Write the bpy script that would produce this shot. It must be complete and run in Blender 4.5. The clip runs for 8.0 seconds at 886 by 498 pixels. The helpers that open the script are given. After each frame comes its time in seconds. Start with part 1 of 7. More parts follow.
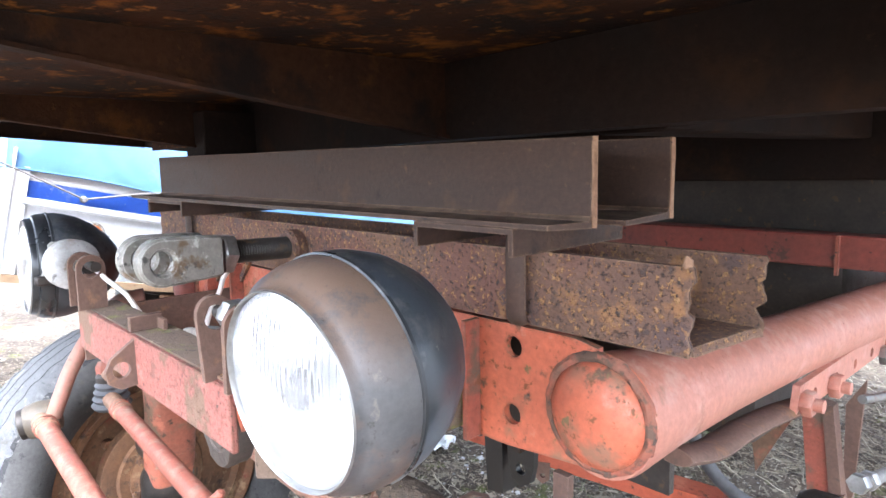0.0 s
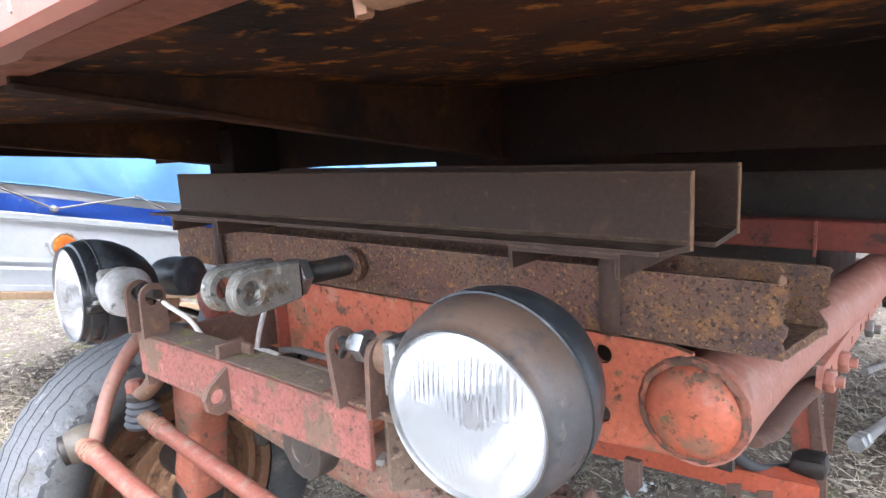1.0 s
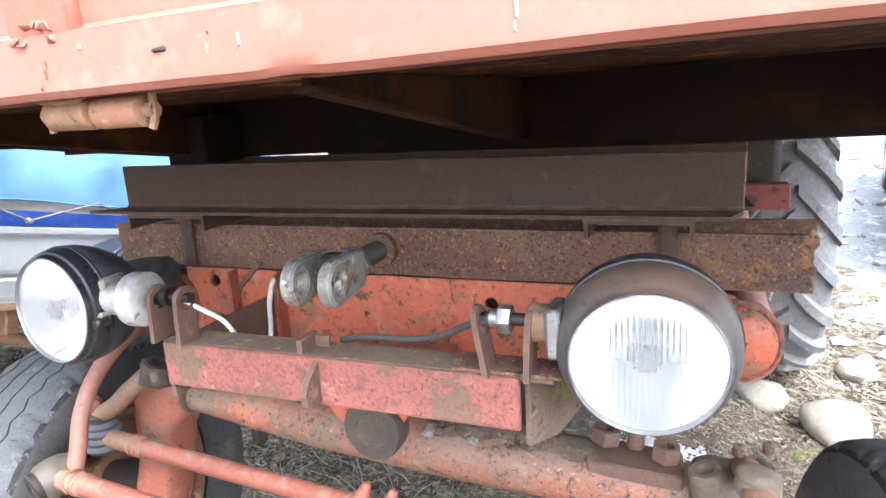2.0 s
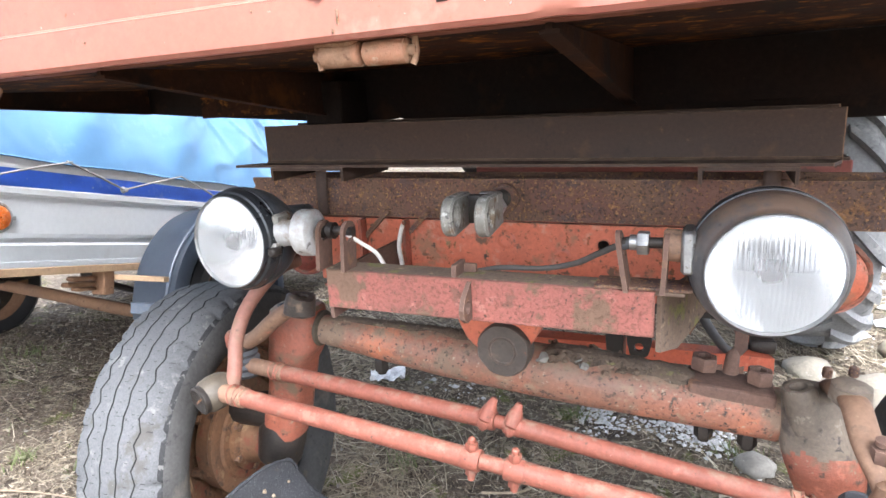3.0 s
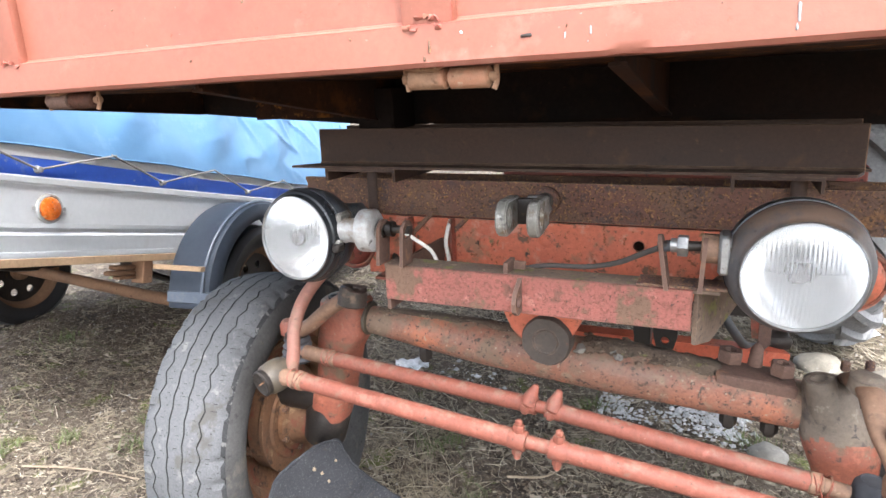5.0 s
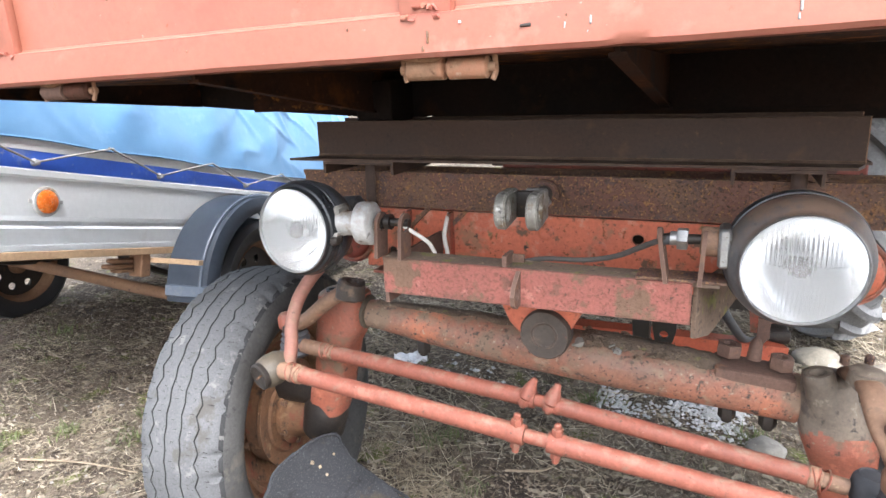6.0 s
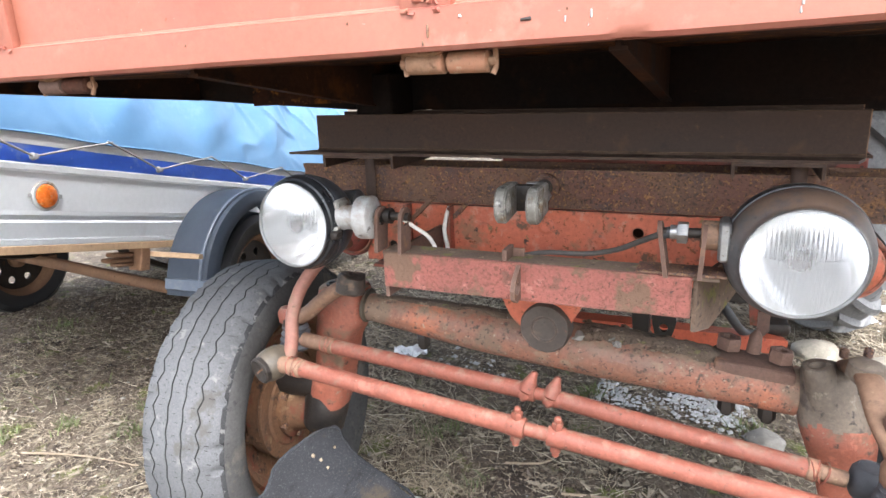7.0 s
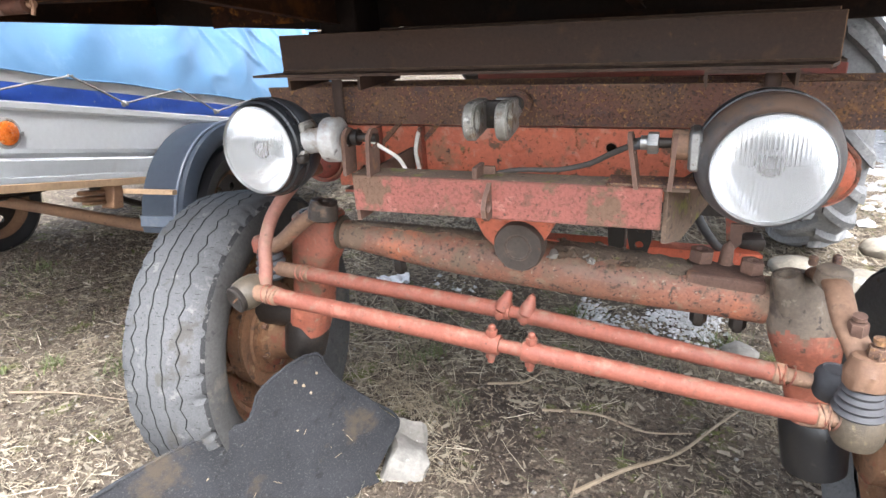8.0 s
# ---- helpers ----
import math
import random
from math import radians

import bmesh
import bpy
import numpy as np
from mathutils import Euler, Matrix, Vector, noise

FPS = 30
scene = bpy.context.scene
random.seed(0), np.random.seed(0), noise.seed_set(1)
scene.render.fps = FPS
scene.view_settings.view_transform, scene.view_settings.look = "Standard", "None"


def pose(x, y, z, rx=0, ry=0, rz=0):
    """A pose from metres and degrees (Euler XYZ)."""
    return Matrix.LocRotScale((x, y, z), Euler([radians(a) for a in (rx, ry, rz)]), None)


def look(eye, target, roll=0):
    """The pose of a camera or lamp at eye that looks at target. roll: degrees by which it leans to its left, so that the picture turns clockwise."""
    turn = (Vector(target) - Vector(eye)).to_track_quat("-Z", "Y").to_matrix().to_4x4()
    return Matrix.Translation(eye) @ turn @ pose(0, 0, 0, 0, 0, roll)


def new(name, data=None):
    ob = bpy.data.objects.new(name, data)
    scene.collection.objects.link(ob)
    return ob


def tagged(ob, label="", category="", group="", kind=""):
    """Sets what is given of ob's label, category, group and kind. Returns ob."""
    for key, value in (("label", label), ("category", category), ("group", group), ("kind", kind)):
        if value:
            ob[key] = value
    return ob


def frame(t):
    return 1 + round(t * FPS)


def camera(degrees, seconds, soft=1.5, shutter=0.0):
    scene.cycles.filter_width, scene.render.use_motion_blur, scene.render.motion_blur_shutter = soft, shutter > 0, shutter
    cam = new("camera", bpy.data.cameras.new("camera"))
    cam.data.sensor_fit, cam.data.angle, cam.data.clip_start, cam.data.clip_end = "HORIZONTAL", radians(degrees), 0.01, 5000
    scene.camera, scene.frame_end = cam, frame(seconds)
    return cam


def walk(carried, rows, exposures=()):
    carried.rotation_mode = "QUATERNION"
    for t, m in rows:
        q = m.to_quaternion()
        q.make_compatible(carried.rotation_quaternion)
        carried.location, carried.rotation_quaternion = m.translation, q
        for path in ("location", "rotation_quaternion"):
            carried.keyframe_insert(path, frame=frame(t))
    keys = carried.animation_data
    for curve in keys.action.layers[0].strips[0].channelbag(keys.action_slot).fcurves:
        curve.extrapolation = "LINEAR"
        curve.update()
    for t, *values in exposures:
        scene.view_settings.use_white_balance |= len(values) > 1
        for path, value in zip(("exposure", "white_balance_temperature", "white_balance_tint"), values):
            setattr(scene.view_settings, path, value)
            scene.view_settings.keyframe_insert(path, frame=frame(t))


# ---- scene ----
cam = camera(69.5, 8.0)
PATH = [
    (0, (0.791, -0.439, 1.002), (-0.656, 0.914, 0.729), -1.2),
    (0.2, (0.801, -0.473, 0.982), (-0.628, 0.892, 0.667), 0.7),
    (0.5, (0.804, -0.535, 1.019), (-0.557, 0.882, 0.648), -1.3),
    (0.7, (0.783, -0.580, 1.034), (-0.570, 0.845, 0.665), -0.7),
    (1, (0.706, -0.585, 1.062), (-0.588, 0.9, 0.715), -3.1),
    (1.2, (0.646, -0.591, 1.081), (-0.568, 0.974, 0.805), -3.0),
    (2.3, (0.383, -0.9, 1.098), (-0.268, 0.925, 0.603), -3.5),
    (2.4, (0.363, -0.918, 1.079), (-0.324, 0.894, 0.587), -2.6),
    (2.5, (0.347, -0.919, 1.081), (-0.435, 0.865, 0.628), -1.8),
    (3, (0.346, -1.001, 1.061), (-0.435, 0.779, 0.592), -2.9),
    (3.5, (0.363, -1.077, 1.076), (-0.377, 0.7, 0.533), -3.0),
    (4, (0.347, -1.088, 1.084), (-0.358, 0.713, 0.578), -2.5),
    (4.5, (0.313, -1.105, 1.095), (-0.479, 0.664, 0.604), -2.3),
    (6, (0.311, -1.099, 1.09), (-0.48, 0.666, 0.581), -2.1),
    (6.5, (0.304, -1.1, 1.092), (-0.476, 0.664, 0.563), -2.2),
    (7, (0.31, -1.099, 1.092), (-0.478, 0.661, 0.561), -2.2),
    (7.5, (0.318, -1.1, 1.089), (-0.466, 0.658, 0.546), -2.6),
    (7.7, (0.323, -1.0926, 1.0803), (-0.4642, 0.6484, 0.5185), -2.3),
    (7.8, (0.326, -1.0927, 1.0757), (-0.4515, 0.6436, 0.487), -2.5),
    (7.9, (0.328, -1.0901, 1.0715), (-0.4405, 0.6388, 0.4500), -2.95),
    (8, (0.328, -1.0855, 1.0687), (-0.4059, 0.634, 0.3343), -3.77),
]
walk(cam, [(t, look(eye, target, roll)) for t, eye, target, roll in PATH],
     [(0.0, 3.6, 5750, 10), (1.0, 3.05, 5750, 10), (2.3, 3.2, 5950, 10), (2.6, 3.0, 6000, 10), (3.0, 2.9, 6080, 10), (3.5, 2.65, 6130, 10), (4.5, 2.68, 6200, 10), (8.0, 2.65, 6250, 10)])

# ---- light ----
SUN_EL, SUN_AZ = 58.0, 140.0
world = bpy.data.worlds.new("overcast_sky")
scene.world = world
world.use_nodes = True
wn, wl = world.node_tree.nodes, world.node_tree.links
sky = wn.new("ShaderNodeTexSky")
sky.sky_type, sky.sun_disc = "NISHITA", False
sky.sun_elevation, sky.sun_rotation = radians(SUN_EL), radians(SUN_AZ)
sky.dust_density, sky.air_density = 4.0, 1.0
veil = wn.new("ShaderNodeHueSaturation")
veil.inputs["Saturation"].default_value = 0.38
wl.new(sky.outputs[0], veil.inputs["Color"])
wl.new(veil.outputs[0], wn["Background"].inputs[0])
wn["Background"].inputs[1].default_value = 0.15

sun_data = bpy.data.lights.new("sun", "SUN")
sun_data.energy, sun_data.angle, sun_data.color = 1.05, radians(38), (0.99, 0.99, 1.0)
sun = new("sun", sun_data)
az, el = radians(SUN_AZ), radians(SUN_EL)
sun.matrix_world = look((math.sin(az) * math.cos(el) * 30, math.cos(az) * math.cos(el) * 30, math.sin(el) * 30), (0, 0, 0))


# ---- materials ----
def surface(name, base, dark, scale=12.0, rough=0.6, metal=0.0, bump=0.2, spots=None, fine=90.0, streak=None, coat=0.0, vary=0.0, spec=0.5, soft=0.05, dust=None, edge=None, relief=0.002, grainy=1.0):
    """A worn surface: two tones in coarse noise, fine grain in relief, and flecks or patches of other colours.
    spots: rows of (colour, share 0..1, scale, roughness). streak: stretches the coarse noise (x, y, z)."""
    m = bpy.data.materials.new(name)
    m.use_nodes = True
    n, l = m.node_tree.nodes, m.node_tree.links
    bsdf = n["Principled BSDF"]
    co = n.new("ShaderNodeTexCoord").outputs["Object"]
    if streak:
        mp = n.new("ShaderNodeMapping")
        mp.inputs["Scale"].default_value = streak
        l.new(co, mp.inputs[0])
        cos = mp.outputs[0]
    else:
        cos = co

    def noise_tex(sc, detail, vec, rgh=0.6):
        t = n.new("ShaderNodeTexNoise")
        t.inputs["Scale"].default_value, t.inputs["Detail"].default_value, t.inputs["Roughness"].default_value = sc, detail, rgh
        l.new(vec, t.inputs["Vector"])
        return t.outputs["Fac"]

    def ramp(fac, a, b):
        r = n.new("ShaderNodeMapRange")
        r.inputs["From Min"].default_value, r.inputs["From Max"].default_value = a, b
        l.new(fac, r.inputs["Value"])
        return r.outputs[0]

    def mix(fac, a, b):
        x = n.new("ShaderNodeMix")
        x.data_type = "RGBA"
        l.new(fac, x.inputs["Factor"])
        for v, s in ((a, x.inputs["A"]), (b, x.inputs["B"])):
            if isinstance(v, tuple):
                s.default_value = (*v, 1)
            else:
                l.new(v, s)
        return x.outputs["Result"]

    coarse = ramp(noise_tex(scale, 5, cos), 0.3, 0.7)
    grain = noise_tex(fine, 4, co, 0.7)
    col = mix(coarse, dark, base)
    tint = n.new("ShaderNodeMix")
    tint.data_type, tint.blend_type = "RGBA", "MULTIPLY"
    tint.inputs["Factor"].default_value = 1.0
    gr = n.new("ShaderNodeCombineColor")
    g = n.new("ShaderNodeMapRange")
    g.inputs["From Min"].default_value, g.inputs["From Max"].default_value = 0.25, 0.75
    g.inputs["To Min"].default_value, g.inputs["To Max"].default_value = 1 - 0.28 * grainy, 1 + 0.15 * grainy
    l.new(grain, g.inputs["Value"])
    for k in range(3):
        l.new(g.outputs[0], gr.inputs[k])
    l.new(col, tint.inputs["A"])
    l.new(gr.outputs[0], tint.inputs["B"])
    col = tint.outputs["Result"]
    rgh = n.new("ShaderNodeMapRange")
    rgh.inputs["To Min"].default_value, rgh.inputs["To Max"].default_value = max(0.02, rough - 0.1), min(1, rough + 0.1)
    l.new(coarse, rgh.inputs["Value"])
    rgh = rgh.outputs[0]
    height = grain
    for k, (c, share, sc, rr) in enumerate(spots or ()):
        mp = n.new("ShaderNodeMapping")
        mp.inputs["Location"].default_value = (k * 3.7 + 1.3, k * 1.9, k * 5.1)
        l.new(co, mp.inputs[0])
        t = 0.72 - 0.44 * share
        f = ramp(noise_tex(sc, 6, mp.outputs[0], 0.65), t, t + soft)
        col = mix(f, col, c)
        x = n.new("ShaderNodeMix")
        l.new(f, x.inputs["Factor"])
        l.new(rgh, x.inputs["A"])
        x.inputs["B"].default_value = rr
        rgh = x.outputs["Result"]
        sb = n.new("ShaderNodeMath")
        sb.operation = "MULTIPLY_ADD"
        sb.inputs[1].default_value = -0.35
        l.new(f, sb.inputs[0])
        l.new(height, sb.inputs[2])
        height = sb.outputs[0]
    if dust:
        # settled dirt on the faces that look up, broken by noise: (colour, share)
        geo = n.new("ShaderNodeNewGeometry")
        sx = n.new("ShaderNodeSeparateXYZ")
        l.new(geo.outputs["Normal"], sx.inputs[0])
        up_ = ramp(sx.outputs["Z"], dust[2] if len(dust) > 2 else 0.15, dust[3] if len(dust) > 3 else 0.95)
        br = ramp(noise_tex(38, 5, co, 0.7), 0.75 - 0.5 * dust[1], 0.95 - 0.5 * dust[1])
        mm = n.new("ShaderNodeMath")
        mm.operation = "MULTIPLY"
        l.new(up_, mm.inputs[0])
        l.new(br, mm.inputs[1])
        col = mix(mm.outputs[0], col, dust[0])
    if edge:
        # paint worn off along the edges: (colour, width in metres)
        geo = n.new("ShaderNodeNewGeometry")
        bv = n.new("ShaderNodeBevel")
        bv.samples = 4
        bv.inputs["Radius"].default_value = edge[1]
        dp = n.new("ShaderNodeVectorMath")
        dp.operation = "DOT_PRODUCT"
        l.new(bv.outputs[0], dp.inputs[0])
        l.new(geo.outputs["Normal"], dp.inputs[1])
        ed_ = ramp(dp.outputs["Value"], 0.99, 0.86)
        br = ramp(noise_tex(70, 4, co, 0.7), 0.38, 0.6)
        mm = n.new("ShaderNodeMath")
        mm.operation = "MULTIPLY"
        l.new(ed_, mm.inputs[0])
        l.new(br, mm.inputs[1])
        col = mix(mm.outputs[0], col, edge[0])
    if vary:
        info = n.new("ShaderNodeObjectInfo")
        hs = n.new("ShaderNodeHueSaturation")
        v = n.new("ShaderNodeMapRange")
        v.inputs["To Min"].default_value, v.inputs["To Max"].default_value = 1 - vary, 1 + vary
        l.new(info.outputs["Random"], v.inputs["Value"])
        l.new(v.outputs[0], hs.inputs["Value"])
        l.new(col, hs.inputs["Color"])
        col = hs.outputs[0]
    l.new(col, bsdf.inputs["Base Color"])
    l.new(rgh, bsdf.inputs["Roughness"])
    bsdf.inputs["Metallic"].default_value = metal
    bsdf.inputs["Specular IOR Level"].default_value = spec
    bsdf.inputs["Coat Weight"].default_value = coat
    if bump:
        b = n.new("ShaderNodeBump")
        b.inputs["Strength"].default_value, b.inputs["Distance"].default_value = bump, relief
        l.new(height, b.inputs["Height"])
        l.new(b.outputs[0], bsdf.inputs["Normal"])
    return m


RUST = (0.16, 0.062, 0.028)
RUST_DARK = (0.05, 0.026, 0.018)
RUST_ORANGE = (0.30, 0.12, 0.035)
M = {}
M["panel_red"] = surface("faded_red_panel_paint", (0.270, 0.100, 0.066), (0.236, 0.084, 0.054), 4, 0.5, 0, 0.1,
                         [((0.32, 0.14, 0.10), 0.35, 9, 0.6), ((0.235, 0.07, 0.047), 0.34, 5, 0.5), ((0.265, 0.088, 0.06), 0.4, 26, 0.6), (RUST, 0.12, 60, 0.9), ((0.5, 0.42, 0.37), 0.05, 85, 0.8)], 90, soft=0.12, grainy=0.45, edge=((0.24, 0.05, 0.035), 0.006))
M["red"] = surface("weathered_red_paint", (0.36, 0.085, 0.05), (0.22, 0.065, 0.043), 12, 0.6, 0, 0.4,
                   [((0.38, 0.14, 0.09), 0.3, 24, 0.7), ((0.13, 0.085, 0.06), 0.42, 14, 0.9), (RUST, 0.34, 55, 0.9), ((0.05, 0.038, 0.033), 0.24, 40, 0.9)], 150, soft=0.1, dust=((0.17, 0.125, 0.085), 0.7), edge=((0.09, 0.045, 0.03), 0.004))
M["bar_red"] = surface("chalky_red_paint", (0.305, 0.100, 0.076), (0.225, 0.075, 0.057), 9, 0.72, 0, 0.9,
                       [((0.36, 0.145, 0.115), 0.32, 22, 0.8), ((0.17, 0.077, 0.056), 0.36, 26, 0.9), ((0.19, 0.078, 0.056), 0.38, 200, 0.9), ((0.085, 0.045, 0.036), 0.27, 170, 0.9), ((0.15, 0.088, 0.057), 0.35, 12, 0.9)], 240, soft=0.05, edge=((0.10, 0.055, 0.035), 0.006))
M["rod_red"] = surface("thick_salmon_paint", (0.225, 0.072, 0.047), (0.172, 0.056, 0.038), 14, 0.6, 0, 0.35,
                       [((0.27, 0.098, 0.068), 0.33, 22, 0.6), ((0.17, 0.09, 0.064), 0.34, 32, 0.8), ((0.08, 0.048, 0.036), 0.25, 120, 0.9), ((0.34, 0.16, 0.125), 0.14, 110, 0.7)], 130, soft=0.09, spec=0.3, dust=((0.20, 0.135, 0.098), 0.5), edge=((0.12, 0.06, 0.035), 0.003))
M["hinge_dark"] = surface("dark_rusted_hinge_steel", (0.10, 0.042, 0.028), (0.05, 0.026, 0.018), 30, 0.75, 0, 0.6, [((0.17, 0.075, 0.035), 0.36, 22, 0.8), ((0.03, 0.02, 0.015), 0.36, 45, 0.9)], 140, soft=0.09, spec=0.1)
M["rod_dusty"] = surface("dusty_salmon_paint", (0.24, 0.10, 0.072), (0.17, 0.085, 0.06), 14, 0.6, 0, 0.3,
                         [((0.17, 0.10, 0.068), 0.42, 24, 0.8), ((0.08, 0.05, 0.038), 0.26, 60, 0.9)], 130, soft=0.12)
# salmon paint paled in its colour for strong light, pale dust on top
M["tube_red"] = surface("light_paled_salmon_tube_paint", (0.40, 0.168, 0.120), (0.35, 0.135, 0.092), 8, 0.5, 0, 0.15,
                        [((0.46, 0.25, 0.205), 0.36, 14, 0.6), ((0.33, 0.115, 0.075), 0.3, 7, 0.5), ((0.22, 0.12, 0.085), 0.24, 34, 0.8), ((0.09, 0.05, 0.035), 0.14, 80, 0.9)], 120, soft=0.14, dust=((0.44, 0.29, 0.235), 0.5))
M["orange_red"] = surface("bright_red_paint", (0.50, 0.125, 0.062), (0.41, 0.104, 0.056), 10, 0.5, 0, 0.35,
                          [((0.44, 0.18, 0.125), 0.34, 18, 0.6), ((0.25, 0.12, 0.072), 0.35, 9, 0.8), ((0.12, 0.07, 0.047), 0.29, 34, 0.9), (RUST, 0.29, 85, 0.9), ((0.16, 0.12, 0.06), 0.2, 46, 0.95), ((0.045, 0.032, 0.027), 0.19, 55, 0.9)], 130, soft=0.06, dust=((0.16, 0.115, 0.075), 0.7), edge=((0.11, 0.055, 0.032), 0.006))
M["axle"] = surface("oily_rusty_red_paint", (0.31, 0.118, 0.070), (0.19, 0.098, 0.066), 6, 0.6, 0, 0.6,
                    [((0.40, 0.135, 0.070), 0.34, 9, 0.5), ((0.18, 0.120, 0.083), 0.42, 11, 0.95), ((0.25, 0.165, 0.112), 0.34, 26, 0.9), ((0.055, 0.040, 0.033), 0.32, 48, 0.8), ((0.34, 0.265, 0.195), 0.28, 90, 0.95), ((0.040, 0.030, 0.026), 0.33, 140, 0.8)], 180, (1, 2, 2), soft=0.08, dust=((0.18, 0.130, 0.089), 0.64, 0.03, 0.8), edge=((0.07, 0.04, 0.028), 0.004))

M["pivot_grease"] = surface("greasy_dark_pivot_steel", (0.075, 0.058, 0.046), (0.034, 0.027, 0.023), 14, 0.55, 0.1, 0.5, [((0.14, 0.10, 0.07), 0.3, 22, 0.9), ((0.22, 0.07, 0.04), 0.16, 40, 0.7), ((0.02, 0.017, 0.015), 0.3, 60, 0.4)], 150, soft=0.1, edge=((0.13, 0.09, 0.065), 0.003))
M["knuckle_red"] = surface("flaking_red_casting_paint", (0.33, 0.095, 0.055), (0.22, 0.075, 0.048), 9, 0.6, 0, 0.5,
                           [((0.16, 0.105, 0.07), 0.40, 13, 0.9), ((0.40, 0.13, 0.08), 0.3, 20, 0.6), ((0.07, 0.045, 0.035), 0.30, 45, 0.9), ((0.24, 0.18, 0.13), 0.22, 90, 0.95)], 150, soft=0.08, dust=((0.165, 0.125, 0.085), 0.8, 0.0, 0.7), edge=((0.08, 0.045, 0.03), 0.006))
M["sill_under"] = surface("worn_red_paint_over_rust", (0.25, 0.095, 0.062), (0.15, 0.062, 0.042), 7, 0.7, 0, 0.3,
                          [((0.28, 0.12, 0.085), 0.34, 12, 0.7), ((0.12, 0.058, 0.037), 0.4, 9, 0.9), ((0.04, 0.025, 0.02), 0.25, 40, 0.9)], 110, soft=0.1, spec=0.15)
M["rust"] = surface("pitted_rust", (0.195, 0.112, 0.074), (0.125, 0.073, 0.055), 7, 0.85, 0, 1.0,
                    [((0.150, 0.076, 0.058), 0.42, 4, 0.9), ((0.25, 0.132, 0.064), 0.27, 16, 0.95), ((0.105, 0.068, 0.062), 0.38, 22, 0.85), ((0.31, 0.165, 0.072), 0.24, 60, 0.95), ((0.34, 0.19, 0.088), 0.36, 190, 0.95), ((0.075, 0.05, 0.043), 0.28, 95, 0.8), ((0.05, 0.036, 0.031), 0.33, 230, 0.8)], 260, spec=0.25, soft=0.065, edge=((0.27, 0.18, 0.12), 0.003))

M["mill"] = surface("brown_mill_scale_steel", (0.070, 0.0395, 0.028), (0.044, 0.0265, 0.020), 7, 0.62, 0.0, 0.35,
                    [((0.095, 0.056, 0.037), 0.34, 13, 0.85), ((0.03, 0.021, 0.017), 0.3, 24, 0.7), ((0.12, 0.07, 0.042), 0.22, 70, 0.85), ((0.14, 0.10, 0.078), 0.1, 120, 0.9)], 160, (0.4, 2, 2), spec=0.3, soft=0.11, dust=((0.13, 0.092, 0.062), 0.7), edge=((0.18, 0.115, 0.076), 0.003))
M["rust_edge"] = surface("flame_cut_rust_edge", (0.36, 0.22, 0.14), (0.22, 0.12, 0.07), 60, 0.9, 0, 0.6, [(RUST_DARK, 0.2, 90, 0.9)], 220)
# underside: rust patches over base tones darkened for the shade below the body
M["under"] = surface("shade_toned_rusty_primer", (0.058, 0.023, 0.012), (0.017, 0.0115, 0.010), 4, 0.85, 0, 0.5,
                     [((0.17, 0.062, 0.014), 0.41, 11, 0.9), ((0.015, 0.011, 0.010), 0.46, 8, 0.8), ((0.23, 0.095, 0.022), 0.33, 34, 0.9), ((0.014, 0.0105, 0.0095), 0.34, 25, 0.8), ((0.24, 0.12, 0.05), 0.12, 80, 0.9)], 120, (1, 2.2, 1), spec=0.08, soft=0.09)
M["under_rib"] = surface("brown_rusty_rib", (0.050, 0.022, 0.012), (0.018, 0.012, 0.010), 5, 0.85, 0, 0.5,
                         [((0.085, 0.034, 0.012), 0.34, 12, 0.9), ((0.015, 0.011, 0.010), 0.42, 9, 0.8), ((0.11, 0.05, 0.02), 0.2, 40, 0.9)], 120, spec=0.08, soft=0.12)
# near-black base puts the shade of the void into the beams' colour
M["under_beam"] = surface("shade_toned_rusty_beam", (0.023, 0.0135, 0.0105), (0.0115, 0.0095, 0.0092), 5, 0.8, 0, 0.3,
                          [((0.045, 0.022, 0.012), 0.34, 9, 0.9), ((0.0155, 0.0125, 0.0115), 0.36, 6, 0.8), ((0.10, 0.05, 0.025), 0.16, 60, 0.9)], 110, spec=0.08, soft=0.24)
M["hinge"] = surface("rusted_hinge_steel", (0.33, 0.21, 0.135), (0.22, 0.115, 0.068), 22, 0.75, 0, 0.6, [((0.34, 0.165, 0.10), 0.36, 14, 0.6), ((0.42, 0.33, 0.24), 0.32, 36, 0.8), ((0.10, 0.055, 0.035), 0.30, 60, 0.9)], 140, soft=0.10, spec=0.15)

M["tyre"] = surface("worn_grey_tyre_rubber", (0.110, 0.111, 0.114), (0.078, 0.079, 0.081), 9, 0.9, 0, 0.6,
                    [((0.15, 0.148, 0.144), 0.3, 24, 0.95), ((0.04, 0.04, 0.041), 0.26, 120, 0.9), ((0.072, 0.068, 0.063), 0.34, 13, 0.95), ((0.185, 0.18, 0.172), 0.14, 200, 0.95)], 280, spec=0.2, soft=0.08)
M["tyre_scuff"] = surface("scuffed_dark_tyre_shoulder", (0.040, 0.040, 0.041), (0.022, 0.022, 0.023), 30, 0.85, 0, 0.8, [((0.12, 0.118, 0.113), 0.36, 45, 0.95)], 200, spec=0.25)
M["tyre_side"] = surface("black_tyre_sidewall", (0.068, 0.066, 0.064), (0.038, 0.037, 0.036), 10, 0.75, 0, 0.4, [((0.12, 0.108, 0.09), 0.34, 11, 0.95), ((0.09, 0.075, 0.055), 0.28, 30, 0.95), ((0.02, 0.02, 0.02), 0.28, 60, 0.8)], 140, spec=0.3, soft=0.12)
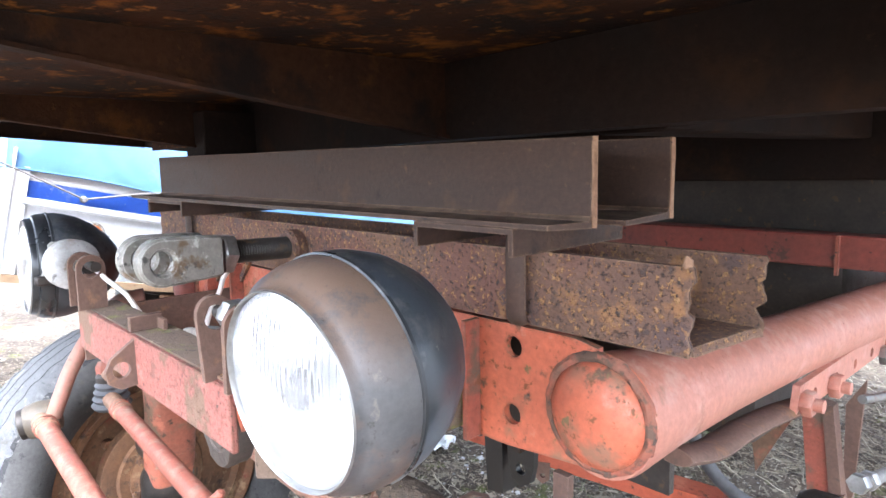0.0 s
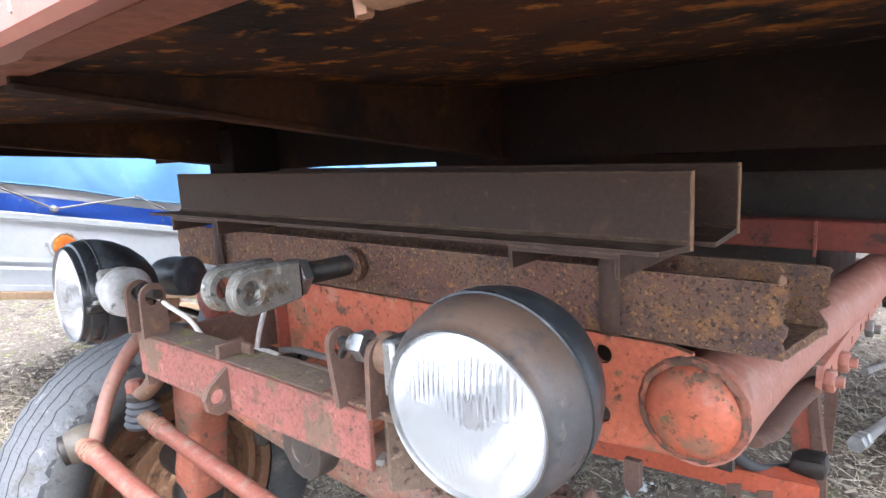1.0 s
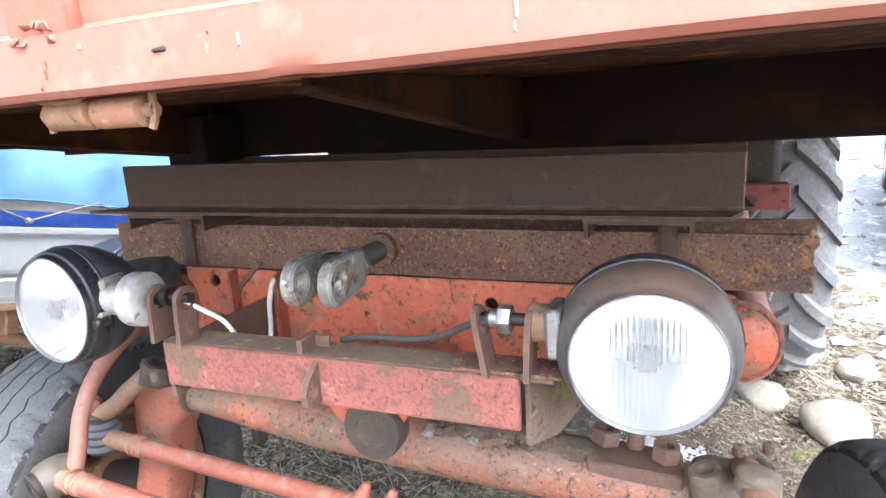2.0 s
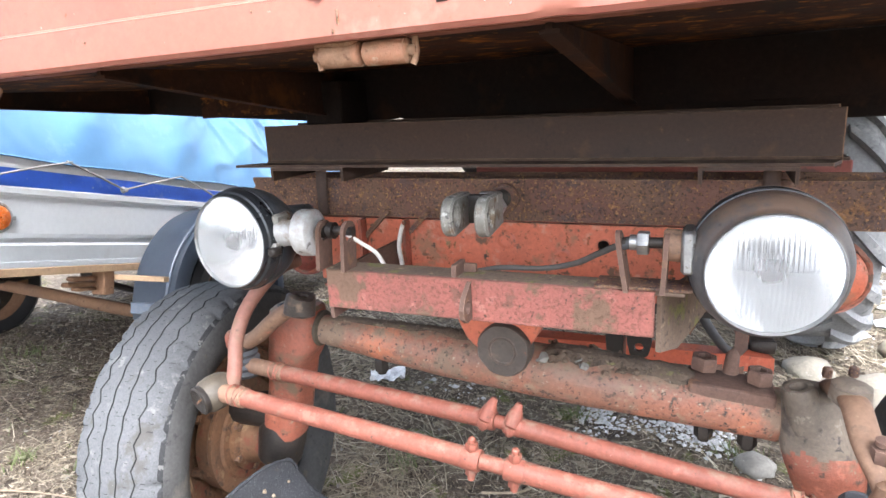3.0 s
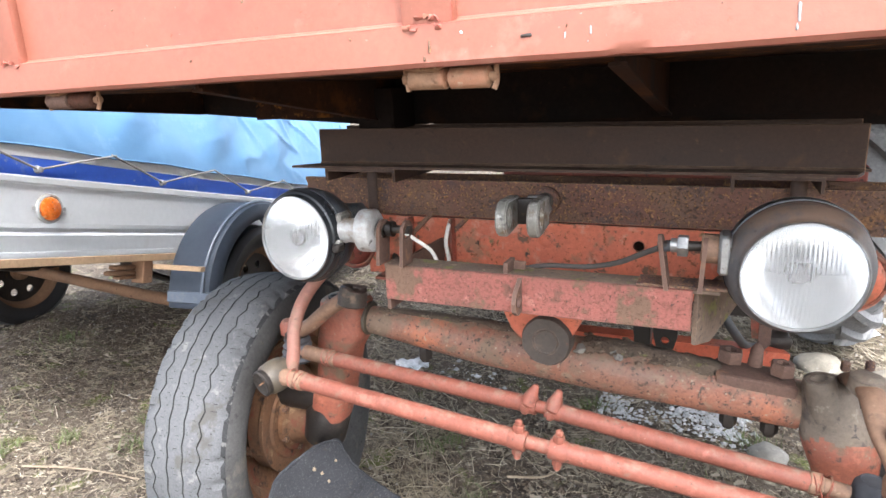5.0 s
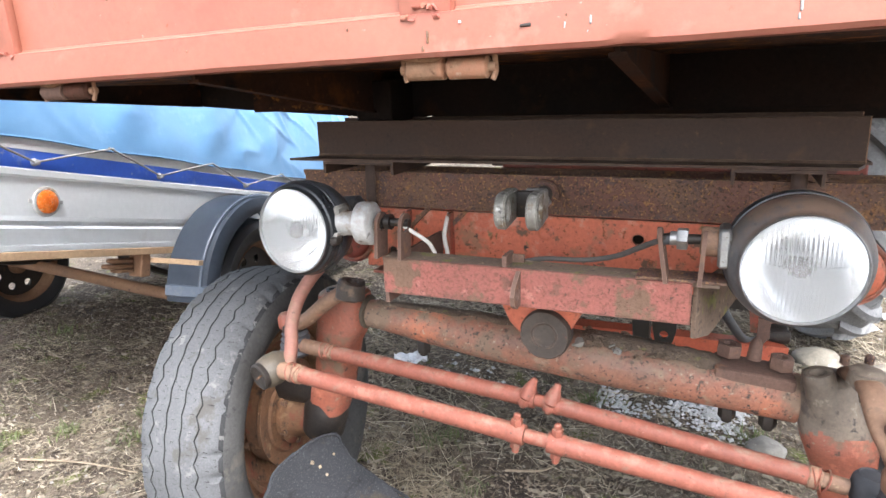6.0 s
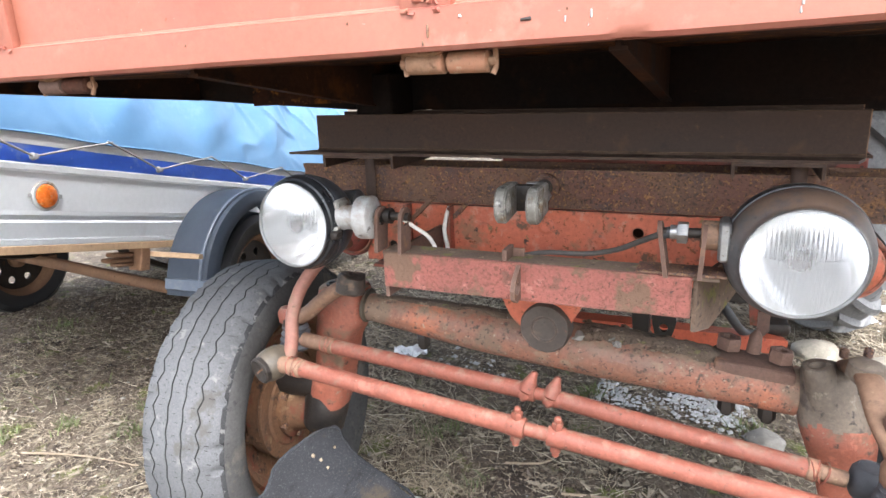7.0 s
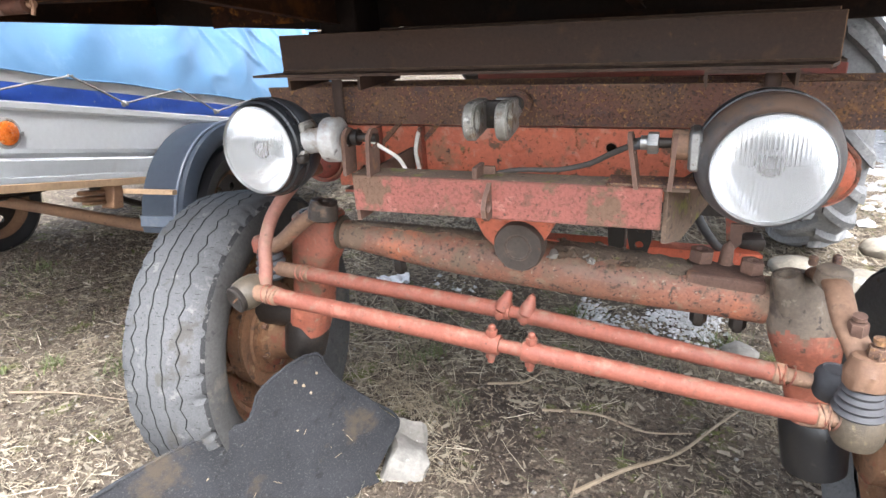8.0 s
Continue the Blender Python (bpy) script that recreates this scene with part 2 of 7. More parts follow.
M["tyre_side_dusty"] = surface("dusty_grey_tyre_sidewall", (0.125, 0.124, 0.124), (0.075, 0.074, 0.074), 10, 0.75, 0, 0.4, [((0.17, 0.16, 0.145), 0.36, 11, 0.95), ((0.09, 0.075, 0.055), 0.28, 30, 0.95), ((0.035, 0.035, 0.035), 0.26, 60, 0.8)], 140, spec=0.3, soft=0.12)
M["groove"] = surface("tyre_groove", (0.02, 0.02, 0.02), (0.014, 0.014, 0.014), 20, 0.9, 0, 0.0)
M["rim"] = surface("rusty_wheel_rim", (0.22, 0.11, 0.055), (0.11, 0.06, 0.036), 9, 0.8, 0, 0.5, [((0.32, 0.21, 0.12), 0.34, 14, 0.9), ((0.17, 0.05, 0.03), 0.36, 18, 0.8), ((0.05, 0.032, 0.024), 0.34, 28, 0.9), ((0.36, 0.26, 0.16), 0.2, 60, 0.9)], 120, soft=0.1, spec=0.3)
M["black_paint"] = surface("black_lamp_enamel", (0.040, 0.047, 0.056), (0.022, 0.026, 0.031), 8, 0.36, 0, 0.1,
                           [((0.085, 0.095, 0.108), 0.42, 9, 0.6), ((0.13, 0.125, 0.12), 0.28, 30, 0.8), ((0.2, 0.19, 0.17), 0.14, 90, 0.8), ((0.012, 0.012, 0.013), 0.24, 50, 0.5), ((0.2, 0.13, 0.09), 0.12, 60, 0.9)], 60, soft=0.12, dust=((0.14, 0.13, 0.115), 0.5))
M["lamp_rim"] = surface("dull_brown_lamp_rim", (0.100, 0.094, 0.092), (0.058, 0.060, 0.065), 6, 0.45, 0.1, 0.15,
                        [((0.15, 0.10, 0.076), 0.36, 9, 0.6), ((0.05, 0.054, 0.06), 0.34, 14, 0.5), ((0.19, 0.165, 0.14), 0.2, 50, 0.8), ((0.035, 0.028, 0.025), 0.24, 90, 0.9)], 100, soft=0.12, dust=((0.165, 0.108, 0.078), 0.85, 0.1, 0.75))
M["lamp_rim_dark"] = surface("black_lamp_rim", (0.026, 0.029, 0.033), (0.016, 0.017, 0.019), 6, 0.3, 0.0, 0.08, [((0.10, 0.105, 0.11), 0.25, 18, 0.5), ((0.2, 0.19, 0.18), 0.14, 70, 0.7)], 80)
M["bracket"] = surface("smooth_brown_rust", (0.150, 0.088, 0.065), (0.105, 0.062, 0.048), 14, 0.8, 0, 0.35,
                       [((0.21, 0.115, 0.065), 0.3, 30, 0.9), ((0.25, 0.085, 0.05), 0.16, 12, 0.7), ((0.06, 0.042, 0.036), 0.24, 60, 0.8)], 150, spec=0.3, soft=0.14, edge=((0.22, 0.15, 0.11), 0.002))
M["weld"] = surface("flaked_paint_over_rust", (0.30, 0.085, 0.05), (0.16, 0.09, 0.06), 30, 0.8, 0, 0.6, [((0.10, 0.06, 0.042), 0.5, 45, 0.9), ((0.05, 0.035, 0.03), 0.3, 90, 0.9)], 150, soft=0.08)
M["strap_red"] = surface("bright_orange_red_paint", (0.42, 0.085, 0.04), (0.33, 0.07, 0.034), 9, 0.5, 0, 0.25, [((0.14, 0.06, 0.04), 0.28, 30, 0.8), ((0.45, 0.15, 0.09), 0.25, 16, 0.6), ((0.05, 0.03, 0.025), 0.24, 55, 0.9)], 110, soft=0.09)
M["black_gloss"] = surface("black_painted_steel", (0.012, 0.012, 0.013), (0.008, 0.008, 0.009), 8, 0.35, 0, 0.08, [((0.05, 0.045, 0.04), 0.22, 22, 0.7)], 90, soft=0.1)
M["pipe"] = surface("dirty_grey_pipe", (0.22, 0.215, 0.21), (0.13, 0.12, 0.11), 10, 0.5, 0.3, 0.15, [((0.22, 0.13, 0.08), 0.34, 14, 0.8)], 100, soft=0.1)
M["zinc"] = surface("dull_zinc", (0.42, 0.42, 0.41), (0.26, 0.255, 0.25), 18, 0.42, 0.85, 0.2, [((0.16, 0.12, 0.085), 0.22, 30, 0.8)], 120)
M["cast_zinc"] = surface("worn_galvanised_clevis", (0.30, 0.285, 0.255), (0.19, 0.178, 0.155), 25, 0.55, 0.25, 0.35,
                         [((0.17, 0.12, 0.075), 0.36, 22, 0.85), ((0.06, 0.057, 0.053), 0.36, 48, 0.7), ((0.48, 0.47, 0.43), 0.3, 60, 0.6)], 150, soft=0.08, edge=((0.55, 0.54, 0.51), 0.0025))
M["alu"] = surface("white_cast_aluminium", (0.50, 0.50, 0.49), (0.38, 0.38, 0.37), 20, 0.5, 0.3, 0.15, [((0.24, 0.19, 0.14), 0.33, 30, 0.8), ((0.33, 0.30, 0.27), 0.32, 14, 0.6), ((0.08, 0.07, 0.06), 0.2, 60, 0.8)], 120, soft=0.1, dust=((0.24, 0.17, 0.115), 0.6))
M["dark_steel"] = surface("dark_oiled_steel", (0.055, 0.045, 0.038), (0.028, 0.024, 0.022), 20, 0.5, 0.5, 0.3, [((0.10, 0.065, 0.04), 0.25, 40, 0.8)], 150)
M["knuckle"] = surface("greasy_grey_casting", (0.21, 0.165, 0.125), (0.11, 0.085, 0.064), 11, 0.75, 0, 0.5,
                       [((0.30, 0.10, 0.06), 0.3, 7, 0.6), ((0.055, 0.043, 0.036), 0.36, 18, 0.7), ((0.28, 0.24, 0.19), 0.3, 35, 0.9), ((0.04, 0.032, 0.028), 0.22, 70, 0.7)], 140, soft=0.1, edge=((0.06, 0.045, 0.035), 0.006))
M["arm"] = surface("ochre_rusty_arm", (0.23, 0.135, 0.085), (0.15, 0.08, 0.048), 14, 0.7, 0, 0.4,
                   [((0.33, 0.11, 0.065), 0.32, 12, 0.6), ((0.08, 0.055, 0.04), 0.32, 26, 0.8), ((0.3, 0.2, 0.13), 0.24, 60, 0.9)], 130, soft=0.1, edge=((0.07, 0.045, 0.03), 0.004))
M["boot"] = surface("grey_rubber_boot", (0.07, 0.07, 0.075), (0.045, 0.045, 0.05), 20, 0.7, 0, 0.15)
M["hose"] = surface("black_rubber_hose", (0.06, 0.06, 0.062), (0.04, 0.04, 0.042), 30, 0.55, 0, 0.1)
M["wire_white"] = surface("white_wire_sheath", (0.72, 0.69, 0.64), (0.6, 0.57, 0.52), 40, 0.5, 0, 0.05)
M["wire_tan"] = surface("tan_wire_sheath", (0.24, 0.18, 0.14), (0.17, 0.13, 0.10), 40, 0.6, 0, 0.05)
M["felt"] = surface("black_roofing_sheet", (0.042, 0.043, 0.048), (0.022, 0.023, 0.026), 11, 0.8, 0, 0.9,
                    [((0.085, 0.083, 0.085), 0.36, 260, 0.8), ((0.075, 0.06, 0.045), 0.34, 9, 0.95), ((0.016, 0.016, 0.018), 0.3, 30, 0.7), ((0.2, 0.175, 0.14), 0.1, 75, 0.95)], 420, spec=0.3, soft=0.1)
M["moss"] = surface("mossy_rust", (0.17, 0.115, 0.08), (0.105, 0.072, 0.052), 16, 0.9, 0, 0.7, [((0.15, 0.14, 0.045), 0.36, 24, 0.95), ((0.26, 0.19, 0.13), 0.26, 50, 0.95), ((0.06, 0.04, 0.03), 0.3, 80, 0.9)], 180, soft=0.07)
M["dirt"] = surface("dried_dirt_crust", (0.165, 0.118, 0.080), (0.085, 0.060, 0.043), 18, 0.95, 0, 1.0, [((0.25, 0.19, 0.135), 0.3, 60, 0.95), ((0.17, 0.155, 0.06), 0.26, 40, 0.95), ((0.05, 0.036, 0.028), 0.3, 90, 0.95), ((0.5, 0.47, 0.42), 0.1, 130, 0.95)], 200, soft=0.07, relief=0.004)
# darker copy of the red paint, with shade put into the colour
M["dull_red"] = surface("shaded_red_paint", (0.24, 0.050, 0.034), (0.15, 0.036, 0.026), 8, 0.6, 0, 0.2, [((0.07, 0.035, 0.027), 0.3, 14, 0.8), ((0.05, 0.03, 0.025), 0.24, 40, 0.9)], 90)
M["ball"] = surface("greasy_brown_ball_joint", (0.105, 0.082, 0.055), (0.055, 0.043, 0.031), 22, 0.6, 0, 0.5, [((0.17, 0.14, 0.085), 0.26, 40, 0.8), ((0.03, 0.025, 0.022), 0.28, 60, 0.5), ((0.2, 0.09, 0.05), 0.18, 25, 0.8)], 150, soft=0.1)
M["concrete"] = surface("grey_broken_concrete", (0.27, 0.255, 0.23), (0.17, 0.155, 0.135), 9, 0.95, 0, 0.8, [((0.42, 0.41, 0.38), 0.2, 25, 0.95)], 90)
M["stone"] = surface("pale_field_stone", (0.33, 0.295, 0.24), (0.23, 0.20, 0.16), 6, 0.9, 0, 0.6, [((0.5, 0.48, 0.44), 0.2, 12, 0.95)], 60)
M["snow"] = surface("dirty_white_rubble", (0.50, 0.50, 0.50), (0.30, 0.29, 0.28), 9, 0.8, 0, 0.6, [((0.25, 0.22, 0.18), 0.2, 40, 0.9)], 90)
M["paper"] = surface("white_crumpled_paper", (0.75, 0.75, 0.76), (0.6, 0.6, 0.62), 30, 0.7, 0, 0.2)
M["straw"] = surface("dry_straw", (0.33, 0.275, 0.195), (0.145, 0.115, 0.080), 3, 0.8, 0, 0.0)
M["leaf"] = surface("grey_dead_leaf", (0.29, 0.25, 0.19), (0.135, 0.108, 0.078), 5, 0.85, 0, 0.2)
M["straw_pale"] = surface("bleached_straw", (0.52, 0.465, 0.355), (0.32, 0.275, 0.20), 4, 0.8, 0, 0.0)
M["grass"] = surface("green_grass", (0.125, 0.145, 0.048), (0.08, 0.10, 0.035), 5, 0.7, 0, 0.0)
M["twig"] = surface("grey_twig_bark", (0.30, 0.24, 0.17), (0.2, 0.15, 0.10), 20, 0.85, 0, 0.3)
M["clod"] = surface("dark_soil_clod", (0.145, 0.113, 0.083), (0.065, 0.050, 0.039), 9, 0.95, 0, 0.7, [((0.21, 0.17, 0.127), 0.3, 6, 0.95)], 90, spec=0.15)
M["ground"] = surface("trampled_soil", (0.16, 0.128, 0.096), (0.08, 0.063, 0.05), 1.6, 0.95, 0, 1.0,
                      [((0.23, 0.19, 0.14), 0.38, 14, 0.95), ((0.055, 0.042, 0.034), 0.42, 2.6, 0.9), ((0.045, 0.034, 0.027), 0.36, 16, 0.9), ((0.12, 0.128, 0.045), 0.33, 7, 0.9), ((0.34, 0.295, 0.225), 0.34, 55, 0.9), ((0.03, 0.024, 0.02), 0.3, 70, 0.9), ((0.5, 0.47, 0.42), 0.1, 38, 0.9)], 60, soft=0.08, spec=0.15, relief=0.012)
M["tarp"] = surface("pale_blue_tarpaulin", (0.138, 0.270, 0.440), (0.098, 0.220, 0.385), 3, 0.5, 0, 0.1, [((0.20, 0.335, 0.49), 0.33, 5, 0.5), ((0.155, 0.28, 0.43), 0.25, 14, 0.6)], 40, soft=0.2, grainy=0.15)
M["hull"] = surface("grey_white_aluminium_siding", (0.84, 0.856, 0.865), (0.77, 0.787, 0.797), 3, 0.55, 0.0, 0.05,
                    [((0.66, 0.655, 0.635), 0.2, 9, 0.7), ((0.6, 0.57, 0.52), 0.12, 30, 0.8)], 60, (0.2, 0.5, 2), soft=0.2, grainy=0.2, spec=0.3)
M["hull_dark"] = surface("grey_siding_ridge", (0.33, 0.335, 0.33), (0.28, 0.28, 0.28), 3, 0.5, 0.1, 0.05)
M["blue"] = surface("blue_vinyl_stripe", (0.080, 0.20, 0.74), (0.06, 0.16, 0.64), 6, 0.4, 0, 0.05, [((0.2, 0.3, 0.66), 0.32, 9, 0.5), ((0.5, 0.54, 0.6), 0.16, 40, 0.6)], 60, (0.4, 1, 3), soft=0.1, grainy=0.3)
M["rope"] = surface("grey_lacing_cord", (0.30, 0.29, 0.27), (0.2, 0.19, 0.18), 60, 0.8, 0, 0.2)
M["plank"] = surface("weathered_pine_plank", (0.44, 0.30, 0.18), (0.34, 0.22, 0.13), 5, 0.7, 0, 0.25, [((0.24, 0.16, 0.10), 0.2, 14, 0.8)], 90, (0.3, 4, 4))
M["guard"] = surface("dark_grey_plastic_mudguard", (0.095, 0.115, 0.15), (0.07, 0.088, 0.118), 4, 0.42, 0, 0.05, [((0.16, 0.165, 0.17), 0.25, 12, 0.6)], 60, soft=0.15, grainy=0.4)
M["amber"] = surface("orange_reflector_plastic", (0.78, 0.20, 0.03), (0.55, 0.11, 0.015), 45, 0.25, 0, 0.3, [((0.62, 0.30, 0.14), 0.3, 60, 0.3), ((0.28, 0.07, 0.015), 0.26, 80, 0.4)], 200)
M["axle_tube"] = surface("rusty_trailer_axle", (0.24, 0.13, 0.07), (0.15, 0.08, 0.045), 8, 0.8, 0, 0.3, [(RUST_DARK, 0.2, 20, 0.9)], 90)
M["lug_tyre"] = surface("dusty_tractor_tyre", (0.235, 0.235, 0.236), (0.15, 0.15, 0.151), 6, 0.9, 0, 0.4, [((0.30, 0.295, 0.285), 0.36, 12, 0.95), ((0.09, 0.09, 0.09), 0.28, 30, 0.9)], 90, soft=0.1, spec=0.2)

M["wet"] = surface("wet_slushy_gravel", (0.22, 0.22, 0.225), (0.14, 0.14, 0.14), 2.5, 0.6, 0, 0.8, [((0.42, 0.43, 0.45), 0.33, 5, 0.5), ((0.08, 0.077, 0.073), 0.36, 14, 0.4), ((0.50, 0.51, 0.52), 0.30, 30, 0.6)], 60, (1, 3, 1), soft=0.1, relief=0.01)
M["car_silver"] = surface("silver_car_paint", (0.45, 0.47, 0.5), (0.42, 0.44, 0.47), 4, 0.3, 0.6, 0.0, None, 60, None, 0.5)
M["car_dark"] = surface("black_car_trim", (0.02, 0.02, 0.022), (0.015, 0.015, 0.016), 8, 0.4, 0, 0.0)
M["hay"] = surface("greyed_fence_wood", (0.3, 0.27, 0.23), (0.2, 0.18, 0.15), 5, 0.85, 0, 0.2)


def clear(name, tint, rough, ior=1.5, ribs=0.0):
    m = bpy.data.materials.new(name)
    m.use_nodes = True
    n, l = m.node_tree.nodes, m.node_tree.links
    b = n["Principled BSDF"]
    b.inputs["Base Color"].default_value = (*tint, 1)
    b.inputs["Roughness"].default_value, b.inputs["IOR"].default_value = rough, ior
    b.inputs["Transmission Weight"].default_value = 0.89
    return m


M["glass"] = clear("fluted_lamp_glass", (0.98, 0.985, 0.99), 0.06)
chrome = bpy.data.materials.new("silvered_reflector")
chrome.use_nodes = True
cb = chrome.node_tree.nodes["Principled BSDF"]
cb.inputs["Base Color"].default_value, cb.inputs["Metallic"].default_value, cb.inputs["Roughness"].default_value = (0.90, 0.905, 0.91, 1), 1.0, 0.16
M["chrome"] = chrome


# ---- mesh helpers ----
def finish(bm, angle=38):
    bmesh.ops.recalc_face_normals(bm, faces=bm.faces)
    for f in bm.faces:
        f.smooth = True
    for e in bm.edges:
        if len(e.link_faces) == 2:
            e.smooth = e.calc_face_angle(0) < radians(angle)
        else:
            e.smooth = False


def part(name, bm, material, parent=None, label="", xf=None, angle=38):
    """Links a bmesh as one mesh object, under a thing or a part where one is given."""
    if xf is not None:
        bm.transform(xf)
    finish(bm, angle)
    me = bpy.data.meshes.new(name)
    bm.to_mesh(me)
    bm.free()
    for mt in (material if isinstance(material, (list, tuple)) else [material]):
        me.materials.append(M[mt])
    ob = new(name, me)
    if parent is not None:
        ob.parent = parent
        if parent.parent is None:
            ob.matrix_parent_inverse = parent.matrix_basis.inverted()
    if label:
        ob["label"] = label
    return ob


def thing(name, at, label, category, group="", kind=""):
    ob = new(name)
    ob.empty_display_size = 0.05
    ob.location = at
    return tagged(ob, label, category, group, kind)


def join(*bms):
    out = bms[0]
    for b in bms[1:]:
        me = bpy.data.meshes.new("tmp")
        b.to_mesh(me)
        b.free()
        out.from_mesh(me)
        bpy.data.meshes.remove(me)
    return out


def block(x0, x1, y0, y1, z0, z1, bevel=0.0, seg=1):
    bm = bmesh.new()
    bmesh.ops.create_cube(bm, size=1, matrix=Matrix.Translation(((x0 + x1) / 2, (y0 + y1) / 2, (z0 + z1) / 2)) @ Matrix.Diagonal((x1 - x0, y1 - y0, z1 - z0, 1)))
    if bevel:
        bmesh.ops.bevel(bm, geom=bm.edges[:], offset=bevel, segments=seg, affect="EDGES", profile=0.6)
    return bm


def axis_frame(p, q):
    d = Vector(q) - Vector(p)
    return Matrix.Translation(p) @ d.to_track_quat("Z", "Y").to_matrix().to_4x4(), d.length


def lathe(profile, p, q, seg=32, cap=True):
    """A turned body on the axis from p to q. profile: rows of (distance along the axis in metres, radius)."""
    bm = bmesh.new()
    mt, _ = axis_frame(p, q)
    rings = []
    for h, r in profile:
        if r < 1e-5:
            rings.append([bm.verts.new(mt @ Vector((0, 0, h)))])
        else:
            rings.append([bm.verts.new(mt @ Vector((r * math.cos(2 * math.pi * k / seg), r * math.sin(2 * math.pi * k / seg), h))) for k in range(seg)])
    for a, b in zip(rings, rings[1:]):
        for k in range(seg):
            j = (k + 1) % seg
            if len(a) == 1 and len(b) == 1:
                continue
            if len(a) == 1:
                bm.faces.new((a[0], b[k], b[j]))
            elif len(b) == 1:
                bm.faces.new((a[k], a[j], b[0]))
            else:
                bm.faces.new((a[k], a[j], b[j], b[k]))
    if cap:
        for r in (rings[0], rings[-1]):
            if len(r) > 2:
                bm.faces.new(r)
    return bm


def rod(p, q, r, seg=20, bevel=0.0):
    _, ln = axis_frame(p, q)
    b = min(bevel, r * 0.5, ln * 0.4)
    return lathe([(0, r - b), (b, r), (ln - b, r), (ln, r - b)] if b else [(0, r), (ln, r)], p, q, seg)


def hexnut(p, q, r, bore=0.0):
    _, ln = axis_frame(p, q)
    rows = [(0, r * 0.92), (ln * 0.12, r), (ln * 0.88, r), (ln, r * 0.92)]
    if bore:
        rows += [(ln, bore), (ln * 0.75, bore)]
    return lathe(rows, p, q, 6)


def smooth_path(pts, n=8):
    """A smooth curve through points."""
    pts = [Vector(p) for p in pts]
    ext = [pts[0] * 2 - pts[1]] + pts + [pts[-1] * 2 - pts[-2]]
    out = []
    for i in range(1, len(ext) - 2):
        a, b, c, d = ext[i - 1:i + 3]
        for k in range(n):
            t = k / n
            out.append(0.5 * ((2 * b) + (c - a) * t + (2 * a - 5 * b + 4 * c - d) * t * t + (3 * b - a - 3 * c + d) * t ** 3))
    out.append(pts[-1])
    return out


def sweep(pts, r, seg=12, n=8, flat=1.0, radii=None):
    """A round or flattened bar along a smooth curve."""
    path = smooth_path(pts, n)
    bm = bmesh.new()
    rings = []
    up = Vector((0, 0, 1))
    prev = None
    for i, p in enumerate(path):
        t = (path[min(i + 1, len(path) - 1)] - path[max(i - 1, 0)]).normalized()
        if prev is None:
            side = t.cross(up if abs(t.z) < 0.9 else Vector((1, 0, 0))).normalized()
        else:
            side = (prev - t * prev.dot(t)).normalized()
        prev = side
        top = side.cross(t)
        f = i / (len(path) - 1)
        rr = r if radii is None else radii[0] + (radii[1] - radii[0]) * f
        rings.append([bm.verts.new(p + side * (rr * math.cos(2 * math.pi * k / seg)) + top * (rr * flat * math.sin(2 * math.pi * k / seg))) for k in range(seg)])
    for a, b in zip(rings, rings[1:]):
        for k in range(seg):
            bm.faces.new((a[k], a[(k + 1) % seg], b[(k + 1) % seg], b[k]))
    bm.faces.new(rings[0])
    bm.faces.new(rings[-1])
    return bm


def plate(outline, thick, mt, holes=(), bevel=0.0):
    """A flat plate: an outline in its own plane, extruded by its thickness; mt places the plane. holes: rows of (u, v, radius)."""
    bm = bmesh.new()
    loops = [[bm.verts.new((u, v, 0)) for u, v in outline]]
    for u, v, r in holes:
        loops.append([bm.verts.new((u + r * math.cos(2 * math.pi * k / 16), v + r * math.sin(2 * math.pi * k / 16), 0)) for k in range(16)])
    edges = []
    for lp in loops:
        for a, b in zip(lp, lp[1:] + lp[:1]):
            edges.append(bm.edges.new((a, b)))
    if holes:
        bmesh.ops.triangle_fill(bm, use_beauty=True, edges=edges, normal=(0, 0, 1))
    else:
        bm.faces.new(loops[0])
    geo = bmesh.ops.extrude_face_region(bm, geom=bm.faces[:])
    bmesh.ops.translate(bm, verts=[v for v in geo["geom"] if isinstance(v, bmesh.types.BMVert)], vec=(0, 0, thick))
    if bevel:
        bmesh.ops.recalc_face_normals(bm, faces=bm.faces)
        es = [e for e in bm.edges if len(e.link_faces) == 2 and e.calc_face_angle(0) > 1.2]
        bmesh.ops.bevel(bm, geom=es, offset=bevel, segments=1, affect="EDGES")
    bm.transform(mt)
    return bm


def profile_bar(section, p, q, roll=0.0):
    """A rolled section drawn from p to q."""
    mt, ln = axis_frame(p, q)
    return plate(section, ln, mt @ pose(0, 0, 0, 0, 0, roll))


def rounded_lug(w, h, r_hole, top_r=None, n=10, lean=0.0):
    """Outline of an upright lug with a rounded top, standing on v = 0."""
    r = top_r or w / 2
    out = [(-w / 2, 0), (w / 2, 0)]
    for k in range(n + 1):
        a = math.pi * k / n
        out.append((w / 2 * math.cos(a) + lean, h - r + r * math.sin(a)))
    return out


def rough_up(bm, amount, scale, cuts=0, seed=0.0):
    if cuts:
        bmesh.ops.subdivide_edges(bm, edges=bm.edges[:], cuts=cuts, use_grid_fill=True)
    for v in bm.verts:
        v.co += Vector(noise.noise_vector(v.co * scale + Vector((seed, seed * 1.7, 3)))) * amount
    return bm


